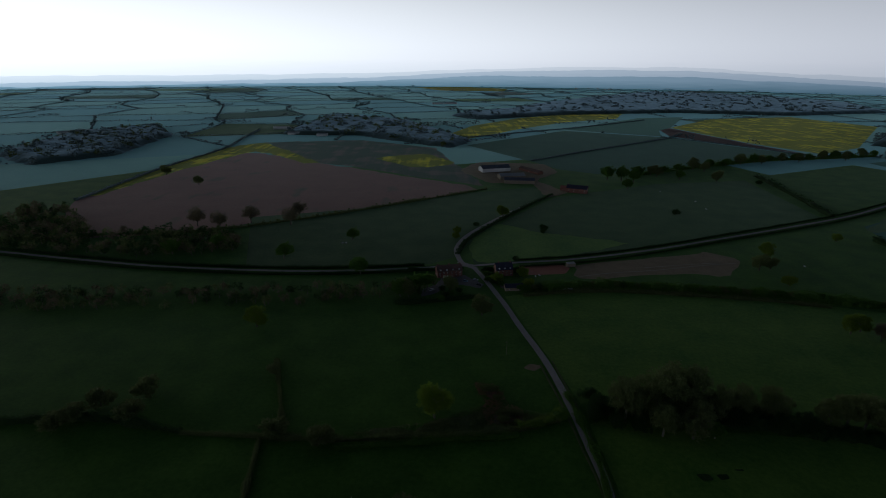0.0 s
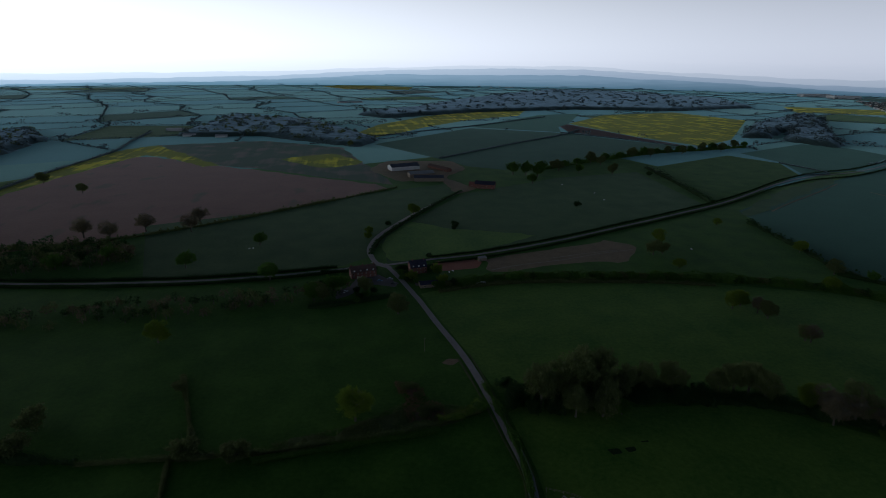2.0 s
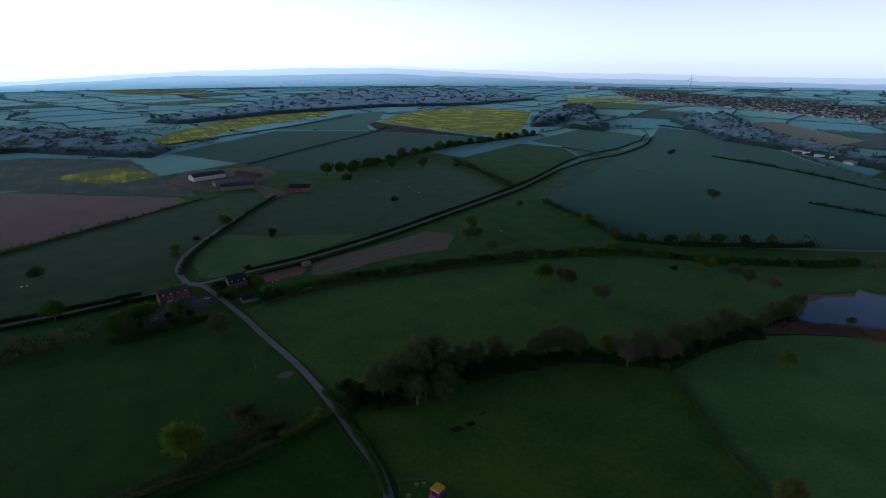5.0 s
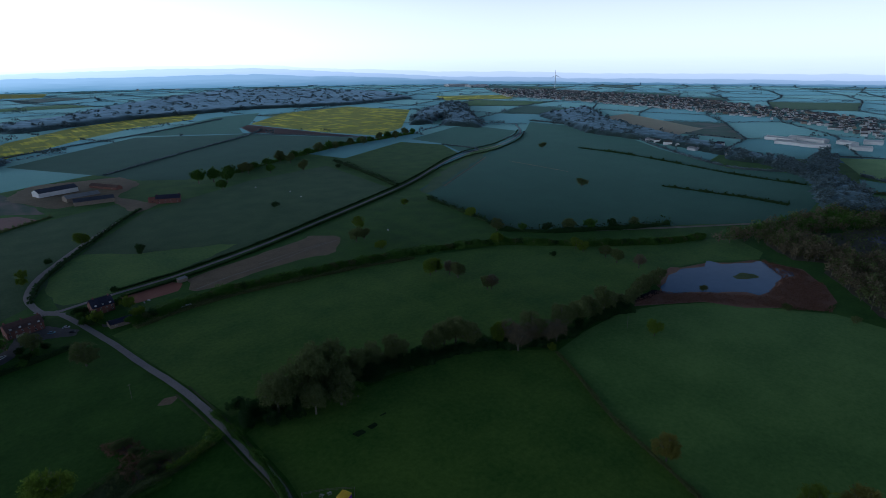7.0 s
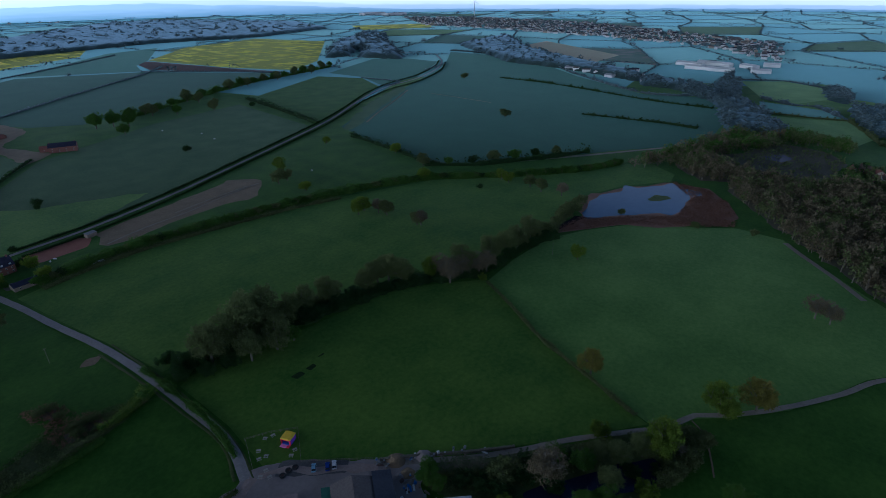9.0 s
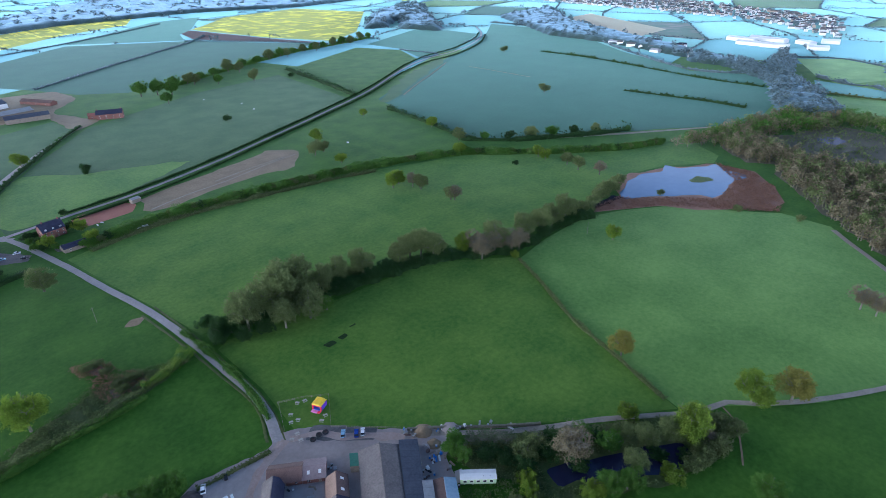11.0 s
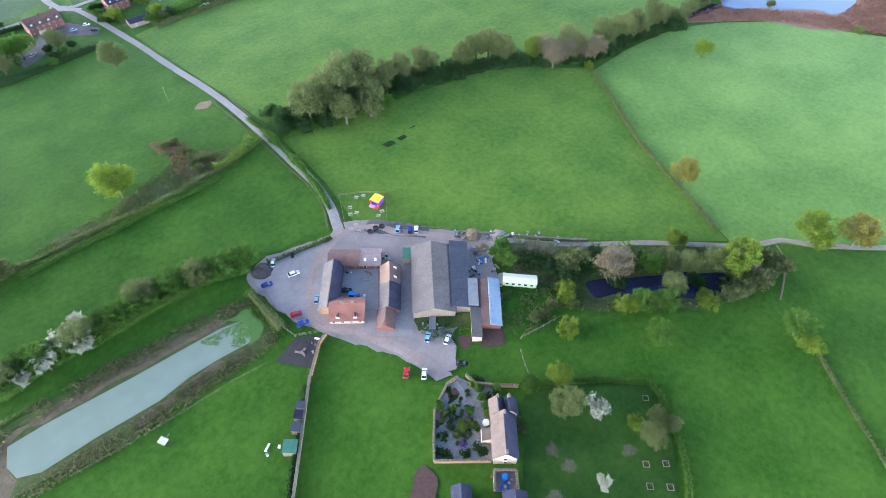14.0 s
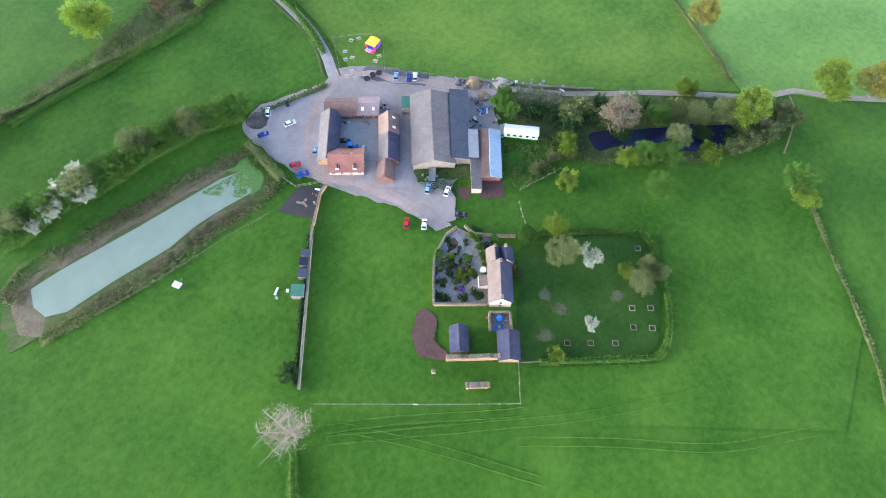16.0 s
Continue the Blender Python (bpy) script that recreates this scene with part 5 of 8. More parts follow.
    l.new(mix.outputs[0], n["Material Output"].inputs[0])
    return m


def ridge(radius, lift, swell, seed, mat_, label):
    """A flat glowing ring shaped as far hills all round: a broad upland ahead, lower land to both sides, trees along
    the crest.
    """
    verts, faces, seg = [], [], 1440
    for i in range(seg):
        a = i * 360 / seg - 180
        upland = math.exp(-(((a - 17) / 23) ** 2))
        h = lift + swell * upland + 14 * noise.noise((a / 9, seed, 0)) * (0.4 + upland) + 5 * noise.noise((a / 2.2, seed, 4)) + 2.6 * noise.noise((a / 0.5, seed, 9))
        x, y = radius * math.sin(radians(a)), radius * math.cos(radians(a))
        verts += [(x, y, -6), (x, y, max(1, h))]
    for i in range(seg):
        a, b = 2 * i, 2 * ((i + 1) % seg)
        faces.append((a, b, b + 1, a + 1))
    return tagged(new("backdrop", raw_mesh("backdrop", verts, faces, mat_)), label, "backdrop", "", "structure")


ridge(3440, 10, 62, 1.3, haze_material("near_hill_haze", (0.11, 0.20, 0.26), (0.26, 0.36, 0.44), 60, 900, 1000, 50), "glowing backdrop of hazy blue-green hills at the edge of the plain")
ridge(3560, 28, 70, 5.7, haze_material("far_hill_haze", (0.30, 0.39, 0.47), (0.50, 0.57, 0.64), 110, 900, 1000, 40), "glowing backdrop of pale blue hills fading into haze")
ridge(3680, 55, 62, 9.1, haze_material("last_hill_haze", (0.50, 0.57, 0.63), (0.76, 0.79, 0.82), 150, 900, 1000, 30), "glowing backdrop of last faint hills almost lost in haze")
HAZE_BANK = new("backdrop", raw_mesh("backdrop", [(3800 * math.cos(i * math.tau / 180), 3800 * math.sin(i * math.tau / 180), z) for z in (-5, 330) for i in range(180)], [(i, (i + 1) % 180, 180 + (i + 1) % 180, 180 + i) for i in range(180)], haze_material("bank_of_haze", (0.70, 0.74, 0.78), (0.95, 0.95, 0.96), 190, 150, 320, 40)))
tagged(HAZE_BANK, "glowing backdrop ring as pale morning haze over the horizon", "backdrop", "", "structure")

def tussocks(outline, count, mat_, label, size=0.34, tall=0.3, seed=1, name="tussocks", category="rough grass", patchy=0.0, hole=(), flat=1.0, low=0.2):
    """Tufts of grass or stems scattered over a piece of ground, thicker in some places than in others."""
    rnd, rng = random.Random(seed), np.random.default_rng(seed)
    xs, ys = [p[0] for p in outline], [p[1] for p in outline]
    centres, tries = [], 0
    while len(centres) < count and tries < count * 30:
        tries += 1
        x, y = rnd.uniform(min(xs), max(xs)), rnd.uniform(min(ys), max(ys))
        if inside((x, y), outline) and not (hole and inside((x, y), hole)) and noise.noise((x * 0.16, y * 0.16, seed)) > patchy - rnd.uniform(0, 0.5):
            centres.append((x, y, low + rnd.uniform(0.1, 1) * tall))
    return tagged(new(name, leaf_mesh(name, rng, centres, (size * 0.9, size * 0.9, size * 0.9 * min(1, flat + 0.01)), 5, size, mat_, flat)), label, category, "", "stuff")


LEAF_REED = leaf_material("dead_red_brown_stems", (0.230, 0.125, 0.080), (0.320, 0.190, 0.130))
ALGAE_BITS = leaf_material("floating_algae_flecks", (0.080, 0.170, 0.030), (0.130, 0.230, 0.050), through=0.0)
LEAF_STRAW = leaf_material("bleached_grass_blades", (0.140, 0.150, 0.060), (0.250, 0.230, 0.120))
tussocks([(-34, 177), (-6.6, 183), (17.5, 195.7), (33.7, 192), (43.1, 189.1), (38, 179), (19, 176.4), (-6.6, 172.7), (-29.1, 169.7)], 1500, LEAF_OLIVE, "grey-green tussocks and dead stems along the ditch", seed=2)
tussocks([(14, 212), (26.2, 210.1), (27, 198.2), (33, 192), (33, 183), (18, 182), (16, 198)], 650, LEAF_REED, "brown dead brambles and dock stems", seed=3, name="dead_brambles", category="brambles", patchy=0.1)
tussocks([(-62, 112), (-53, 118), (-27.4, 118.6), (5.9, 118.4), (15.3, 116), (14.3, 112.6), (3.9, 113.2), (-25, 112.8), (-51.7, 112.6), (-57, 106)], 1700, LEAF_STRAW, "bleached rough grass on the upper pond bank", seed=4, size=0.26)
tussocks([(-56, 95.2), (-47.6, 96.3), (-34.9, 97.3), (-18.6, 97.6), (-10.1, 99.6), (7, 100), (14, 101.5), (15.5, 97), (5.8, 94.2), (-6.3, 94.6), (-16.1, 92), (-40.1, 91.8), (-56, 92)], 1500, LEAF_STRAW, "bleached rough grass on the lower pond bank", seed=5, size=0.26)
tussocks([(11.5, 113.5), (15.5, 117), (19, 108), (18, 98), (14, 96.5), (13.6, 103.7)], 420, LEAF_GREEN, "rank green growth at the end of the pond", seed=6, size=0.3)
tussocks([(85.3, 85.1), (112.3, 67.7), (145.8, 43.3), (154.5, 34.2), (157.8, 24), (141.7, 21.8), (123.2, 29), (94.2, 48.4), (88, 56), (84.1, 75.4)], 2600, LEAF_OLIVE, "rough overgrown grass and nettles round the wooded pond", seed=7, hole=[(100, 61), (111.4, 54.5), (126.3, 44), (140, 36), (140, 28), (127.8, 28.4), (115.3, 35.7), (104, 45), (97, 53)])
tussocks([(271, 149), (303.2, 147), (309.4, 139), (330, 116), (342, 100), (382, 104), (410, 128), (407.4, 102.3), (389.1, 82.6), (363.3, 68.7), (347.7, 66.9), (333.3, 86), (309.4, 120.7), (287.6, 135.6)], 4500, LEAF_REED, "dead red-brown reeds standing round the pond", size=0.4, tall=0.5, seed=8, name="reeds", category="reeds")
tussocks([(496.3, 128.7), (522, 112.8), (578.7, 89.1), (579.4, 62.3), (552.2, 33.7), (495.2, 34), (452.9, 56.1), (466.9, 98.2)], 450, LEAF_OLIVE, "grey scrub over the rough clearing", size=1.2, tall=1.0, seed=9, name="scrub", category="scrub")
tussocks([(50.6, 80.4), (64.1, 71.5), (60.7, 64.8), (57, 66.2), (52, 68.8), (47.7, 74)], 380, LEAF_GREEN, "weeds growing in front of the barn", size=0.28, seed=10, name="weeds", category="weeds", patchy=0.1)
tussocks([(66, 71), (73, 73), (88, 66), (90, 56), (84, 53.5), (70.5, 55.4), (68, 60)], 700, LEAF_OLIVE, "rough weeds in the plot behind the workshop", size=0.3, seed=11, name="weeds", category="weeds", patchy=0.1)
tussocks([(-4, 110), (9.6, 109.4), (11.2, 106), (10.8, 102), (4, 102)], 260, ALGAE_BITS, "green algae flecks floating at the pond end", size=0.35, tall=0.004, seed=12, name="algae_flecks", category="algae", patchy=0.12, flat=0.0, low=0.275)

# ---- hedges ----
hedge([(54.1, 373.2), (96, 382.3), (159.6, 404.4), (227.2, 434.7), (312.6, 474.5), (402, 519.6), (523.3, 596.4)], 1.5, 1.3, LEAF_DARK, "dark clipped hedge along the lane")
hedge([(53.9, 360), (96.6, 368.6), (153.5, 388.8), (218.7, 417.9), (299.7, 454.1), (383.6, 494.8), (495.8, 563.6)], 1.5, 1.3, LEAF_DARK, "dark clipped hedge along the lane")
hedge([(523.3, 596.4), (607.6, 635.5), (691.9, 657.2), (793.3, 705.9), (863.9, 756.3)], 1.6, 1.3, LEAF_DARK, "dark hedge along the far lane", near=False)
hedge([(493.2, 560.6), (570, 594.5), (650.1, 611.5), (762.6, 664.2), (852.9, 729.5)], 1.6, 1.3, LEAF_DARK, "dark hedge along the far lane", near=False)
hedge([(-13.4, 361.5), (-56.4, 356.1), (-110.7, 353.9), (-191.6, 360.1), (-259, 372.8), (-333.6, 390.2)], 2.4, 2.0, LEAF_DARK, "dark hedge along the narrow lane")
hedge([(-13.1, 351.5), (-54.8, 345.3), (-107.4, 342.2), (-185.9, 348.1), (-251, 360), (-323, 376.4)], 2.4, 1.8, LEAF_DARK, "dark hedge along the narrow lane")
hedge([(48.8, 316.8), (87.9, 323.4), (123.6, 322.1), (161.3, 317.2), (201.8, 310.8), (243.2, 300.2), (298.4, 275.9), (345.1, 230.6), (394, 192.8), (429.7, 177.7)], 8.0, 4.4, LEAF_GREEN, "thick tall hedge between meadows", ragged=0.6, density=1.6)
hedge([(49.6, 309), (85.3, 316.2), (120.6, 315.4), (157.4, 310.2), (197, 303.7), (228.5, 294.4)], 3.5, 2.0, LEAF_OLIVE, "leafing hedge foot between meadows", ragged=0.6)
hedge([(196.8, 141.9), (187.4, 123.2), (172.4, 96.4), (166.4, 81.3), (161.1, 66.6), (156.9, 55.9), (153.2, 46.3)], 1.8, 1.3, LEAF_OLIVE, "thin low hedge across the meadow", ragged=0.6)
hedge([(-39.4, 167.4), (-24.1, 169.5), (-7, 171.4), (6.1, 173.2), (18.1, 174), (28.9, 175.5)], 3.0, 2.0, LEAF_GREEN, "low hedge along a ditch", ragged=0.5)
hedge([(29.8, 181.1), (36.8, 182.1), (45, 185.7), (49.3, 188.6)], 5.0, 4.0, LEAF_LIME, "leafy bushes at the field corner", ragged=0.7)
hedge([(53.7, 204.1), (54.9, 189.2), (55.7, 171.9), (56.2, 160.5), (55.2, 147), (53.5, 135.3)], 2.6, 1.8, LEAF_GREEN, "ragged green hedge beside the lane", ragged=0.8)
hedge([(-28.3, 296.9), (-14.6, 297.9), (2.8, 301.6), (22.1, 307.1)], 4.0, 2.8, LEAF_DARK, "dark hedge behind the cottages", ragged=0.5)
hedge([(13.3, 355.4), (10, 353.2), (-8, 351.9), (-23.4, 352.9)], 3.0, 2.2, LEAF_DARK, "dark hedge by the cottages")
hedge([(10.8, 385.2), (13.9, 401.3), (24.2, 429.5), (45.6, 469.6), (66.4, 503.9), (90.9, 544.2), (117.1, 581.7)], 2.6, 2.2, LEAF_DARK, "dark hedge along the curving lane", near=False)
hedge([(238.5, 690), (315.4, 735.7), (402.1, 779.8), (485.2, 817.5), (578, 838.5), (676, 863.6)], 7, 6.0, LEAF_GREEN, "line of trees and hedge up the slope", near=False, ragged=0.8)
hedge([(399.1, 693.3), (386.7, 611.8), (375.1, 548.5), (365.1, 498)], 6, 4.5, LEAF_DARK, "dark hedge between fields", near=False, ragged=0.6)
hedge([(352.6, 424.3), (347.4, 387.3), (339.9, 343.7), (331.4, 307.3)], 5, 3.0, LEAF_DARK, "ragged hedge at the wheat's edge", near=False, ragged=0.9)
hedge([(326.2, 302), (350.7, 270.6), (381, 250), (416.9, 227.8), (445.5, 215.5)], 8, 5.0, LEAF_DARK, "tall hedge at the wheat's foot", near=False, ragged=0.6)
hedge([(129.3, 801.2), (255.7, 918.1), (413, 1054.1), (486.7, 1139.5)], 3, 2.0, LEAF_FAR, "dark hedge between two far fields", near=False)
hedge([(30.2, 1048.8), (153.6, 1143.2), (294.6, 1245), (511.3, 1432.3)], 3, 2.0, LEAF_FAR, "dark hedge between two far fields", near=False)
hedge([(580.9, 860.8), (507, 986.8), (427.3, 1090.6)], 3, 2.2, LEAF_FAR, "dark hedge between two far fields", near=False)
hedge([(619.1, 710.2), (627.6, 634.2), (585.5, 622.6)], 3, 2.0, LEAF_FAR, "dark hedge between two far fields", near=False)
hedge([(754.7, 529.1), (754.2, 450.5), (739.6, 375.5), (711.6, 263.6), (706.9, 188.4)], 3.0, 2.2, LEAF_DARK, "hedge with trees across the wheat", near=False, ragged=1.0)
hedge([(585.1, 293.4), (591.5, 242), (595.6, 203.8), (592.5, 169)], 3.0, 2.2, LEAF_DARK, "thin hedge ending in the wheat", near=False, ragged=1.0)
hedge([(1025, 860.2), (1024, 758.3), (963.9, 580), (858.3, 447.4), (757.4, 293.4), (786.7, 213.1)], 4.5, 3.2, LEAF_FAR, "hedge along the far side of the wheat", near=False, ragged=1.0)
hedge([(-373.3, 543.1), (-373.4, 727.2), (-358.5, 907.8), (-372.6, 1028.5), (-384.2, 1163.8)], 3.5, 2.5, LEAF_FAR, "dark hedge along the headland", near=False)
hedge([(-324, 412.7), (-270.7, 429.1), (-205.3, 438.6), (-134.4, 475.3), (-48, 536.1), (48.1, 609.5)], 3.5, 2.2, LEAF_OLIVE, "low scrubby hedge below the ploughed field", near=False, ragged=0.9)
hedge([(-173.1, 181), (-141.9, 184.3), (-100.2, 176.6)], 4, 3.0, LEAF_DARK, "overgrown hedge between meadows", ragged=0.8)
hedge([(-99.8, 175.6), (-64.6, 173.7), (-38.7, 172.3), (-13.2, 174.2), (17, 176.2), (47, 185.3)], 3.0, 2.0, LEAF_OLIVE, "overgrown hedge along a ditch", ragged=0.8)
hedge([(-68.9, 173.6), (-65.6, 151.4), (-64.1, 138.9)], 2.0, 1.6, LEAF_OLIVE, "thin hedge between meadows", ragged=0.8)
hedge([(-78.6, 229.5), (-69.3, 201.6), (-60.8, 175.4)], 2.0, 1.5, LEAF_OLIVE, "thin hedge between meadows", ragged=0.8)
hedge([(60.5, 43.9), (71.4, 36.8), (79.1, 31.2), (88.1, 23.5)], 1.7, 1.6, LEAF_GREEN, "clipped garden hedge round the orchard", ragged=0.2)
hedge([(88.2, 23), (87.5, 18.7), (84.2, 13.6), (80.3, 7.3), (75, 1.5), (69.4, -2.7), (66, -3.3)], 1.7, 1.6, LEAF_GREEN, "clipped garden hedge round the orchard", ragged=0.2)
hedge([(65.2, -3.1), (58, 1.7), (48.8, 8.3), (41.3, 13.6)], 1.5, 1.4, LEAF_GREEN, "clipped garden hedge round the orchard", ragged=0.2)
# dark leaves chosen here to paint in the shadow along the wall
hedge([(13.9, 78.7), (6, 67.6), (0.2, 59.9), (-4.9, 52.6), (-9.8, 45.6)], 1.3, 1.2, LEAF_DARK, "low hedge beside a field wall, darkened as its shadow", ragged=0.4)
hedge([(-18.4, 32.5), (-21.3, 27.1), (-24, 21.9)], 2.2, 1.7, LEAF_GREEN, "bramble hedge by a gap", ragged=0.6)
hedge([(133.9, 0.7), (125.3, -12.1), (117.3, -24.7), (108.7, -37), (101.1, -45.1)], 1.2, 0.8, LEAF_OLIVE, "thin dry hedge at the meadow's edge", ragged=0.6)
hedge([(25.3, 125.9), (31.8, 124.7), (39.6, 123.8), (46.6, 122.9)], 1.4, 0.9, GRASS_ROUGH, "rough grassy bank edging the parking area", ragged=0.6)
hedge([(15.4, 116.9), (16.5, 105.1), (17.2, 99.6)], 3.2, 2.4, LEAF_OLIVE, "scrub at the end of the pond", ragged=0.6)

hedge([(60.8, 191.2), (73.5, 190.4), (89.4, 189.2), (107.2, 189.2), (123, 184.5), (140.1, 180.5), (157.9, 176.3), (175.1, 170.1), (188.5, 159.7), (203.8, 150.8), (224.8, 149.8), (249.1, 150), (266.7, 147.9)], 11.0, 4.0, LEAF_DARK, "dark undergrowth filling the wooded brook", ragged=0.8, density=2.6, name="undergrowth", category="undergrowth")
hedge([(68.7, 191.4), (83.3, 193.4), (98.9, 195.6), (117.4, 195.4), (134, 190.7)], 9.0, 5.0, LEAF_OLIVE, "grey-brown thicket beside the wooded brook", ragged=0.8, density=2.4, name="thicket", category="thicket")
hedge([(-55.4, 127.5), (-46, 127.9), (-36.1, 128.7), (-25.7, 129.5), (-14.6, 131.2), (-1.7, 131.8), (9.5, 131.6), (19.5, 128.2)], 7.0, 3.0, LEAF_GREEN, "leafy undergrowth of the thick hedge", ragged=0.5, density=2.0, name="undergrowth", category="undergrowth")

hedge([(809.7, 158.9), (783.3, 118.7), (787.1, 95.7), (722.7, 54.3)], 5, 4.0, LEAF_FAR, "tree-grown hedge between pale fields", near=False, ragged=1.0)
hedge([(716, 137.3), (717, 95.2), (722.7, 54.3)], 3, 2.4, LEAF_OLIVE, "dark hedge between pale fields", near=False)
hedge([(722.7, 54.3), (648, 25.3), (621.4, 16.7)], 4, 3.4, LEAF_OLIVE, "tree-grown hedge beside a pale field", near=False, ragged=0.9)
hedge([(952, 220.7), (976, 166.4), (940.5, 110.2)], 3.5, 2.6, LEAF_FAR, "dark hedge below the works", near=False)

# ---- trees ----
OAK = tree_proto("tree", "broad green tree in new leaf", "tree", LEAF_GREEN, height=9.5, radius=5.0, seed=1, low=0.12, clumps=170, per=72, size=0.26, spread=0.52)
LIME_TREE = tree_proto("tree", "rounded yellow-green tree in new leaf", "tree", LEAF_LIME, height=9.0, radius=5.0, seed=2, low=0.12, clumps=170, per=72, size=0.26, spread=0.52)
GOLD_TREE = tree_proto("tree", "golden-green tree in early leaf", "tree", LEAF_GOLD, height=9.5, radius=5.0, seed=3, low=0.15, clumps=170, per=68, size=0.25, spread=0.52)
DARK_TREE = tree_proto("tree", "dense dark green tree in full leaf", "tree", LEAF_DARK, height=9.5, radius=4.6, seed=4, clumps=160, per=66, size=0.27, low=0.08, spread=0.52)
OLIVE_TREE = tree_proto("tree", "grey-green tree just coming into leaf", "tree", LEAF_OLIVE, height=10.5, radius=4.8, seed=5, clumps=170, per=60, size=0.26, low=0.10, spread=0.52)
BROWN_TREE = tree_proto("tree", "brownish tree with bare twigs and buds", "tree", LEAF_BROWN, BARK, height=9.5, radius=4.6, seed=6, clumps=150, per=30, size=0.26, bare=True)
BARE_TREE = tree_proto("bare_tree", "bare tree with pale spreading branches", "tree", LEAF_BROWN, PALE_BARK, height=11, radius=6.0, seed=7, clumps=40, per=8, size=0.3, bare=True)
BLOSSOM_TREE = tree_proto("blossom_tree", "small tree covered in white blossom", "tree", BLOSSOM, height=6, radius=3.4, seed=8, clumps=60, per=24, size=0.36)
GREY_TREE = tree_proto("orchard_tree", "small lichen-grey orchard tree hardly in leaf", "tree", BLOSSOM_GREY, height=5, radius=3.2, seed=9, clumps=60, per=14, size=0.24, bare=True)
BUSH = tree_proto("bush", "rounded green bush in fresh leaf", "bush", LEAF_GREEN, height=4.2, radius=3.0, seed=10, clumps=120, per=44, size=0.24, low=0.02)
LIME_BUSH = tree_proto("bush", "bright yellow-green bush in fresh leaf", "bush", LEAF_LIME, height=4.2, radius=3.0, seed=11, clumps=120, per=44, size=0.24, low=0.02)
DARK_BUSH = tree_proto("bush", "dark green bush with dense leaves", "bush", LEAF_DARK, height=4.0, radius=3.0, seed=12, clumps=120, per=44, size=0.24, low=0.02)
OLIVE_BUSH = tree_proto("bush", "grey-green scrubby bush hardly in leaf", "bush", LEAF_OLIVE, height=4.0, radius=3.0, seed=13, clumps=80, per=36, size=0.30, low=0.02)


def plants(proto, radius, places, scale, tall=1.0, label="", group=""):
    """Copies of a tree at places in plan; scale: the crown's radius in metres."""
    for x, y in places:
        plant(proto, x, y, 1.12 * scale / radius * random.Random(int(x * 7 + y * 3)).uniform(0.92, 1.08), tall * 1.06, 0.05, label, group)


plants(LIME_TREE, 5, [(-2.9, 186.5)], 7.2, 1.0, "large round yellow-green tree standing alone in a meadow")
plants(OLIVE_TREE, 4.8, [(22.2, 281.6)], 5.6, 0.8, "round olive-brown tree beside the lane")
plants(OLIVE_BUSH, 3, [(19.1, 205.9), (22.5, 206.1), (23.3, 199.3), (23.7, 188.8), (27.6, 189.3), (30.5, 188.8), (24.7, 185)], 2.2, 0.7, "", "scrub along the ditch")
plants(GOLD_TREE, 5, [(163.9, 68.4)], 5.4, 0.95, "golden-green tree on the hedge line")
plants(LIME_TREE, 5, [(171.7, 24.1)], 7.0, 0.85, "broad green tree beside the farm track")
plants(GOLD_TREE, 5, [(182.1, 14.8)], 6.2, 0.95, "golden-brown tree beside the farm track")
plants(LIME_TREE, 5, [(141.8, 33.1)], 6.0, 1.0, "bright lime-green tree over the track")
plants(LIME_TREE, 5, [(248.3, 119.2), (223.6, 264), (331.6, 221.8)], 4.4, 0.95)
plants(OLIVE_TREE, 4.8, [(227.6, 246.3), (329.5, 192.1), (219.6, 356.2)], 5.0, 0.9)
plants(BROWN_TREE, 4.6, [(229.7, 217.8), (330.9, 176), (227.1, 253.9)], 4.4, 1.0)
plants(LIME_TREE, 5, [(223.2, 327.8), (339.6, 350.4), (317.9, 422.3)], 4.2, 0.8)
plants(LIME_TREE, 5, [(54.9, 491.8)], 5.4, 0.9, "yellow-green tree beside the curving lane")
plants(LIME_BUSH, 3, [(10.3, 424), (11.8, 439.1)], 3.0, 1.2)
plants(DARK_BUSH, 3, [(52.4, 372.6), (28.6, 460.2), (83.4, 440.4), (307.6, 230.5)], 2.2, 1.1)
plants(OAK, 5, [(-114.8, 373.4), (-55.5, 343.4)], 6.6, 0.9, "green tree standing in a pasture")
plants(OAK, 5, [(-72.5, 418.7), (-26.2, 308.9)], 5.6, 0.9)
plants(LIME_TREE, 5, [(-99.7, 265.2)], 6.2, 0.9)
plants(BROWN_TREE, 4.6, [(-212.4, 455.3), (-189.7, 447.3), (-169.2, 465.2), (-133.1, 460.8), (-131.8, 484.9)], 7.5, 0.9, "bare brownish tree at the ploughed field's edge", "trees by the ploughed field")
plants(OLIVE_TREE, 4.8, [(-345.9, 677.6), (-281, 619.6)], 6.0, 0.8, "lone tree in the ploughed field")
plants(OAK, 5, [(-199.7, 381.5), (-171.7, 395.1)], 6.5, 0.8)
plants(OAK, 5, [(202, 668.8), (217.8, 663.6), (229.1, 651.9)], 8.5, 0.95, "dark green tree in a clump by the farmhouse", "clump by the farmhouse")
plants(OAK, 5, [(210, 614), (292.6, 672.3)], 6.0, 0.9)
plants(OLIVE_TREE, 4.8, [(270.3, 688.4), (346.9, 725.4), (332.4, 659.1), (457, 786.9), (522.2, 805.7), (603, 823.1)], 6.5, 0.9)
plants(DARK_BUSH, 3, [(85.9, 448.9), (220, 503.4), (376.1, 644.8)], 3.4, 1.0)
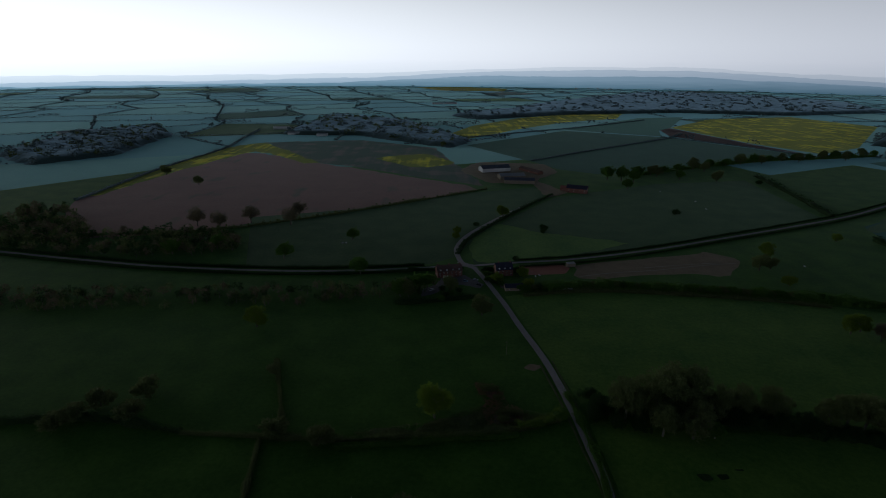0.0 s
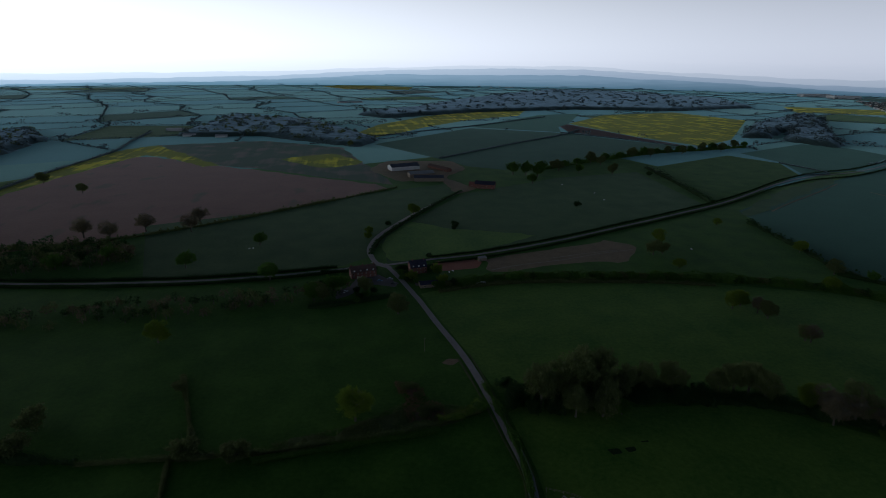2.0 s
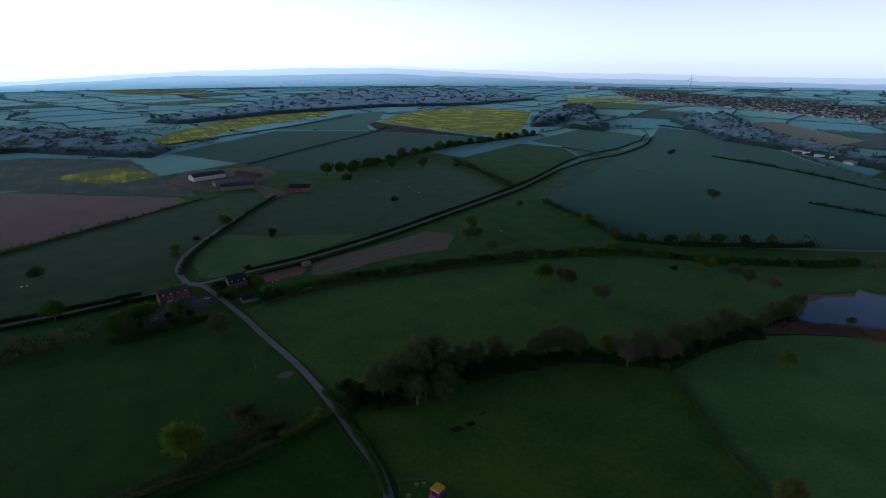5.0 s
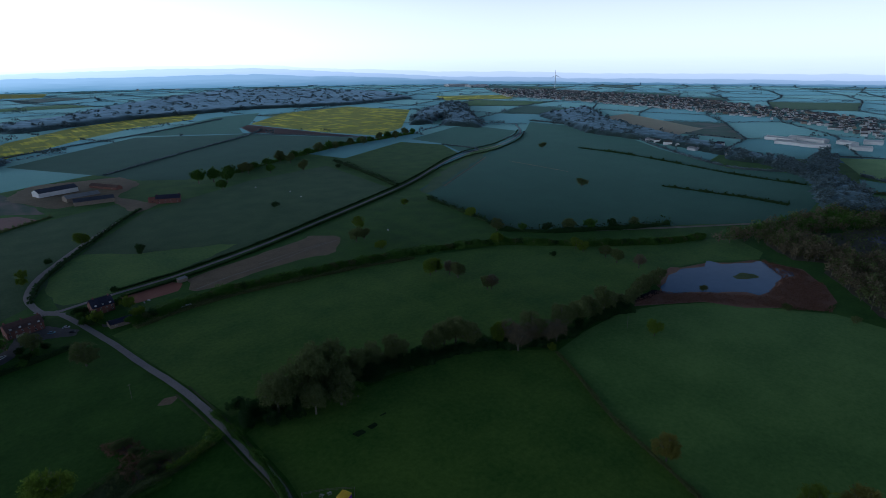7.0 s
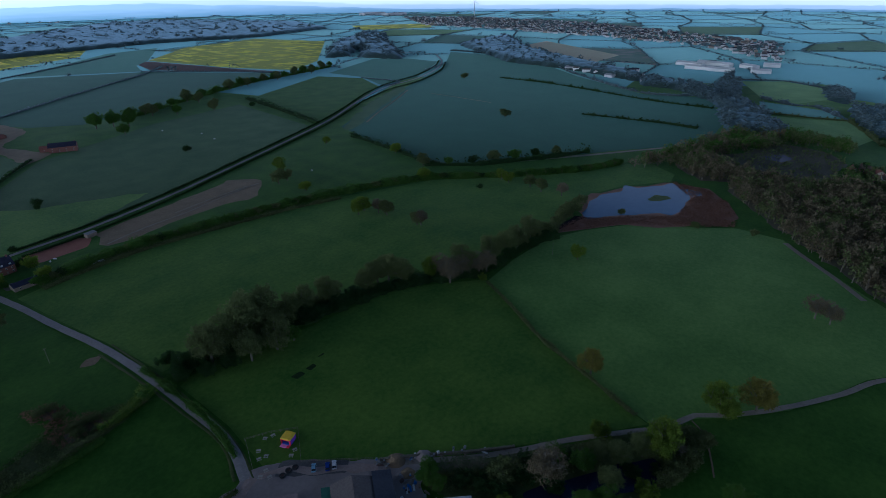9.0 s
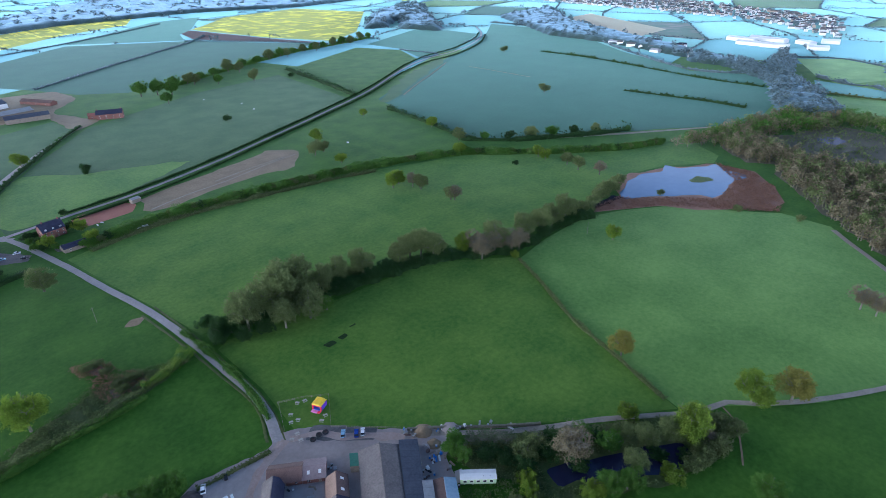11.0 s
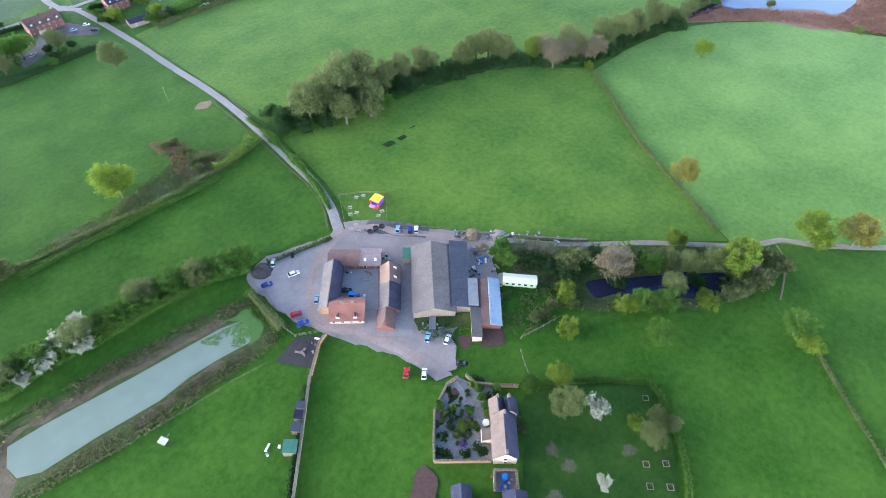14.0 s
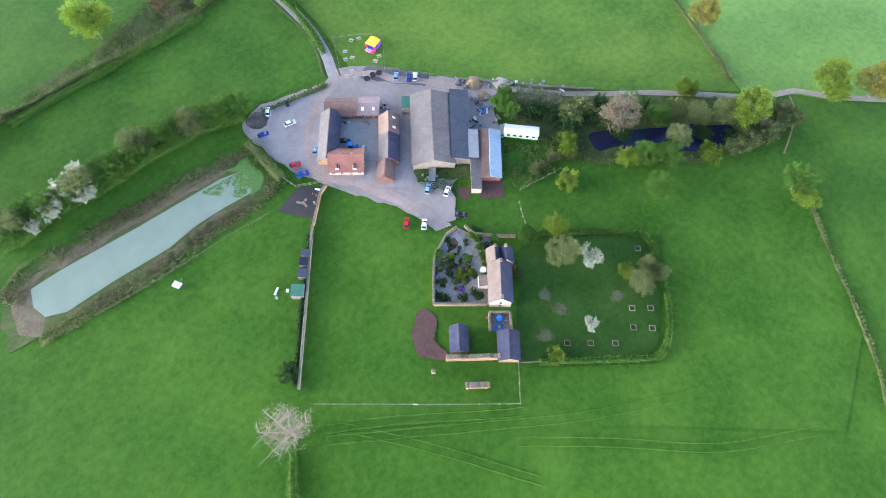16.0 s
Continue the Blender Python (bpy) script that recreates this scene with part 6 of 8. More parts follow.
plants(LIME_TREE, 5, [(239.9, 384.6), (216.6, 261.5)], 5.5, 0.9)
plants(LIME_TREE, 5, [(335.6, 346.8), (296.9, 277.1), (223.3, 266.6), (333.7, 229.7)], 5.0, 0.9)
plants(OLIVE_TREE, 4.8, [(228.5, 358.1), (229.5, 249.8), (333.4, 203.9), (228.5, 220)], 4.6, 0.8)
plants(OLIVE_TREE, 4.8, [(518.5, 355.2), (712.5, 569.3)], 6.0, 0.6)
plants(OLIVE_TREE, 4.8, [(-76.8, 218.7), (-47.9, 173.7)], 3.0, 0.6)
plants(OLIVE_BUSH, 3, [(-140.1, 192.6), (-124.4, 185.2), (-145.6, 183.1), (-125.7, 200.9), (-149.8, 177.8), (-2.8, 194.2), (-44.7, 170.6), (-62.9, 175.3)], 5.5, 0.9)
# wooded brook between the meadows
plants(OLIVE_TREE, 4.8, [(73.1, 185.4), (86.3, 187.7), (99.7, 188.9), (92.5, 188.6)], 8.0, 1.12, "tall grey-brown tree in the wooded brook", "trees along the brook")
plants(OLIVE_TREE, 4.8, [(84.8, 176.2), (119.3, 188.6), (132.8, 186.8), (152.5, 181.9), (159.4, 182.3), (95.8, 174.7), (109.6, 187.3)], 5.8, 1.0, "", "trees along the brook")
plants(DARK_TREE, 4.6, [(107.2, 189.2), (115.4, 182.8), (119.5, 179.6), (132, 178.8), (142.5, 179.2), (136.6, 194.2), (67.7, 189.5), (63, 190.5)], 4.4, 0.75, "", "trees along the brook")
plants(OAK, 5, [(104.1, 175)], 4.0, 0.8, "round green tree beside the brook", "trees along the brook")
plants(OLIVE_TREE, 4.8, [(165.4, 180.6), (168, 174.2), (196.7, 157.8), (217.8, 155.3), (228.9, 153.1), (239.1, 151.8), (253.6, 152.6)], 6.2, 1.0, "", "trees along the brook")
plants(LIME_TREE, 5, [(183.1, 168.3)], 5.0, 1.0, "fresh green tree in the wooded brook", "trees along the brook")
plants(BROWN_TREE, 4.6, [(184.4, 155.8), (200.8, 150.1), (186.3, 161.5), (193.7, 155.7), (206, 149.1)], 5.4, 1.0, "", "trees along the brook")
plants(DARK_BUSH, 3, [(61.3, 186.7), (69.1, 181.7), (77.2, 179.5), (156.8, 175), (171.6, 170.6), (210.8, 151.3), (227.5, 150.1), (241.5, 149.9), (258.1, 149.2), (72.5, 193.9), (87.2, 185.3), (138.1, 178), (147.9, 177.1), (62.4, 200.6)], 3.6, 1.0, "", "bushes along the brook")
plants(OLIVE_BUSH, 3, [(267.9, 146.9), (281.5, 151.3), (291.5, 153.4), (298.4, 154.2), (307.5, 155.4), (322.3, 157), (266.6, 151.6)], 5.0, 1.0, "", "bushes along the brook")
plants(LIME_BUSH, 3, [(197.6, 145.5), (96.7, 179.6)], 2.0, 1.0)
# round the wooded pond
plants(LIME_BUSH, 3, [(82.9, 48.3)], 3.2, 1.0, "bright green bush in the meadow")
plants(OAK, 5, [(100.9, 30.7)], 4.2, 0.8, "green tree standing in the meadow")
plants(OAK, 5, [(134.1, 7.9)], 5.2, 0.8, "leafy green tree at the meadow's edge")
plants(LIME_BUSH, 3, [(132.8, 3.6), (102.7, 43.5), (123.2, 30.1), (136.8, 51.3)], 3.6, 1.0)
plants(OAK, 5, [(111.2, 37.6), (120, 48.2), (107.4, 41), (116.5, 56.8)], 3.8, 0.9)
plants(OLIVE_TREE, 4.8, [(129.8, 41.4), (125.2, 47.8), (136.9, 36.9), (118.7, 39.3)], 3.8, 0.85)
plants(BROWN_TREE, 4.6, [(108.8, 55.2)], 5.6, 0.95, "half-bare tree with brown twigs over the pond")
plants(BARE_TREE, 6, [(145.2, 27.6)], 2.8, 0.8, "dead white tree at the pond's end")
plants(OLIVE_BUSH, 3, [(153.4, 28.9), (153.5, 24.3), (144, 24.2), (132, 27.2), (104.8, 65.7), (100.2, 66.2), (137.1, 26.7), (150.1, 31.3)], 3.8, 0.8)
plants(OAK, 5, [(85.2, 82.1), (88.3, 84.3), (86.2, 78.3)], 2.8, 0.9)
plants(GREY_TREE, 3.2, [(92.4, 80.6), (95.1, 78), (97.7, 75.4), (100.3, 72.8), (106.9, 66.5)], 3.2, 0.8, "pale shrub with small white blossom beside the track")
plants(DARK_BUSH, 3, [(92.3, 73.6), (95, 68.6), (96.8, 62.9), (105.1, 61), (111.6, 62.1), (107.9, 51.6), (127.7, 36.6), (132.9, 29.8), (120.9, 53.5)], 3.0, 0.8)
plants(LIME_BUSH, 3, [(93, 59.5), (90.5, 56.5)], 2.6, 1.1)
plants(OLIVE_BUSH, 3, [(81.3, 56.9), (85.5, 57.6), (78.6, 57.7), (90.3, 54)], 2.0, 0.9)
# thick hedge of trees above the long pond
for k, (x, y) in enumerate(smooth_line([(-57.7, 130.1), (-48.4, 130.2), (-37.3, 129.9), (-27, 130.5), (-14.2, 132.1), (-1.2, 132.8), (10, 132.6), (20, 129.3)], 2.1)):
    side = random.Random(k).uniform(-2.2, 2.2)
    proto = (OAK, OAK, BUSH, OAK, OLIVE_TREE, OAK, BUSH, OAK)[k % 8]
    size_ = {OAK: 5, OLIVE_TREE: 4.8, BUSH: 3, LIME_TREE: 5}[proto]
    plants(proto, size_, [(x + side * 0.6, y + side)], random.Random(k + 50).uniform(3.4, 4.6), 0.8, "", "trees of the thick hedge")
plants(BLOSSOM_TREE, 3.4, [(-33.7, 132.4), (-31.5, 133.7), (-29.1, 135.4), (-29.8, 128.5), (-28.7, 126.9), (-39.9, 129.6), (-39.3, 126.4), (-35.5, 130.4)], 3.0, 1.0, "white-blossoming blackthorn in the hedge", "blossoming blackthorn")
plants(BLOSSOM_TREE, 3.4, [(-32.3, 130.8), (-31.4, 127.1), (-40.3, 128.2), (-30.3, 132.5), (-45.2, 125.5)], 2.6, 0.9, "white-blossoming blackthorn in the hedge", "blossoming blackthorn")
# lumpy growth of the tall hedges
for k, (x, y) in enumerate(smooth_line([(48.8, 316.8), (87.9, 323.4), (123.6, 322.1), (161.3, 317.2), (201.8, 310.8), (243.2, 300.2), (298.4, 275.9), (345.1, 230.6), (394, 192.8), (429.7, 177.7)], 4.2)):
    proto, size_ = ((OAK, 5), (BUSH, 3), (OLIVE_BUSH, 3), (DARK_BUSH, 3), (BUSH, 3), (OLIVE_BUSH, 3))[k % 6]
    plants(proto, size_, [(x, y)], random.Random(k + 90).uniform(2.6, 3.8), 0.75, "", "bushes of the tall hedge")
for k, (x, y) in enumerate(smooth_line([(245.7, 687.7), (311.6, 726.7), (396.9, 769.6), (478.6, 806), (573.8, 832.3), (676, 863.6)], 24)):
    plants((OAK, OLIVE_TREE, OAK)[k % 3], 5, [(x, y)], random.Random(k + 70).uniform(5.0, 8.0), 0.85, "", "trees up the slope")
for k, (x, y) in enumerate(smooth_line([(323.1, 301.7), (352.8, 272.5), (383.3, 251.7), (416.3, 230.4)], 14)):
    plants((OLIVE_TREE, OAK, DARK_TREE)[k % 3], 5, [(x, y)], random.Random(k + 30).uniform(4.0, 6.5), 0.8, "", "trees at the wheat's foot")
# orchard and garden trees
plants(LIME_TREE, 5, [(69, 38.8)], 3.4, 1.0, "bright lime-green garden tree")
plants(OLIVE_BUSH, 3, [(-26.4, 95.3), (-19.5, 96.9), (-14, 98), (-6.4, 98.9), (0.2, 98.6), (-10.3, 98.7)], 0.9, 0.7, "tuft of dead reeds at the pond", "reed tufts")
plants(OLIVE_TREE, 4.8, [(64.8, 31.9)], 4.0, 0.85, "pale yellow-green tree by the orchard hedge")
plants(BLOSSOM_TREE, 3.4, [(69.8, 26.4)], 3.6, 0.95, "fruit tree covered in cream blossom")
plants(BLOSSOM_TREE, 3.4, [(57.8, 12.9)], 2.0, 0.9, "small fruit tree in white blossom")
plants(OLIVE_TREE, 4.8, [(75, 12.9)], 3.3, 1.0, "grey-brown old orchard tree")
plants(GREY_TREE, 3.2, [(68.4, 14.3), (54, 20.6), (53.7, 25.8), (46.2, 17.6)], 2.1, 0.9, "", "orchard trees")
plants(OLIVE_TREE, 4.8, [(82.4, 12.3), (80.8, 15.6)], 2.4, 0.8, "small grey-green tree by the orchard hedge")
plants(LIME_BUSH, 3, [(75.8, 18.1), (45.4, 12.3)], 2.2, 1.0)
plants(OAK, 5, [(62, 42.3)], 2.6, 0.7)
plants(BARE_TREE, 6, [(-16.3, 35.6)], 7.0, 0.9, "large bare tree with pale branches at the field corner")
plants(DARK_BUSH, 3, [(-9.4, 48.8)], 2.6, 0.8)
plants(LIME_BUSH, 3, [(53.5, 341.8), (54.3, 323.5), (35.4, 330.8)], 3.4, 1.2)
plants(DARK_BUSH, 3, [(32.8, 349.8), (32.8, 340.2), (29.1, 350.8), (50.8, 351), (47.8, 348.2), (33.1, 328.9), (10.2, 314.7), (1.1, 306.6), (-0.3, 316.7)], 2.4, 0.9, "", "garden bushes at the junction")
plants(BUSH, 3, [(29.2, 343), (29.2, 332), (37.6, 325.4), (5.4, 309.2), (-0.3, 300.5)], 2.2, 0.9, "", "garden bushes at the junction")
plants(OAK, 5, [(-14.5, 318.7), (-9.8, 321), (-25.6, 306.4)], 5.0, 0.9)
plants(OLIVE_TREE, 4.8, [(-20.6, 305.9), (-22.8, 312.3), (4.9, 314.1)], 4.6, 0.9)
plants(BLOSSOM_TREE, 3.4, [(1.8, 334.1)], 2.0, 0.8)
plants(BROWN_TREE, 4.6, [(262.5, 10.4), (261.2, 4.6)], 4.6, 1.0, "half-bare tree with brown leaves in the meadow")
plants(OLIVE_BUSH, 3, [(312.1, 152.8), (301.2, 154.7), (324.3, 128.9), (331.6, 84.7), (341.9, 54.6)], 2.6, 1.1)

# ---- farm buildings ----
YARD = 0.23
# on split roofs the sunward slope is coloured paler for light, the other darker
building("courtyard_range", "long stable range, west slope coloured sunlit pale, inner slope dark", "farm building", (41.5, 111), (30.8, 96.1), 5.6, 1.9, 4.0, STONE, CEMENT, SLATE, windows=4, doors=1)
building("courtyard_range", "brick range with a brown clay tile roof", "farm building", (41.4, 114.1), (49.3, 108.2), 6.4, 2.0, 4.0, BRICK, TILE_BROWN, windows=3, doors=1)
building("courtyard_range", "low range with a pale pink sheet roof", "farm building", (49.5, 108.2), (54.8, 104.3), 6.8, 2.1, 3.3, BRICK, PINK_ROOF, windows=2, doors=1, rooflights=2)
building("courtyard_range", "barn range in clay tiles, orange on the sunlit slope, brown beyond", "farm building", (51, 93.1), (55.1, 99.4), 5.8, 2.0, 4.2, BRICK, TILE_BROWN, TILE_ORANGE, windows=2, rooflights=2)
building("courtyard_range", "barn range in weathered grey sheets, coloured paler on the sunlit slope", "farm building", (45.4, 85.3), (50.9, 93.1), 5.8, 2.0, 4.0, BRICK, SLATE, CEMENT, windows=2)
building("courtyard_range", "small brick end building with a brown tile roof", "farm building", (40.8, 80.7), (44.6, 85.7), 4.8, 1.9, 3.6, BRICK, TILE_BROWN, windows=1, chimneys=((-0.9, 0),))
building("cottage", "farm cottage with a red clay tile roof and two dormers", "house", (31.6, 96), (39.8, 90.1), 8.0, 2.1, 4.8, PALE_WALL, TILE, windows=4, doors=1, dormers=2, chimneys=((-0.25, 0.3), (0.35, 0.3)), gable_windows=1)
building("great_barn", "big barn roofed in brown lichened cement sheets", "barn", (55.1, 76), (70, 97.8), 12.4, 2.8, 4.9, TIMBER, CEMENT, strip=1.4)
shed("lean_to", "long lean-to with dark blue-grey roof sheets beside the barn", (60.3, 74.2), (75.9, 95.7), 5.6, 2.6, 3.4, TIMBER, DARK_SHEET)
shed("store_shed", "narrow shed with pale blue-grey roof sheets", (64.8, 71.8), (71.1, 80.1), 2.8, 2.5, 2.8, TIMBER, GREY_SHEET)
building("workshop", "workshop with one brown and one pale blue roof slope", "workshop", (65.6, 62.9), (76.1, 76.3), 6.2, 2.0, 2.8, BRICK, BLUE_SHEET, TILE_BROWN, strip=1.6, windows=2)
shed("store_shed", "small shed with a weathered grey-brown felt roof", (58.7, 62.8), (64.9, 71.2), 2.8, 2.2, 2.5, PALE_WALL, CEMENT)
shed("garden_shed", "small shed with a green roof beside the barn", (59.6, 98.7), (62.4, 102.8), 2.8, 2.5, 2.8, TIMBER, material("green_roof_sheet", (0.05, 0.17, 0.11), (0.08, 0.23, 0.15), size=1))

# the farmhouse
# one slope's bluer material imitates the sky reflected on that side
building("farmhouse", "stone farmhouse with a brown slope, a sky-blued slate slope and pale gables", "house", (42.7, 30.9), (49.4, 39.5), 5.6, 3.9, 6.6, PALE_WALL, SLATE, SLATE_WARM, windows=3, doors=1, chimneys=((-0.94, 0), (0.9, 0)), gable_windows=2)
building("farmhouse_wing", "slate-roofed wing of the farmhouse", "house", (48.7, 40.4), (51, 43.7), 3.6, 3.8, 6.0, PALE_WALL, SLATE, SLATE_WARM, windows=1, chimneys=((0.85, 0),))
building("farmhouse_wing", "slate-roofed wing of the farmhouse", "house", (51.1, 38.7), (53.3, 42), 3.6, 3.8, 6.0, PALE_WALL, SLATE, windows=1, chimneys=((0.85, 0),))
shed("porch", "small tiled porch on the farmhouse", (43.3, 36.7), (45.1, 39.2), -2.4, 2.4, 3.0, PALE_WALL, SLATE_WARM)
building("outbuilding", "stone outbuilding with a purple-grey slate roof", "outbuilding", (30.5, 32.8), (26.7, 27.4), 4.0, 2.1, 3.6, STONE, SLATE, windows=1)
building("outbuilding", "stone outbuilding with slate roof and pale gable", "outbuilding", (35.1, 18.3), (39.5, 24.1), 4.9, 2.4, 4.2, STONE, SLATE, windows=1, doors=1)


def ruin(a, b, height, thick, label, seed=1):
    """A length of ruined sandstone wall: courses of separate blocks, its top broken and uneven."""
    (ax, ay), (bx, by) = a, b
    long, turn = math.hypot(bx - ax, by - ay), math.degrees(math.atan2(by - ay, bx - ax))
    root = base("ruined_wall", label, "ruin", ax, ay, 0, turn)
    rnd = random.Random(seed)
    kinds = [mesh_of("stone_block", boxed(0, 0, 0, w, thick * 1.02, 0.36, bevel=0.03), STONE) for w in (0.62, 0.8, 1.05)]
    tops = [mesh_of("stone_block", boxed(0, 0, 0, w, thick, 0.3, bevel=0.04), STONE_TOP) for w in (0.55, 0.75)]
    rows = int(height / 0.38)
    for j in range(rows):
        x = rnd.uniform(-0.3, 0)
        while x < long - 0.5:
            k = rnd.randrange(3)
            w = (0.62, 0.8, 1.05)[k]
            limit = rows * (0.80 + 0.28 * noise.noise((x * 0.35, seed * 3.1, 0)))
            if j < limit:
                ob = new("stone_block", kinds[k] if j < limit - 1 else tops[k % 2])
                ob.parent, ob.matrix_basis = root, pose(x, rnd.uniform(-0.05, 0.05), j * 0.38, 0, 0, rnd.uniform(-1.5, 1.5))
            x += w + 0.02
    return root


ruin((23, 27.8), (33.8, 20), 3.4, 1.1, "ruined orange sandstone wall with a broken top", 1)
ruin((22.6, 19.5), (27.1, 16.3), 2.0, 1.4, "short free-standing piece of ruined sandstone wall", 2)
ruin((18.2, 27.5), (18.9, 27), 1.6, 0.9, "stump of a ruined sandstone pillar", 3)
stone_wall([(36.4, 27.4), (39.4, 31.1), (43.6, 27.9), (41, 24.3)], "low stone wall round a small walled yard", 1.6, 0.5)
sheet("walled_yard", [(36.5, 27.3), (39.4, 30.9), (43.4, 27.9), (40.7, 24.2)], 0.14, GRAVEL, "cluttered gravel yard behind the outbuilding", "yard", plot=False)

# garden walls, paving and beds
stone_wall([(40.4, 33.3), (29.3, 41.7), (33.1, 47), (37.1, 52), (40.6, 54.1), (44.4, 56.1), (48.1, 56.2)], "low garden wall of yellow stone", 1.3, 0.5)
stone_wall([(50.2, 55.3), (50.7, 51.8), (54.3, 48.3), (58.6, 44.9), (59.4, 44.1)], "curved garden wall of yellow stone", 1.2, 0.5)
sheet("garden_ground", [(29.4, 41.8), (37.1, 52), (44.4, 56.1), (48.5, 56.1), (50.7, 51.3), (53.8, 48.1), (41, 33)], 0.14, material("garden_soil_and_gravel", (0.200, 0.175, 0.155), (0.420, 0.375, 0.345), size=0.7, patch=3, bump=0.5), "garden of beds and gravel paths", "garden", plot=False)
sheet("paving", [(41.2, 53.6), (43.9, 56), (47.5, 55.5), (47.2, 52.4), (45.8, 49.7), (42.7, 49.9)], 0.17, material("pale_paving", (0.36, 0.32, 0.29), (0.47, 0.43, 0.40), size=0.5, patch=2), "pale paved terrace in the garden", "paving", plot=False)
sheet("paving", [(43.3, 54.6), (45.9, 54.4), (45.7, 52), (43.8, 51.2), (42.3, 52.8)], 0.19, BRICK, "round brick patch in the paved terrace", "paving", plot=False, soft=True)
ribbon("garden_path", [(48.6, 54.2), (46.8, 49.4), (45.1, 44.3), (43.1, 39.5), (40.7, 35.2)], 1.5, 0.10, CONCRETE, "pale garden path", "path")
ribbon("garden_path", [(32.8, 43.2), (36.3, 43), (38.1, 40.4), (41.3, 39.6), (42.7, 37.7)], 1.6, 0.10, CONCRETE, "pale garden path", "path")
plants(BUSH, 3, [(44.4, 46.4), (39.1, 52.6), (48.5, 44.9), (49.3, 47.5), (50.6, 49.6), (54.4, 47.2)], 1.3, 0.9, "rounded green shrub in the garden", "garden shrubs")
plants(LIME_BUSH, 3, [(40.4, 45.3), (43.1, 42.8), (40.3, 43.7), (41.2, 49.8), (50.1, 51.8), (47.7, 43.1)], 1.1, 0.9, "yellow-green shrub in the garden beds", "garden shrubs")
plants(DARK_BUSH, 3, [(35.2, 45.5), (38, 46.4), (39.9, 37.8), (31.8, 43), (32.7, 41.3), (36.5, 38.4), (40.6, 36.3), (51, 46.2), (40.2, 48), (52.4, 51.4), (51.6, 52.9)], 1.2, 0.8, "dark green shrub in the garden beds", "garden shrubs")
plants(OLIVE_BUSH, 3, [(37.8, 43.5), (39.8, 42), (36.7, 48.9), (38.8, 50), (42.5, 44.5), (52.1, 35.1), (52.7, 36.8), (52, 34.4)], 1.2, 0.8, "grey-leaved shrub in the garden beds", "garden shrubs")
garden_rnd = random.Random(77)
garden_edge = [(29.8, 41.9), (37.1, 51.5), (44.4, 55.6), (47.8, 55.8), (50, 51.4), (52.5, 48.6), (40.2, 34)]
for k in range(150):
    gx, gy = [garden_rnd.uniform(min(p[i] for p in garden_edge), max(p[i] for p in garden_edge)) for i in (0, 1)]
    if inside((gx, gy), garden_edge) and noise.noise((gx * 0.22, gy * 0.22, 3)) > -0.12:
        kind = garden_rnd.choice((BUSH, LIME_BUSH, DARK_BUSH, OLIVE_BUSH, OLIVE_BUSH, BUSH))
        plants(kind, 3, [(gx, gy)], garden_rnd.uniform(0.35, 0.75), 0.8, "small clump of plants in a bed", "garden plants")
FLOWERS = leaf_material("purple_flowers", (0.20, 0.09, 0.42), (0.30, 0.16, 0.55), vary=0.1)
FLOWER_BED = tree_proto("flower_clump", "clump of purple flowers in a bed", "flowers", FLOWERS, height=0.7, radius=0.9, seed=14, clumps=30, per=8, size=0.16, low=0.0)
plants(FLOWER_BED, 0.9, [(37.6, 40.8), (40.5, 46.9), (42.9, 45.9)], 1.0, 1.0)

# fences
fence([(36.9, 16.7), (30.7, 8.8), (11, 23.5)], "pale wooden post and rail fence", 1.2, 2.5, 2)
fence([(10.2, 24.2), (-8.9, 38.7)], "pale wooden post and rail fence", 1.2, 2.5, 2)
fence([(10.2, 24.2), (11, 23.5)], "white field gate in the fence", 1.2, 0.9, 3, name="field_gate", wood=WHITE)
fence([(36.9, 16.7), (41.3, 13.6)], "pale wooden post and rail fence", 1.1, 2.5, 2)
fence([(59.2, 138.7), (54, 126)], "dark post and rail fence round the picnic field", 1.1, 2.5, 2)
fence([(59.4, 139.7), (67, 135.8), (73.9, 130.5), (65.9, 117.7), (81.2, 101)], "dark post and rail fence round the picnic field", 1.1, 2.5, 2)
fence([(16.5, 105.1), (18.3, 98.3), (19.2, 95.2), (26.9, 91.8)], "wooden fence of the play area", 1.2, 2.0, 3)
fence([(-42.1, 92), (-28.4, 91.5), (-13.6, 91.8), (-1.3, 92.4), (9.1, 91.8)], "thin post and wire fence beside the long pond", 1.1, 4, 2, post=0.045, rail=0.01)
fence([(70.5, 55), (78.5, 53.9), (84.9, 53.4)], "grey wooden garden fence", 1.3, 2.5, 2)
fence([(67.5, 52), (65.3, 47.8), (63.8, 44.3)], "grey wooden garden fence", 1.3, 2.5, 2)
stone_wall([(16.3, 80.9), (8.5, 69.8), (1.1, 59.3), (-5, 50.8), (-9.9, 43.9)], "ivy-grown stone wall between two fields", 1.3, 0.45, STONE_TOP)
stone_wall([(26.5, 90.2), (23.6, 88.7), (16.7, 81)], "old stone wall grown with moss", 1.3, 0.5)
stone_wall([(82.3, 99.2), (92.3, 90.3), (103, 79.6), (114.3, 69.7)], "tumbled stone wall beside the track", 0.8, 0.7, STONE_TOP)
stone_wall([(26.3, 125.8), (33.7, 124.5), (41.6, 123.5), (47, 123.9)], "low edging wall of the parking area", 0.5, 0.5, STONE_TOP)

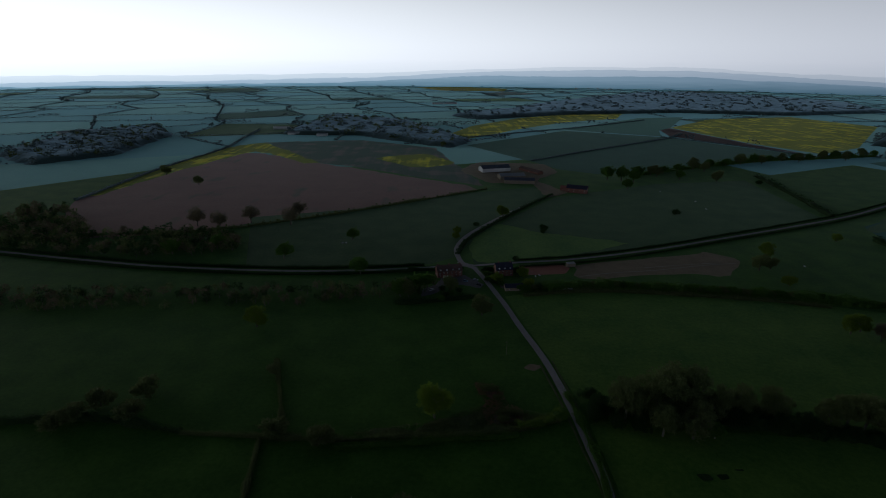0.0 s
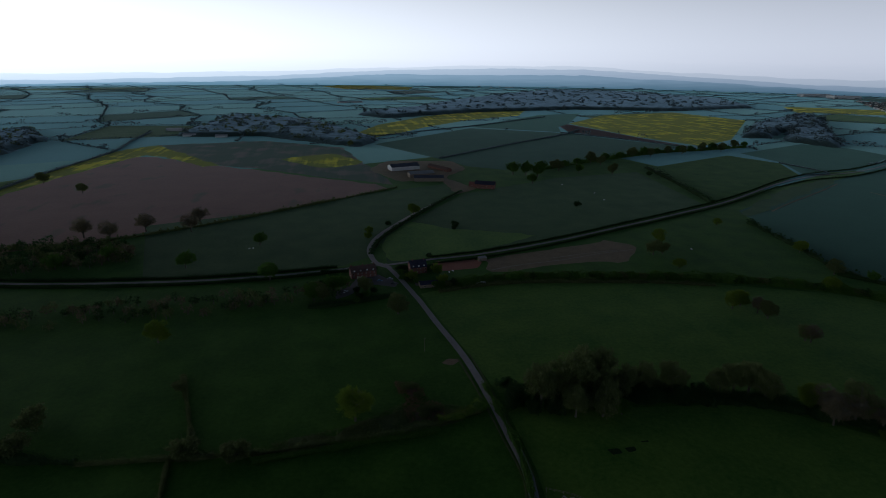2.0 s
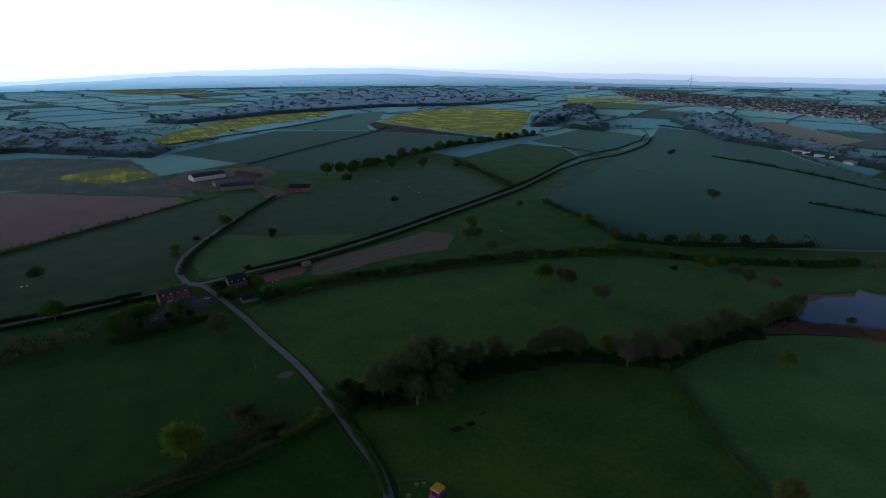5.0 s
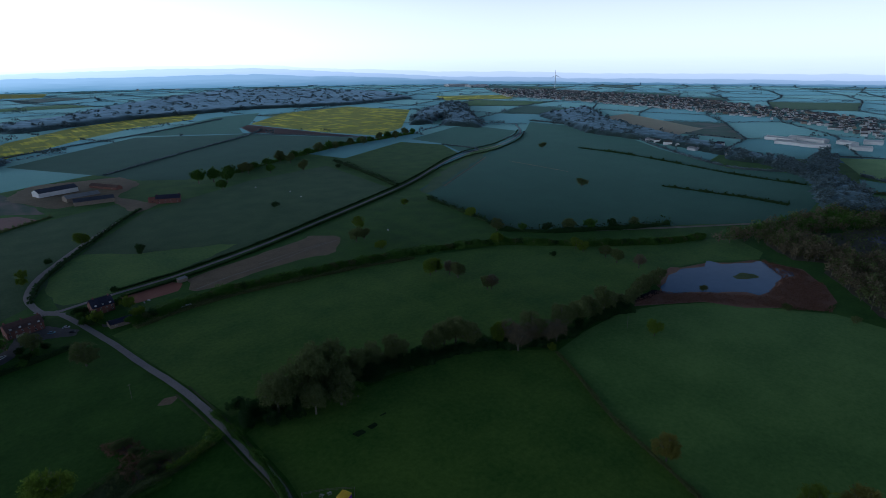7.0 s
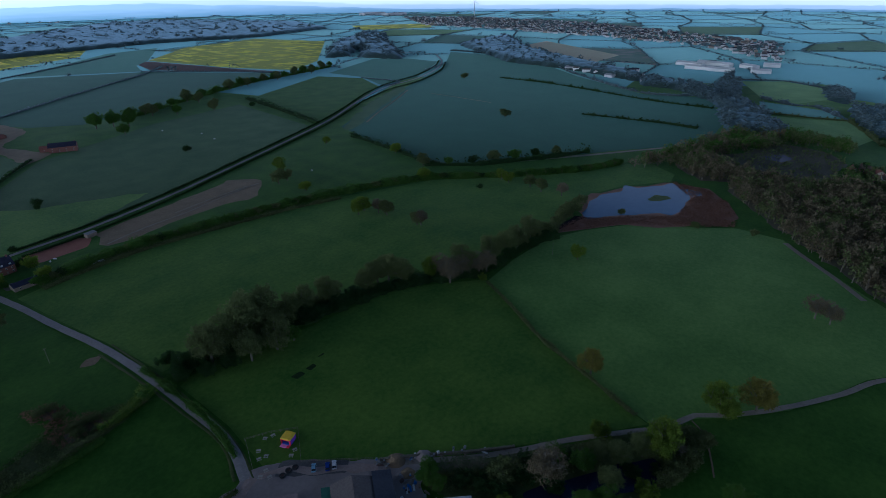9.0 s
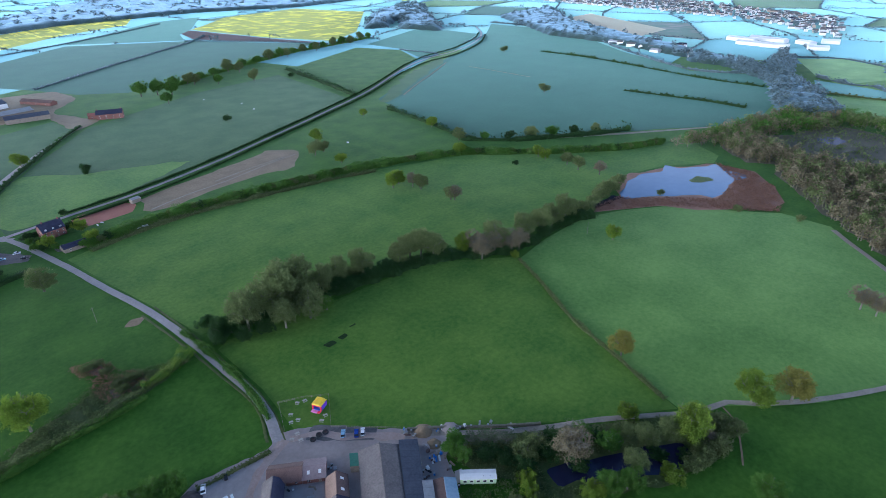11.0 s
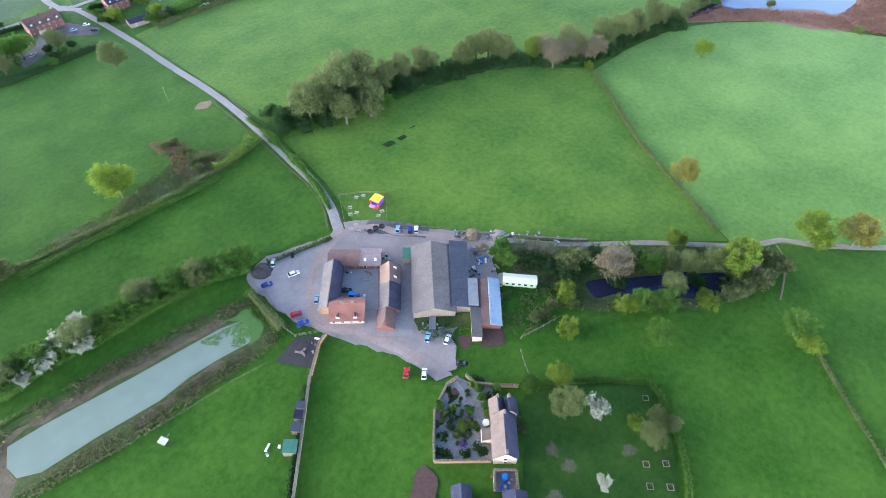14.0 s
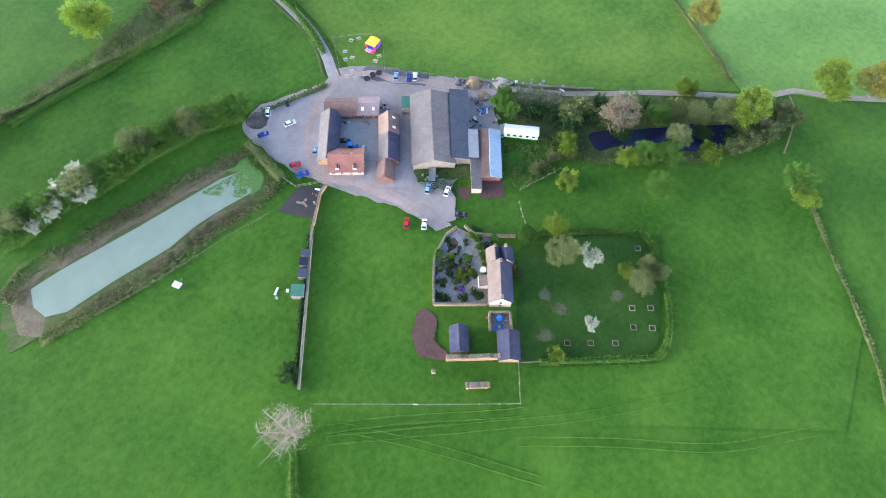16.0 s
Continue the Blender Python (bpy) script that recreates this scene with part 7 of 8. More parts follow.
# ---- vehicles ----
def car_proto(colour, paint, kind="car", long=4.2, wide=1.75, tall=1.45):
    m = material(paint, colour, tuple(min(1, c * 1.1) for c in colour), size=2, patch=3, rough=0.25, bump=0, object_space=True)
    root = tagged(new("car"), paint.replace("_", " ") + " with dark windows parked on gravel", kind)
    bm = boxed(-long / 2, -wide / 2, 0.32, long / 2, wide / 2, 0.88, bevel=0.12)
    body = part("body", bm, m, root)
    bm = bmesh.new()
    low, high = 0.86, tall
    x0, x1, x2, x3 = -long * 0.44, -long * 0.30, long * 0.10, long * 0.28
    for s, z, a, b in ((0.92, low, x0, x3), (0.78, high - 0.06, x1, x2)):
        for x in (a, b):
            for y in (-1, 1):
                bm.verts.new((x, y * wide / 2 * s, z))
    bm.verts.ensure_lookup_table()
    v = bm.verts
    for f in ((0, 1, 5, 4), (2, 6, 7, 3), (0, 4, 6, 2), (1, 3, 7, 5), (4, 5, 7, 6)):
        bm.faces.new([v[i] for i in f])
    bmesh.ops.recalc_face_normals(bm, faces=bm.faces)
    part("cabin_glass", bm, GLASS, root, "dark tinted windows")
    part("roof", boxed(x1 - 0.02, -wide * 0.39, high - 0.07, x2 + 0.05, wide * 0.39, high, bevel=0.03), m, root)
    wheel = bmesh.new()
    tube(wheel, (0, -0.1, 0), (0, 0.1, 0), 0.31, 0.31, 14)
    wm = mesh_of("wheel", wheel, RUBBER)
    hub = mesh_of("rim", tube(bmesh.new(), (0, -0.115, 0), (0, 0.115, 0), 0.19, 0.19, 10), STEEL)
    for x in (-long * 0.3, long * 0.31):
        for y in (-wide / 2 + 0.08, wide / 2 - 0.08):
            ob = new("wheel", wm)
            ob.parent, ob.matrix_basis = root, pose(x, y, 0.31)
            rim = new("rim", hub)
            rim.parent = ob
    for y in (-0.6, 0.6):
        part("headlight", boxed(long / 2 - 0.06, y - 0.17, 0.62, long / 2 + 0.015, y + 0.17, 0.76), WHITE, body)
        part("tail_light", boxed(-long / 2 - 0.015, y - 0.12, 0.64, -long / 2 + 0.05, y + 0.12, 0.8), TILE, body)
    root.matrix_basis = pose(0, 0, -60)
    return root


CARS = {
    "white": car_proto((0.78, 0.79, 0.80), "white_car"),
    "blue": car_proto((0.02, 0.05, 0.30), "dark_blue_car"),
    "sky": car_proto((0.25, 0.42, 0.58), "pale_blue_car"),
    "red": car_proto((0.48, 0.02, 0.03), "red_car"),
    "black": car_proto((0.015, 0.016, 0.020), "black_car"),
}


def park(colour, place, turn, z=YARD, scale=1.0):
    """turn: degrees in plan from the x axis."""
    return tagged(copy_thing(CARS[colour], pose(*place, z, 0, 0, turn) @ Matrix.Scale(scale / PLAN, 4)), "", "", "parked cars")


UP, ACROSS = 52.0, -38.0
park("white", (26.3, 124.3), UP + 12)
park("white", (29.5, 116.2), ACROSS + 28, scale=1.08)
park("blue", (20.8, 117.3), ACROSS + 28)
park("black", (32.8, 123.6), UP + 20, scale=0.7)
park("sky", (30.5, 102.8), UP)
park("red", (22.9, 101.8), ACROSS + 22)
park("blue", (22.9, 97.6), ACROSS + 25, scale=1.1)
park("black", (39.3, 100.4), ACROSS)
park("sky", (66.7, 112.3), UP)
park("blue", (69.8, 109.4), UP)
park("white", (71.6, 108.4), UP)
park("sky", (49.2, 71.3), UP - 8)
park("white", (53.2, 67.3), UP - 18)
park("red", (37.8, 65.8), UP - 5, 0.12)
park("white", (41.5, 62.5), UP - 3, 0.15)
park("black", (51.7, 58.7), ACROSS - 4, 0.15)
park("white", (-7.1, 316.7), UP - 10, 0.12)
park("white", (21.6, 334.2), ACROSS + 20, 0.12)
park("blue", (57.2, 319.4), ACROSS + 30, 0.12)
park("black", (62.9, 319.7), ACROSS + 30, 0.12)
park("black", (23.2, 325.2), ACROSS + 10, 0.12)
park("sky", (14.7, 331.7), ACROSS + 25, 0.12)


def static_caravan(place, turn):
    root = base("static_caravan", "static caravan with pale green sides and a white roof", "caravan", *place, 0.1, turn)
    green = material("pale_green_cladding", (0.40, 0.52, 0.30), (0.48, 0.60, 0.37), size=1, patch=3, bump=0.05)
    part("body", boxed(-5.2, -1.6, 0.45, 5.2, 1.6, 2.55, bevel=0.06), green, root)
    bm = bmesh.new()
    slope(bm, -5.3, 5.3, -1.75, 2.52, 0, 2.95, 0.06, 1.7)
    part("roof_slope", bm, WHITE_SHEET, root)
    part("roof_slope", slope(bmesh.new(), -5.3, 5.3, 1.75, 2.52, 0, 2.95, 0.06, 1.7), WHITE_SHEET, root)
    for i in range(5):
        w = part("window", boxed(-4.4 + i * 1.9, -1.64, 1.2, -3.3 + i * 1.9, -1.58, 2.1), WHITE, root, "white-framed window")
        part("pane", boxed(-4.32 + i * 1.9, -1.67, 1.28, -3.38 + i * 1.9, -1.61, 2.02), GLASS, w)
    for x in (-4, -1.5, 1.5, 4):
        part("support", boxed(x - 0.2, -1.3, -0.1, x + 0.2, 1.3, 0.47), CONCRETE, root)
    for x in (1.5, 3.4):
        part("roof_vent", tube(bmesh.new(), (x, -0.8, 2.7), (x, -0.8, 3.05), 0.14, 0.1, 8), STEEL, root)
    return root


static_caravan((83.8, 70.1), ACROSS - 6)
sheet("decking", [(81.2, 77), (83.4, 76.2), (80, 72.4), (78.6, 74)], 0.30, CONCRETE, "grey decking beside the caravan", "decking", plot=False)


def inflatable(place, turn):
    root = base("bouncy_castle", "inflatable castle with a yellow roof, purple walls and red front", "bouncy castle", *place, 0.1, turn)
    root.scale = (0.68, 0.68, 0.68)
    def paint(n, c):
        return material(n, c, tuple(min(1, k * 1.15) for k in c), size=1, patch=2, rough=0.4, bump=0.05)
    yellow, purple, red = paint("yellow_vinyl", (0.85, 0.62, 0.03)), paint("purple_vinyl", (0.16, 0.03, 0.48)), paint("red_vinyl", (0.70, 0.03, 0.08))
    pink, blue = paint("pink_vinyl", (0.72, 0.25, 0.55)), paint("blue_vinyl", (0.06, 0.14, 0.62))
    part("floor_cushion", boxed(-2.6, -2.4, 0, 2.6, 3.0, 0.6, bevel=0.2), blue, root)
    part("ramp", boxed(-2.4, -4.3, 0, 1.0, -2.3, 0.4, bevel=0.16), pink, root, "pink and blue ramp")
    part("ramp", boxed(1.0, -4.0, 0, 2.6, -2.3, 0.45, bevel=0.16), red, root, "red side cushion")
    for x in (-2.3, 2.3):
        for y in (-2.1, 2.7):
            part("pillar", tube(bmesh.new(), (x, y, 0.4), (x, y, 3.3), 0.42, 0.38, 12), red if y < 0 else purple, root)
    part("wall", boxed(-2.3, 2.45, 0.5, 2.3, 2.95, 3.1, bevel=0.18), purple, root)
    for x in (-2.35, 2.35):
        part("wall", boxed(x - 0.2, -2.0, 0.5, x + 0.2, 2.6, 2.2, bevel=0.15), purple, root)
    part("roof", boxed(-2.8, -2.5, 3.1, 2.8, 3.2, 3.75, bevel=0.26), yellow, root, "yellow curved roof")
    part("roof_crest", boxed(-1.5, -2.3, 3.7, 1.5, 3.0, 4.15, bevel=0.2), yellow, root)
    part("front_arch", boxed(-2.5, -2.6, 2.9, 2.5, -2.2, 3.5, bevel=0.15), red, root)
    return root


inflatable((68.4, 128.1), ACROSS - 28)


def picnic_proto():
    root = tagged(new("picnic_table"), "pale wooden picnic table with two benches", "picnic table")
    wood = material("pale_bleached_timber", (0.36, 0.33, 0.28), (0.50, 0.47, 0.42), size=0.3, patch=1, object_space=True)
    for i in range(5):
        part("board", boxed(-0.9, -0.37 + i * 0.15, 0.72, 0.9, -0.24 + i * 0.15, 0.76), wood, root)
    for y in (-0.72, 0.72):
        part("bench", boxed(-0.9, y - 0.13, 0.42, 0.9, y + 0.13, 0.46), wood, root)
    for x in (-0.6, 0.6):
        part("crossbar", boxed(x - 0.04, -0.8, 0.36, x + 0.04, 0.8, 0.42), wood, root)
        for s in (-1, 1):
            part("leg", tube(bmesh.new(), (x, s * 0.62, 0), (x, s * 0.2, 0.72), 0.05, 0.05, 4), wood, root)
    root.matrix_basis = pose(0, 0, -60)
    return root


PICNIC = picnic_proto()
for n, (x, y) in enumerate([(64.1, 134.9), (57.8, 128.7), (60, 128), (67.5, 123.3), (65.3, 122.1), (56.6, 123), (54.1, 122.1), (55.9, 119.9), (59.6, 131.8), (66.5, 134.1)]):
    tagged(copy_thing(PICNIC, pose(x, y, 0.12 if n not in (5, 6, 7) else YARD, 0, 0, ACROSS + (n * 37) % 70 - 20) @ Matrix.Scale(1 / PLAN, 4)), "", "", "picnic tables")


def tyre_proto():
    bm = bmesh.new()
    rings = []
    for i in range(20):
        a = i * math.tau / 20
        rings.append([bm.verts.new(((0.95 + 0.32 * math.cos(b)) * math.cos(a), (0.95 + 0.32 * math.cos(b)) * math.sin(a), 0.36 + 0.36 * math.sin(b))) for b in [j * math.tau / 8 for j in range(8)]])
    for i in range(20):
        for j in range(8):
            bm.faces.new((rings[i][j], rings[(i + 1) % 20][j], rings[(i + 1) % 20][(j + 1) % 8], rings[i][(j + 1) % 8]))
    root = tagged(new("planter"), "round planter made of a large black tyre", "planter")
    part("tyre_ring", bm, RUBBER, root)
    part("soil", tube(bmesh.new(), (0, 0, 0), (0, 0, 0.35), 0.7, 0.7, 14), EARTH, root)
    root.matrix_basis = pose(0, 0, -60)
    return root


TYRE = tyre_proto()
for x, y in [(58.8, 117.4), (61.2, 117.7), (63.3, 117.1)]:
    tagged(copy_thing(TYRE, pose(x, y, YARD) @ Matrix.Scale(1 / PLAN, 4)), "", "", "tyre planters")


def heap(place, radius, height, mat_, label, seed=1, name="gravel_mound"):
    bm = bmesh.new()
    rnd = random.Random(seed)
    rings = []
    for j in range(6):
        r, z = radius * (1 - j / 6), height * (1 - (1 - j / 5) ** 1.3) if j else -0.05
        rings.append([bm.verts.new((r * (1 + rnd.uniform(-0.14, 0.14)) * math.cos(i * math.tau / 16), r * (1 + rnd.uniform(-0.14, 0.14)) * math.sin(i * math.tau / 16), z + rnd.uniform(-0.06, 0.06) * (j > 0))) for i in range(16)])
    for a, b in zip(rings, rings[1:]):
        for i in range(16):
            bm.faces.new((a[i], a[(i + 1) % 16], b[(i + 1) % 16], b[i]))
    bm.faces.new(rings[-1])
    ob = tagged(new(name, mesh_of(name, bm, mat_)), label, "heap")
    ob.matrix_basis = pose(*place, 0.18)
    return ob


heap((21.9, 123.6), 3.6, 1.5, DARK_SURFACE, "dark heap of road planings on the parking area", 1)
heap((85.4, 95.2), 3.2, 1.4, TRODDEN, "pale brown heap of rubble by the track", 2)
heap((92.4, 89.4), 3.0, 1.2, GRAVEL, "grey heap of stone by the track", 3)
heap((84.4, 88.8), 2.4, 0.8, TRODDEN, "brown heap of earth behind the barn", 4)
heap((81.7, 90), 1.6, 0.8, GRAVEL, "grey heap of stone behind the barn", 5)


def tractor(place, turn):
    root = base("tractor", "blue tractor with a loader standing in the courtyard", "tractor", *place, 0.32, turn)
    root.scale = (0.9, 0.9, 0.9)
    blue = material("blue_machine_paint", (0.02, 0.14, 0.55), (0.03, 0.20, 0.66), size=1, patch=2, rough=0.4, bump=0, object_space=True)
    part("bonnet", boxed(0.2, -0.4, 0.8, 2.1, 0.4, 1.5, bevel=0.1), blue, root)
    part("cab", boxed(-1.3, -0.75, 0.9, 0.25, 0.75, 2.4, bevel=0.08), GLASS, root, "glazed cab")
    part("cab_roof", boxed(-1.4, -0.85, 2.4, 0.35, 0.85, 2.55, bevel=0.05), blue, root)
    for x, y, r, w in ((-0.8, 0.95, 0.85, 0.25), (-0.8, -0.95, 0.85, 0.25), (1.6, 0.8, 0.5, 0.18), (1.6, -0.8, 0.5, 0.18)):
        wheel = part("wheel", tube(bmesh.new(), (x, y - w, r), (x, y + w, r), r, r, 16), RUBBER, root)
        part("rim", tube(bmesh.new(), (x, y - w - 0.02, r), (x, y + w + 0.02, r), r * 0.55, r * 0.55, 12), WHITE, wheel)
    for y in (-0.55, 0.55):
        part("loader_arm", tube(bmesh.new(), (-0.2, y, 1.6), (3.4, y, 0.7), 0.09, 0.09, 6), STEEL, root)
    part("bucket", boxed(3.2, -1.0, 0.15, 4.1, 1.0, 0.8, bevel=0.06), WHITE, root, "pale loader bucket")
    return root


tractor((39.8, 96.8), ACROSS)


def pile(name, label, places, seed, colours, low=0.3, high=1.1, z=0.2, category="clutter", turn_=None):
    """Loose farm clutter: crates, drums and boards, each a thing of its own."""
    rnd = random.Random(seed)
    for x, y in places:
        for _ in range(rnd.randint(2, 3)):
            kind = rnd.randrange(3)
            px, py = x + rnd.uniform(-1.4, 1.4), y + rnd.uniform(-1.4, 1.4)
            m = rnd.choice(colours)
            s = rnd.uniform(low, high)
            if kind == 0:
                root = base("crate", label.format("slatted crate"), category, px, py, z, rnd.uniform(0, 90))
                for k in range(3):
                    part("slat_band", boxed(-s * 0.6, -s * 0.45, s * 0.3 * k + 0.02, s * 0.6, s * 0.45, s * 0.3 * k + s * 0.25, bevel=0.02), m, root)
            elif kind == 1:
                root = base("drum", label.format("metal drum"), category, px, py, z, 0)
                part("barrel", tube(bmesh.new(), (0, 0, 0), (0, 0, 0.9), 0.32, 0.32, 12), m, root)
                part("rim", tube(bmesh.new(), (0, 0, 0.88), (0, 0, 0.94), 0.35, 0.35, 12), STEEL, root)
            else:
                root = base("board_stack", label.format("stack of boards"), category, px, py, z, rnd.uniform(0, 180))
                for k in range(3):
                    part("board", boxed(-1.1 + 0.1 * k, -0.3, 0.08 * k, 1.1, 0.3 - 0.05 * k, 0.08 * k + 0.07), m, root)


BLUE_PLASTIC = material("blue_plastic", (0.03, 0.16, 0.50), (0.05, 0.22, 0.60), size=1, patch=2, rough=0.4, bump=0, object_space=True)
CLUTTER = [WHITE, TIMBER, BLUE_PLASTIC, STEEL, TILE_BROWN, RUBBER]
pile("farm_clutter", "weathered {} lying behind the big barn", [(77.1, 86.3), (75.5, 84.1), (81.6, 88.6), (82.1, 85.4), (80.3, 84.9), (83.4, 85.8), (79.2, 84.7), (85, 86.7), (82.3, 82.3), (81.5, 79.6), (77, 72), (75.9, 70.2), (75, 81.7), (74.1, 82.9)], 4, CLUTTER)
pile("farm_clutter", "weathered {} in the cobbled courtyard", [(43.6, 106.5), (47.4, 100.8), (47.6, 102.3), (36.8, 99.7), (40, 95.2), (44, 109.8), (39.3, 103.6), (56.7, 105.9), (56, 103.5)], 5, CLUTTER)
pile("farm_clutter", "weathered {} beside the stony farm track", [(80.4, 99.3), (80.4, 98.4), (82.7, 96.6), (89.8, 91.9), (88.6, 92.2), (94.9, 87.5), (96.8, 85.5), (99.5, 83.1), (102.3, 80.7), (106.3, 77.1)], 6, CLUTTER)
pile("farm_clutter", "old {} on grass before the barn", [(52.1, 75.8), (54.2, 73), (52.7, 72.4), (44.6, 83.9), (44, 81.9)], 7, [WHITE, STEEL, TIMBER, GREY_SHEET])
pile("farm_clutter", "old {} in the small walled yard", [(38.9, 29.1), (40.7, 26.5), (38.7, 27), (39.7, 25.9)], 8, [TILE, BLUE_PLASTIC, TIMBER])
pile("farm_clutter", "old {} beside the dark play area", [(18.6, 89.6), (22.9, 89.2), (21.6, 87.8), (-0.2, 69.2), (-1.2, 68.9)], 9, [WHITE, TILE, TIMBER])


def trailer(place, turn, mat_, label, long=4.5):
    root = base("trailer", label, "trailer", *place, 0.15, turn)
    part("bed", boxed(-long / 2, -1.0, 0.7, long / 2, 1.0, 0.85, bevel=0.02), mat_, root)
    for y in (-1.0, 0.94):
        part("side_board", boxed(-long / 2, y, 0.85, long / 2, y + 0.06, 1.3), mat_, root)
    for x in (-0.5, 0.5):
        for y in (-1.05, 1.05):
            part("wheel", tube(bmesh.new(), (x, y - 0.1, 0.35), (x, y + 0.1, 0.35), 0.35, 0.35, 12), RUBBER, root)
    part("drawbar", tube(bmesh.new(), (long / 2, 0, 0.7), (long / 2 + 1.3, 0, 0.5), 0.06, 0.06, 6), STEEL, root)
    return root


trailer((53.3, 74.6), UP, STEEL, "grey flat trailer on rough grass before the barn", 5.0)
trailer((-21.5, 86.9), UP - 20, WHITE, "small white livestock trailer in the meadow", 1.7)
trailer((78.7, 318.3), ACROSS + 30, WHITE, "white horse trailer on a rough verge", 6.0)
shed("field_shed", "small shed with a green roof beside the wall", (0.7, 65.4), (2.7, 68.2), 3.2, 2.0, 2.4, TIMBER, bpy.data.materials["green_roof_sheet"])
shed("field_shed", "small dark shed beside the wall", (4.9, 69.2), (6.5, 71.3), 2.2, 1.8, 2.2, TIMBER, DARK_SHEET)
shed("field_shed", "small dark shed beside the wall", (7, 71.8), (8.5, 73.8), 2.0, 1.8, 2.2, TIMBER, SLATE)
shed("field_shed", "small dark shed beside the wall", (8.9, 74.1), (10.1, 75.7), 2.0, 1.8, 2.2, TIMBER, DARK_SHEET)


def planter_proto():
    root = tagged(new("tree_guard"), "square pale timber frame round a young fruit tree", "tree guard")
    for a in range(4):
        bm = boxed(-0.95, 0.85, 0, 0.95, 0.95, 0.5)
        bmesh.ops.transform(bm, matrix=pose(0, 0, 0, 0, 0, 90 * a), verts=bm.verts)
        part("board", bm, TIMBER, root)
    part("stem", tube(bmesh.new(), (0, 0, 0), (0, 0, 1.8), 0.05, 0.03, 5), BARK, root)
    rng = np.random.default_rng(3)
    ob = new("twigs", leaf_mesh("twigs", rng, [(0, 0, 1.5), (0.2, 0.1, 1.8), (-0.2, 0.1, 1.7)], 0.25, 10, 0.2, LEAF_OLIVE))
    ob.parent = root
    root.matrix_basis = pose(0, 0, -60)
    return root


GUARD = planter_proto()
for x, y in [(70.1, 9.8), (74, 6.9), (66.6, 5.9), (70.3, 2.8), (59.9, 5.7), (54.9, 9.5), (50.2, 13.1), (84, 21.1)]:
    tagged(copy_thing(GUARD, pose(x, y, 0.1, 0, 0, ACROSS) @ Matrix.Scale(0.8, 4)), "", "", "young fruit trees")


def round_tank(place, r, h, mat_, label, name="water_tank"):
    root = base(name, label, "tank", *place, 0.25)
    part("tank", tube(bmesh.new(), (0, 0, 0), (0, 0, h), r, r * 0.96, 18), mat_, root)
    part("lid", tube(bmesh.new(), (0, 0, h), (0, 0, h + 0.12), r * 0.6, r * 0.5, 14), mat_, root)
    return root


round_tank((40.4, 28.4), 0.9, 1.2, BLUE_PLASTIC, "blue round water tank in the walled yard")
round_tank((45.8, 41.6), 0.9, 0.75, WHITE, "round white table on the garden path", "garden_table")

# ---- the farm up the lane, cottages at the junction ----
building("cattle_barn", "long barn with a white gable and dark sheet roof", "barn", (48.6, 715.1), (86.1, 726.6), 16, 5.0, 8.0, WHITE_SHEET, DARK_SHEET, strip=2)
building("cattle_barn", "long barn with a pale grey sheet roof", "barn", (68.4, 670.4), (99.9, 676.6), 14, 4.2, 6.5, TIMBER, GREY_SHEET, DARK_SHEET, strip=2)
building("cattle_barn", "long barn with a dark grey sheet roof", "barn", (72.7, 646.6), (108.2, 643.8), 12, 4.2, 6.5, TIMBER, DARK_SHEET, strip=2)
building("farmhouse", "brick farmhouse with a slate roof up the lane", "house", (137.9, 601), (158.6, 592), 9, 5.0, 8.0, BRICK, SLATE, windows=4, doors=1, chimneys=((-0.9, 0), (0.9, 0)), gable_windows=2)
building("outbuilding", "brick outbuilding beside the farmhouse", "outbuilding", (132.7, 609.5), (139.4, 606.6), 7, 3.2, 5.0, BRICK, TILE, windows=1)
building("outbuilding", "low brick farm building with tiled roof", "outbuilding", (104.3, 733), (124.6, 697.6), 8, 3.0, 5.0, BRICK, TILE_BROWN, windows=3)
building("cottage_row", "row of brick cottages with white dormers and a brown tile roof", "house", (-4.2, 341.5), (12.2, 345.2), 8.0, 4.4, 7.4, BRICK, TILE_BROWN, windows=6, doors=1, dormers=4, chimneys=((-0.9, 0), (0, 0), (0.9, 0)), gable_windows=1)
building("brick_house", "red brick house with white dormers and dark slate roof", "house", (35.2, 345.2), (46.4, 347.0), 8.4, 4.6, 8.2, BRICK, SLATE, windows=4, doors=1, dormers=3, chimneys=((-0.6, 0), (0.8, 0)), gable_windows=2)
building("low_garage", "low garage with dark slate roof", "garage", (39, 319.3), (50.5, 320.4), 6.0, 2.4, 3.6, TIMBER, SLATE, windows=2)
shed("horse_shelter", "open horse shelter with a pale roof beside the arena", (86.4, 362.2), (92.4, 363.8), 3.0, 2.4, 2.8, TIMBER, GREY_SHEET)
# white spots taken for sheep; made-up troughs stand in their places
for x, y in [(242.9, 603), (262.5, 556.8), (259.3, 525.1), (-76.3, 410.3), (-79.1, 410.1), (256.3, 364.3), (62, 341.3), (64.9, 343.3)]:
    root = base("feed_trough", "small white trough shape standing in for a sheep", "trough", x, y, 0.05, (x * 13) % 180, "feed troughs")
    part("trough", boxed(-0.9, -0.4, 0.1, 0.9, 0.4, 0.6, bevel=0.1), WHITE, root)
    for s in (-0.7, 0.7):
        part("leg", boxed(s - 0.06, -0.35, -0.05, s + 0.06, 0.35, 0.15), STEEL, root)

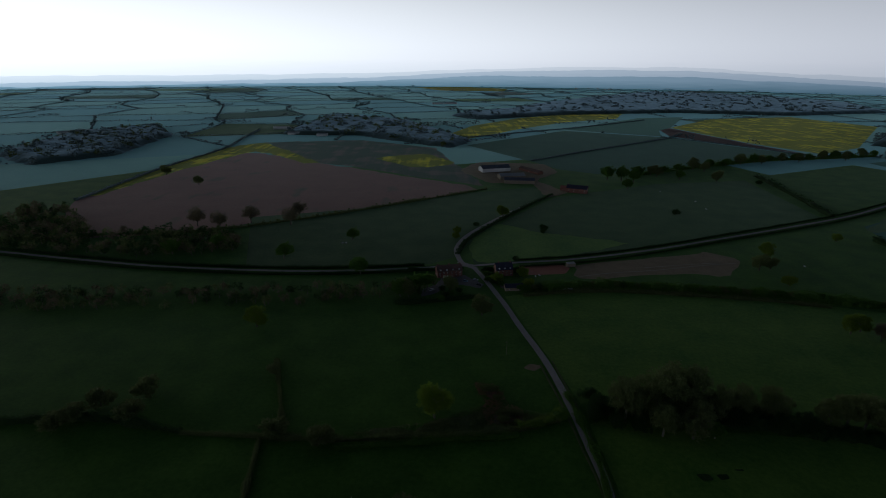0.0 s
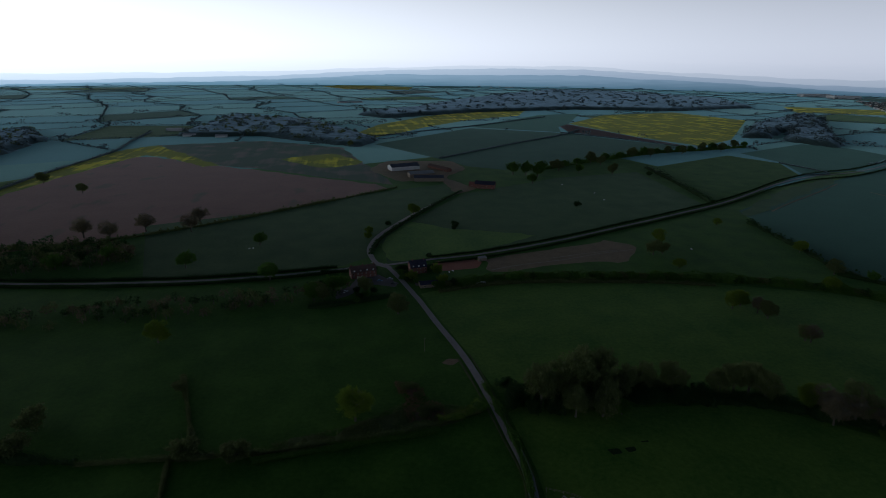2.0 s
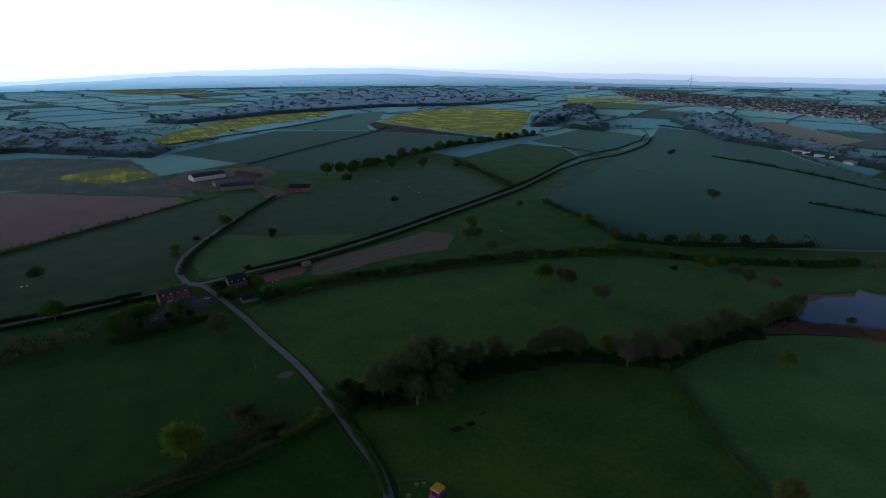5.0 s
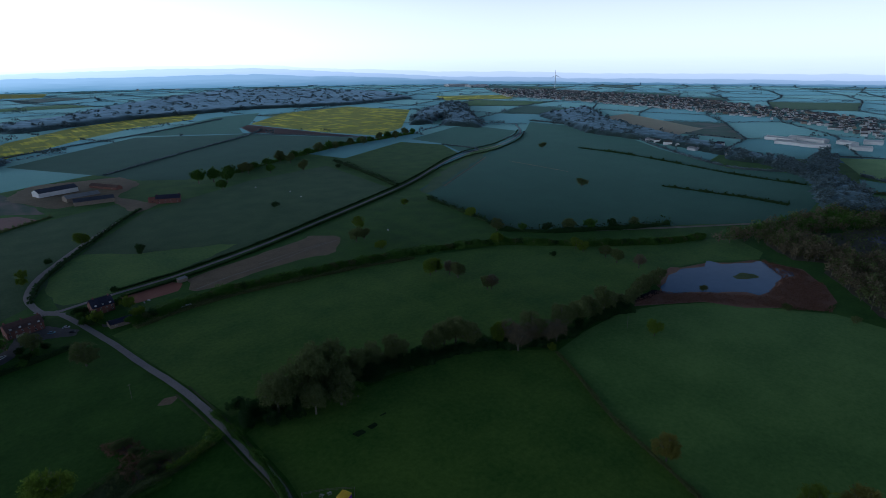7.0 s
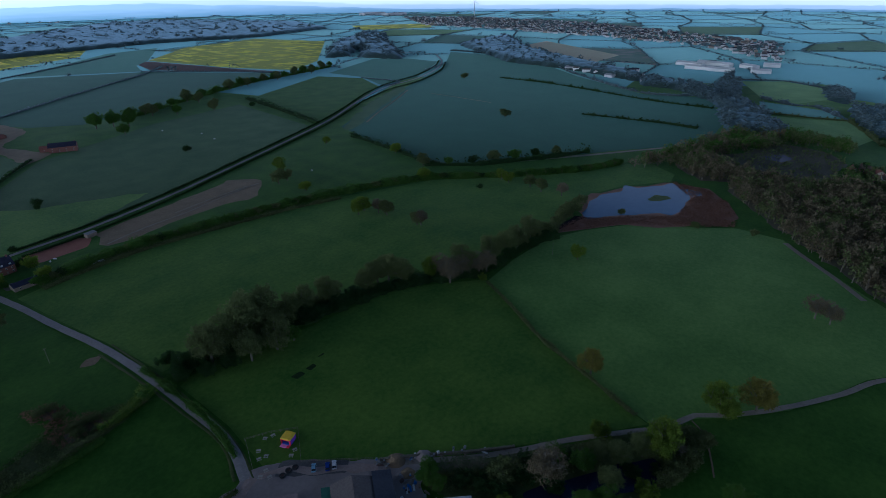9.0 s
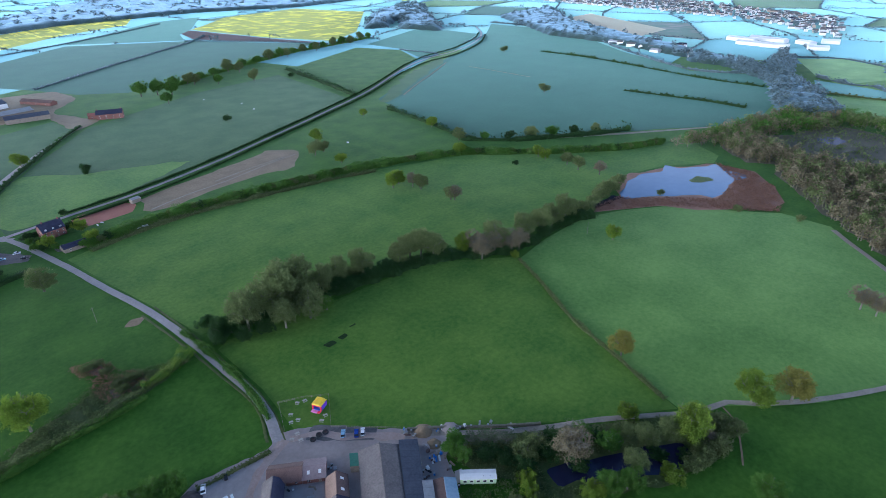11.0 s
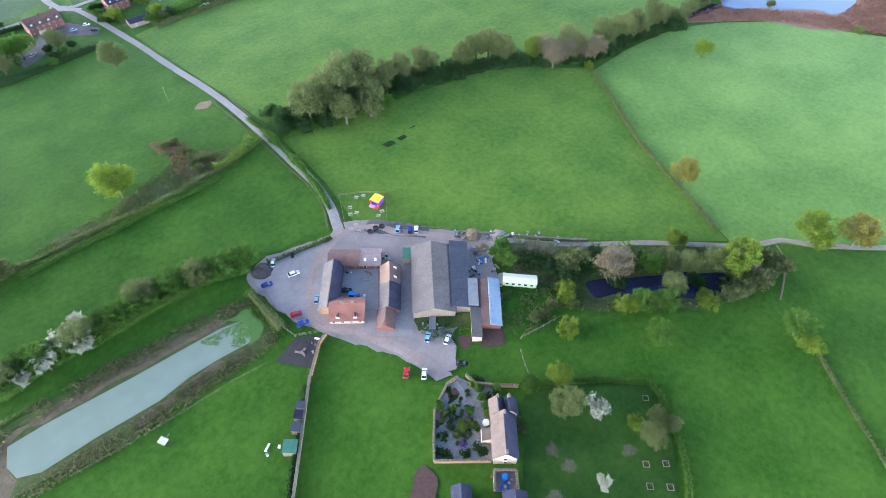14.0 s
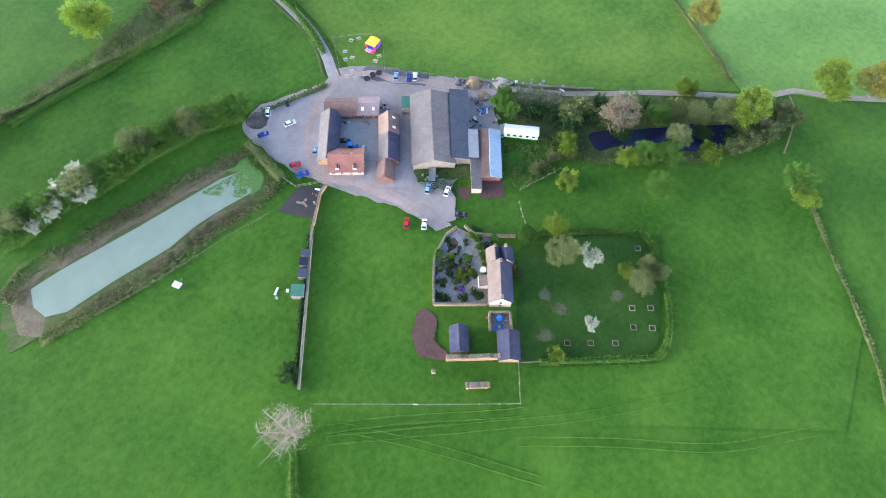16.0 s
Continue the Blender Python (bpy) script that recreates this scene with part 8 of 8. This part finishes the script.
for x, y in [(31.3, 237.2), (244.8, 132.8)]:
    root = base("utility_pole", "tall wooden utility pole in the meadow", "pole", x, y, 0, 20)
    part("pole", tube(bmesh.new(), (0, 0, -0.3), (0, 0, 7.5), 0.09, 0.07, 8), TIMBER, root)
    part("crossarm", boxed(-0.7, -0.05, 7.0, 0.7, 0.05, 7.12), TIMBER, root)

# ---- far farms, works and town ----
def far_block(a, b, width, eave, ridge, label, roof, wall=None, name="warehouse"):
    building(name, label, name.replace("_", " "), a, b, width, eave, ridge, wall or WHITE_SHEET, roof, strip=6)


for k, (p, q) in enumerate([((1082.9, 363.7), (1076.6, 316.9)), ((1038.9, 333.1), (1036.5, 287.8)), ((1112.2, 335.3), (1098.8, 275.5)), ((1031.4, 292.7), (1034.4, 254.1)), ((1106, 258.7), (1092.2, 234.2)), ((1042.1, 229.7), (1052.5, 203.1)), ((1133.5, 232.3), (1140, 206.9))]):
    far_block(p, q, 16, 5, 7, "white-clad industrial warehouse near the town", WHITE, WHITE)
for p, q in [((2093.5, 2363.9), (2215.8, 2334.3)), ((2120.3, 2220.4), (2233.6, 2196.2))]:
    far_block(p, q, 60, 12, 14, "long white factory shed in the distance", WHITE_SHEET)
for k, (p, q) in enumerate([((-359.6, 1177.6), (-315.4, 1180.5)), ((-305.6, 1092.2), (-281.6, 1091.9)), ((-285.2, 1100.3), (-264.1, 1093.7)), ((-245.1, 1073.2), (-224.8, 1074.1)), ((-297.2, 1158.4), (-284.6, 1171))]):
    far_block(p, q, 11, 3.6, 5.5, "white and grey farm shed on the plain", GREY_SHEET if k % 2 else WHITE_SHEET, name="farm_shed")
for k, (p, q) in enumerate([((-745, 1070), (-725.2, 1090)), ((-723.1, 1090.2), (-696.1, 1111.3)), ((-38.6, 1951.8), (-4.5, 1969.8)), ((2.4, 1968.1), (43, 1985.4)), ((911.1, 497.9), (911.5, 477)), ((906.9, 471.4), (910, 448.6)), ((866.2, 400.2), (864, 385.6)), ((852.8, 334), (849.2, 322.9))]):
    far_block(p, q, 11, 3.6, 5.5, "far grey farm shed with pale sides", GREY_SHEET, name="farm_shed")


for k, (x, y, turn) in enumerate([(513.2, 27, 20), (524, 20, 75), (517, 11, 20), (503, 4, 110), (489, 0, 30), (499, -8, 60), (484.8, 13, 0)]):
    a = radians(turn)
    building("house", "small house with a pale wall and a clay roof among trees", "house", (x - 4.5 * math.cos(a), y - 4.5 * math.sin(a)), (x + 4.5 * math.cos(a), y + 4.5 * math.sin(a)), 6.4, 3.8, 6.0, (WHITE_SHEET, BRICK, PALE_WALL)[k % 3], (TILE, SLATE_WARM)[k % 2], windows=3, chimneys=((0.8, 0),), group="houses beside the clearing")


def town(outline, count, seed, name="town_houses"):
    """A far town: small gabled houses in many rows."""
    rnd = random.Random(seed)
    xs, ys = [p[0] for p in outline], [p[1] for p in outline]
    verts, faces, slots = [], [], []
    n = tries = 0
    while n < count and tries < count * 40:
        tries += 1
        x, y = rnd.uniform(min(xs), max(xs)), rnd.uniform(min(ys), max(ys))
        if not inside((x, y), outline):
            continue
        n += 1
        a = radians(20 + 90 * rnd.randrange(2) + rnd.uniform(-8, 8))
        l, w, e, r = rnd.uniform(3.5, 7), rnd.uniform(2.6, 3.4), rnd.uniform(3.6, 4.6), rnd.uniform(1.6, 2.6)
        z = land_height(x, y)
        i = len(verts)
        for u, v, h in ((-l, -w, 0), (l, -w, 0), (l, w, 0), (-l, w, 0), (-l, -w, e), (l, -w, e), (l, w, e), (-l, w, e), (-l, 0, e + r), (l, 0, e + r)):
            verts.append((x + u * math.cos(a) - v * math.sin(a), y + u * math.sin(a) + v * math.cos(a), z + h - (0.5 if h == 0 else 0)))
        wall, roof = rnd.choice((0, 1, 5, 5, 5)), rnd.choice((3, 3, 3, 4))
        for f, s in (((0, 1, 5, 4), wall), ((2, 3, 7, 6), wall), ((1, 2, 6, 9, 5), wall), ((3, 0, 4, 8, 7), wall), ((4, 5, 9, 8), roof), ((6, 7, 8, 9), roof)):
            faces.append(tuple(i + k for k in f))
            slots.append(s)
    tagged(new(name, raw_mesh(name, verts, faces, [WHITE_SHEET, PALE_WALL, SLATE_WARM, CEMENT, SLATE, WHITE], slots)), "far town of small pale and brick houses", "town", "", "stuff")


town([(2040.8, 2006.1), (2208.9, 1648.3), (2083.8, 1031.3), (1755, 540.8), (1579.9, 292.2), (1196.9, 214.6), (1433.5, 437.3), (1541.9, 758.3), (1644.5, 1224.3), (1650.9, 1498.7)], 1700, 3)
town([(1020.8, 641.3), (979.2, 474.8), (934.1, 358.1), (870.4, 340.4), (879.9, 444.1)], 60, 4)
town([(711.7, 3210.2), (1388.5, 4487.2), (1668.3, 4294.5), (968.3, 3114.5)], 90, 5)
far_wood([(1961.9, 1928.4), (2128.1, 1587.6), (2022.2, 1000.3), (1735.6, 534.5), (1565.7, 289.3), (1196.9, 214.6), (1433.5, 437.3), (1541.9, 758.3), (1644.5, 1224.3), (1650.9, 1498.7)], 520, "garden trees among the town's houses", [LEAF_FAR, LEAF_FAR], tall=8, seed=21, wide=5, name="town_trees")


def wind_turbine(place):
    root = base("wind_turbine", "tall white three-bladed wind turbine standing still", "wind turbine", *place)
    part("tower", tube(bmesh.new(), (0, 0, -1), (0, 0, 62), 2.2, 1.2, 16), WHITE, root)
    part("nacelle", boxed(-4, -1.5, 61, 3, 1.5, 64.5, bevel=0.4), WHITE, root)
    hub = part("hub", tube(bmesh.new(), (-6, 0, 62.8), (-4, 0, 62.8), 0.8, 1.5, 12), WHITE, root)
    for k in range(3):
        a = radians(95 + 120 * k)
        bm = bmesh.new()
        tube(bm, (-5, 0, 62.8), (-5, 6 * math.cos(a), 62.8 + 6 * math.sin(a)), 0.7, 1.3, 6)
        tube(bm, (-5, 6 * math.cos(a), 62.8 + 6 * math.sin(a)), (-5, 30 * math.cos(a), 62.8 + 30 * math.sin(a)), 1.3, 0.25, 6)
        part("blade", bm, WHITE, hub)
    root.matrix_basis = root.matrix_basis @ pose(0, 0, 0, 0, 0, 215)
    return root


wind_turbine((2363.7, 1829))

# the patterns that were copied are not part of the place
for pattern in [OAK, LIME_TREE, GOLD_TREE, DARK_TREE, OLIVE_TREE, BROWN_TREE, BARE_TREE, BLOSSOM_TREE, GREY_TREE, BUSH, LIME_BUSH, DARK_BUSH, OLIVE_BUSH, FLOWER_BED, PICNIC, TYRE, GUARD, *CARS.values()]:
    for ob in [*pattern.children_recursive, pattern]:
        bpy.data.objects.remove(ob)

# from the plan's units to metres
for ob in list(scene.objects):
    if ob.parent is None and ob.type in ("MESH", "EMPTY"):
        ob.matrix_basis = Matrix.Scale(PLAN, 4) @ ob.matrix_basis
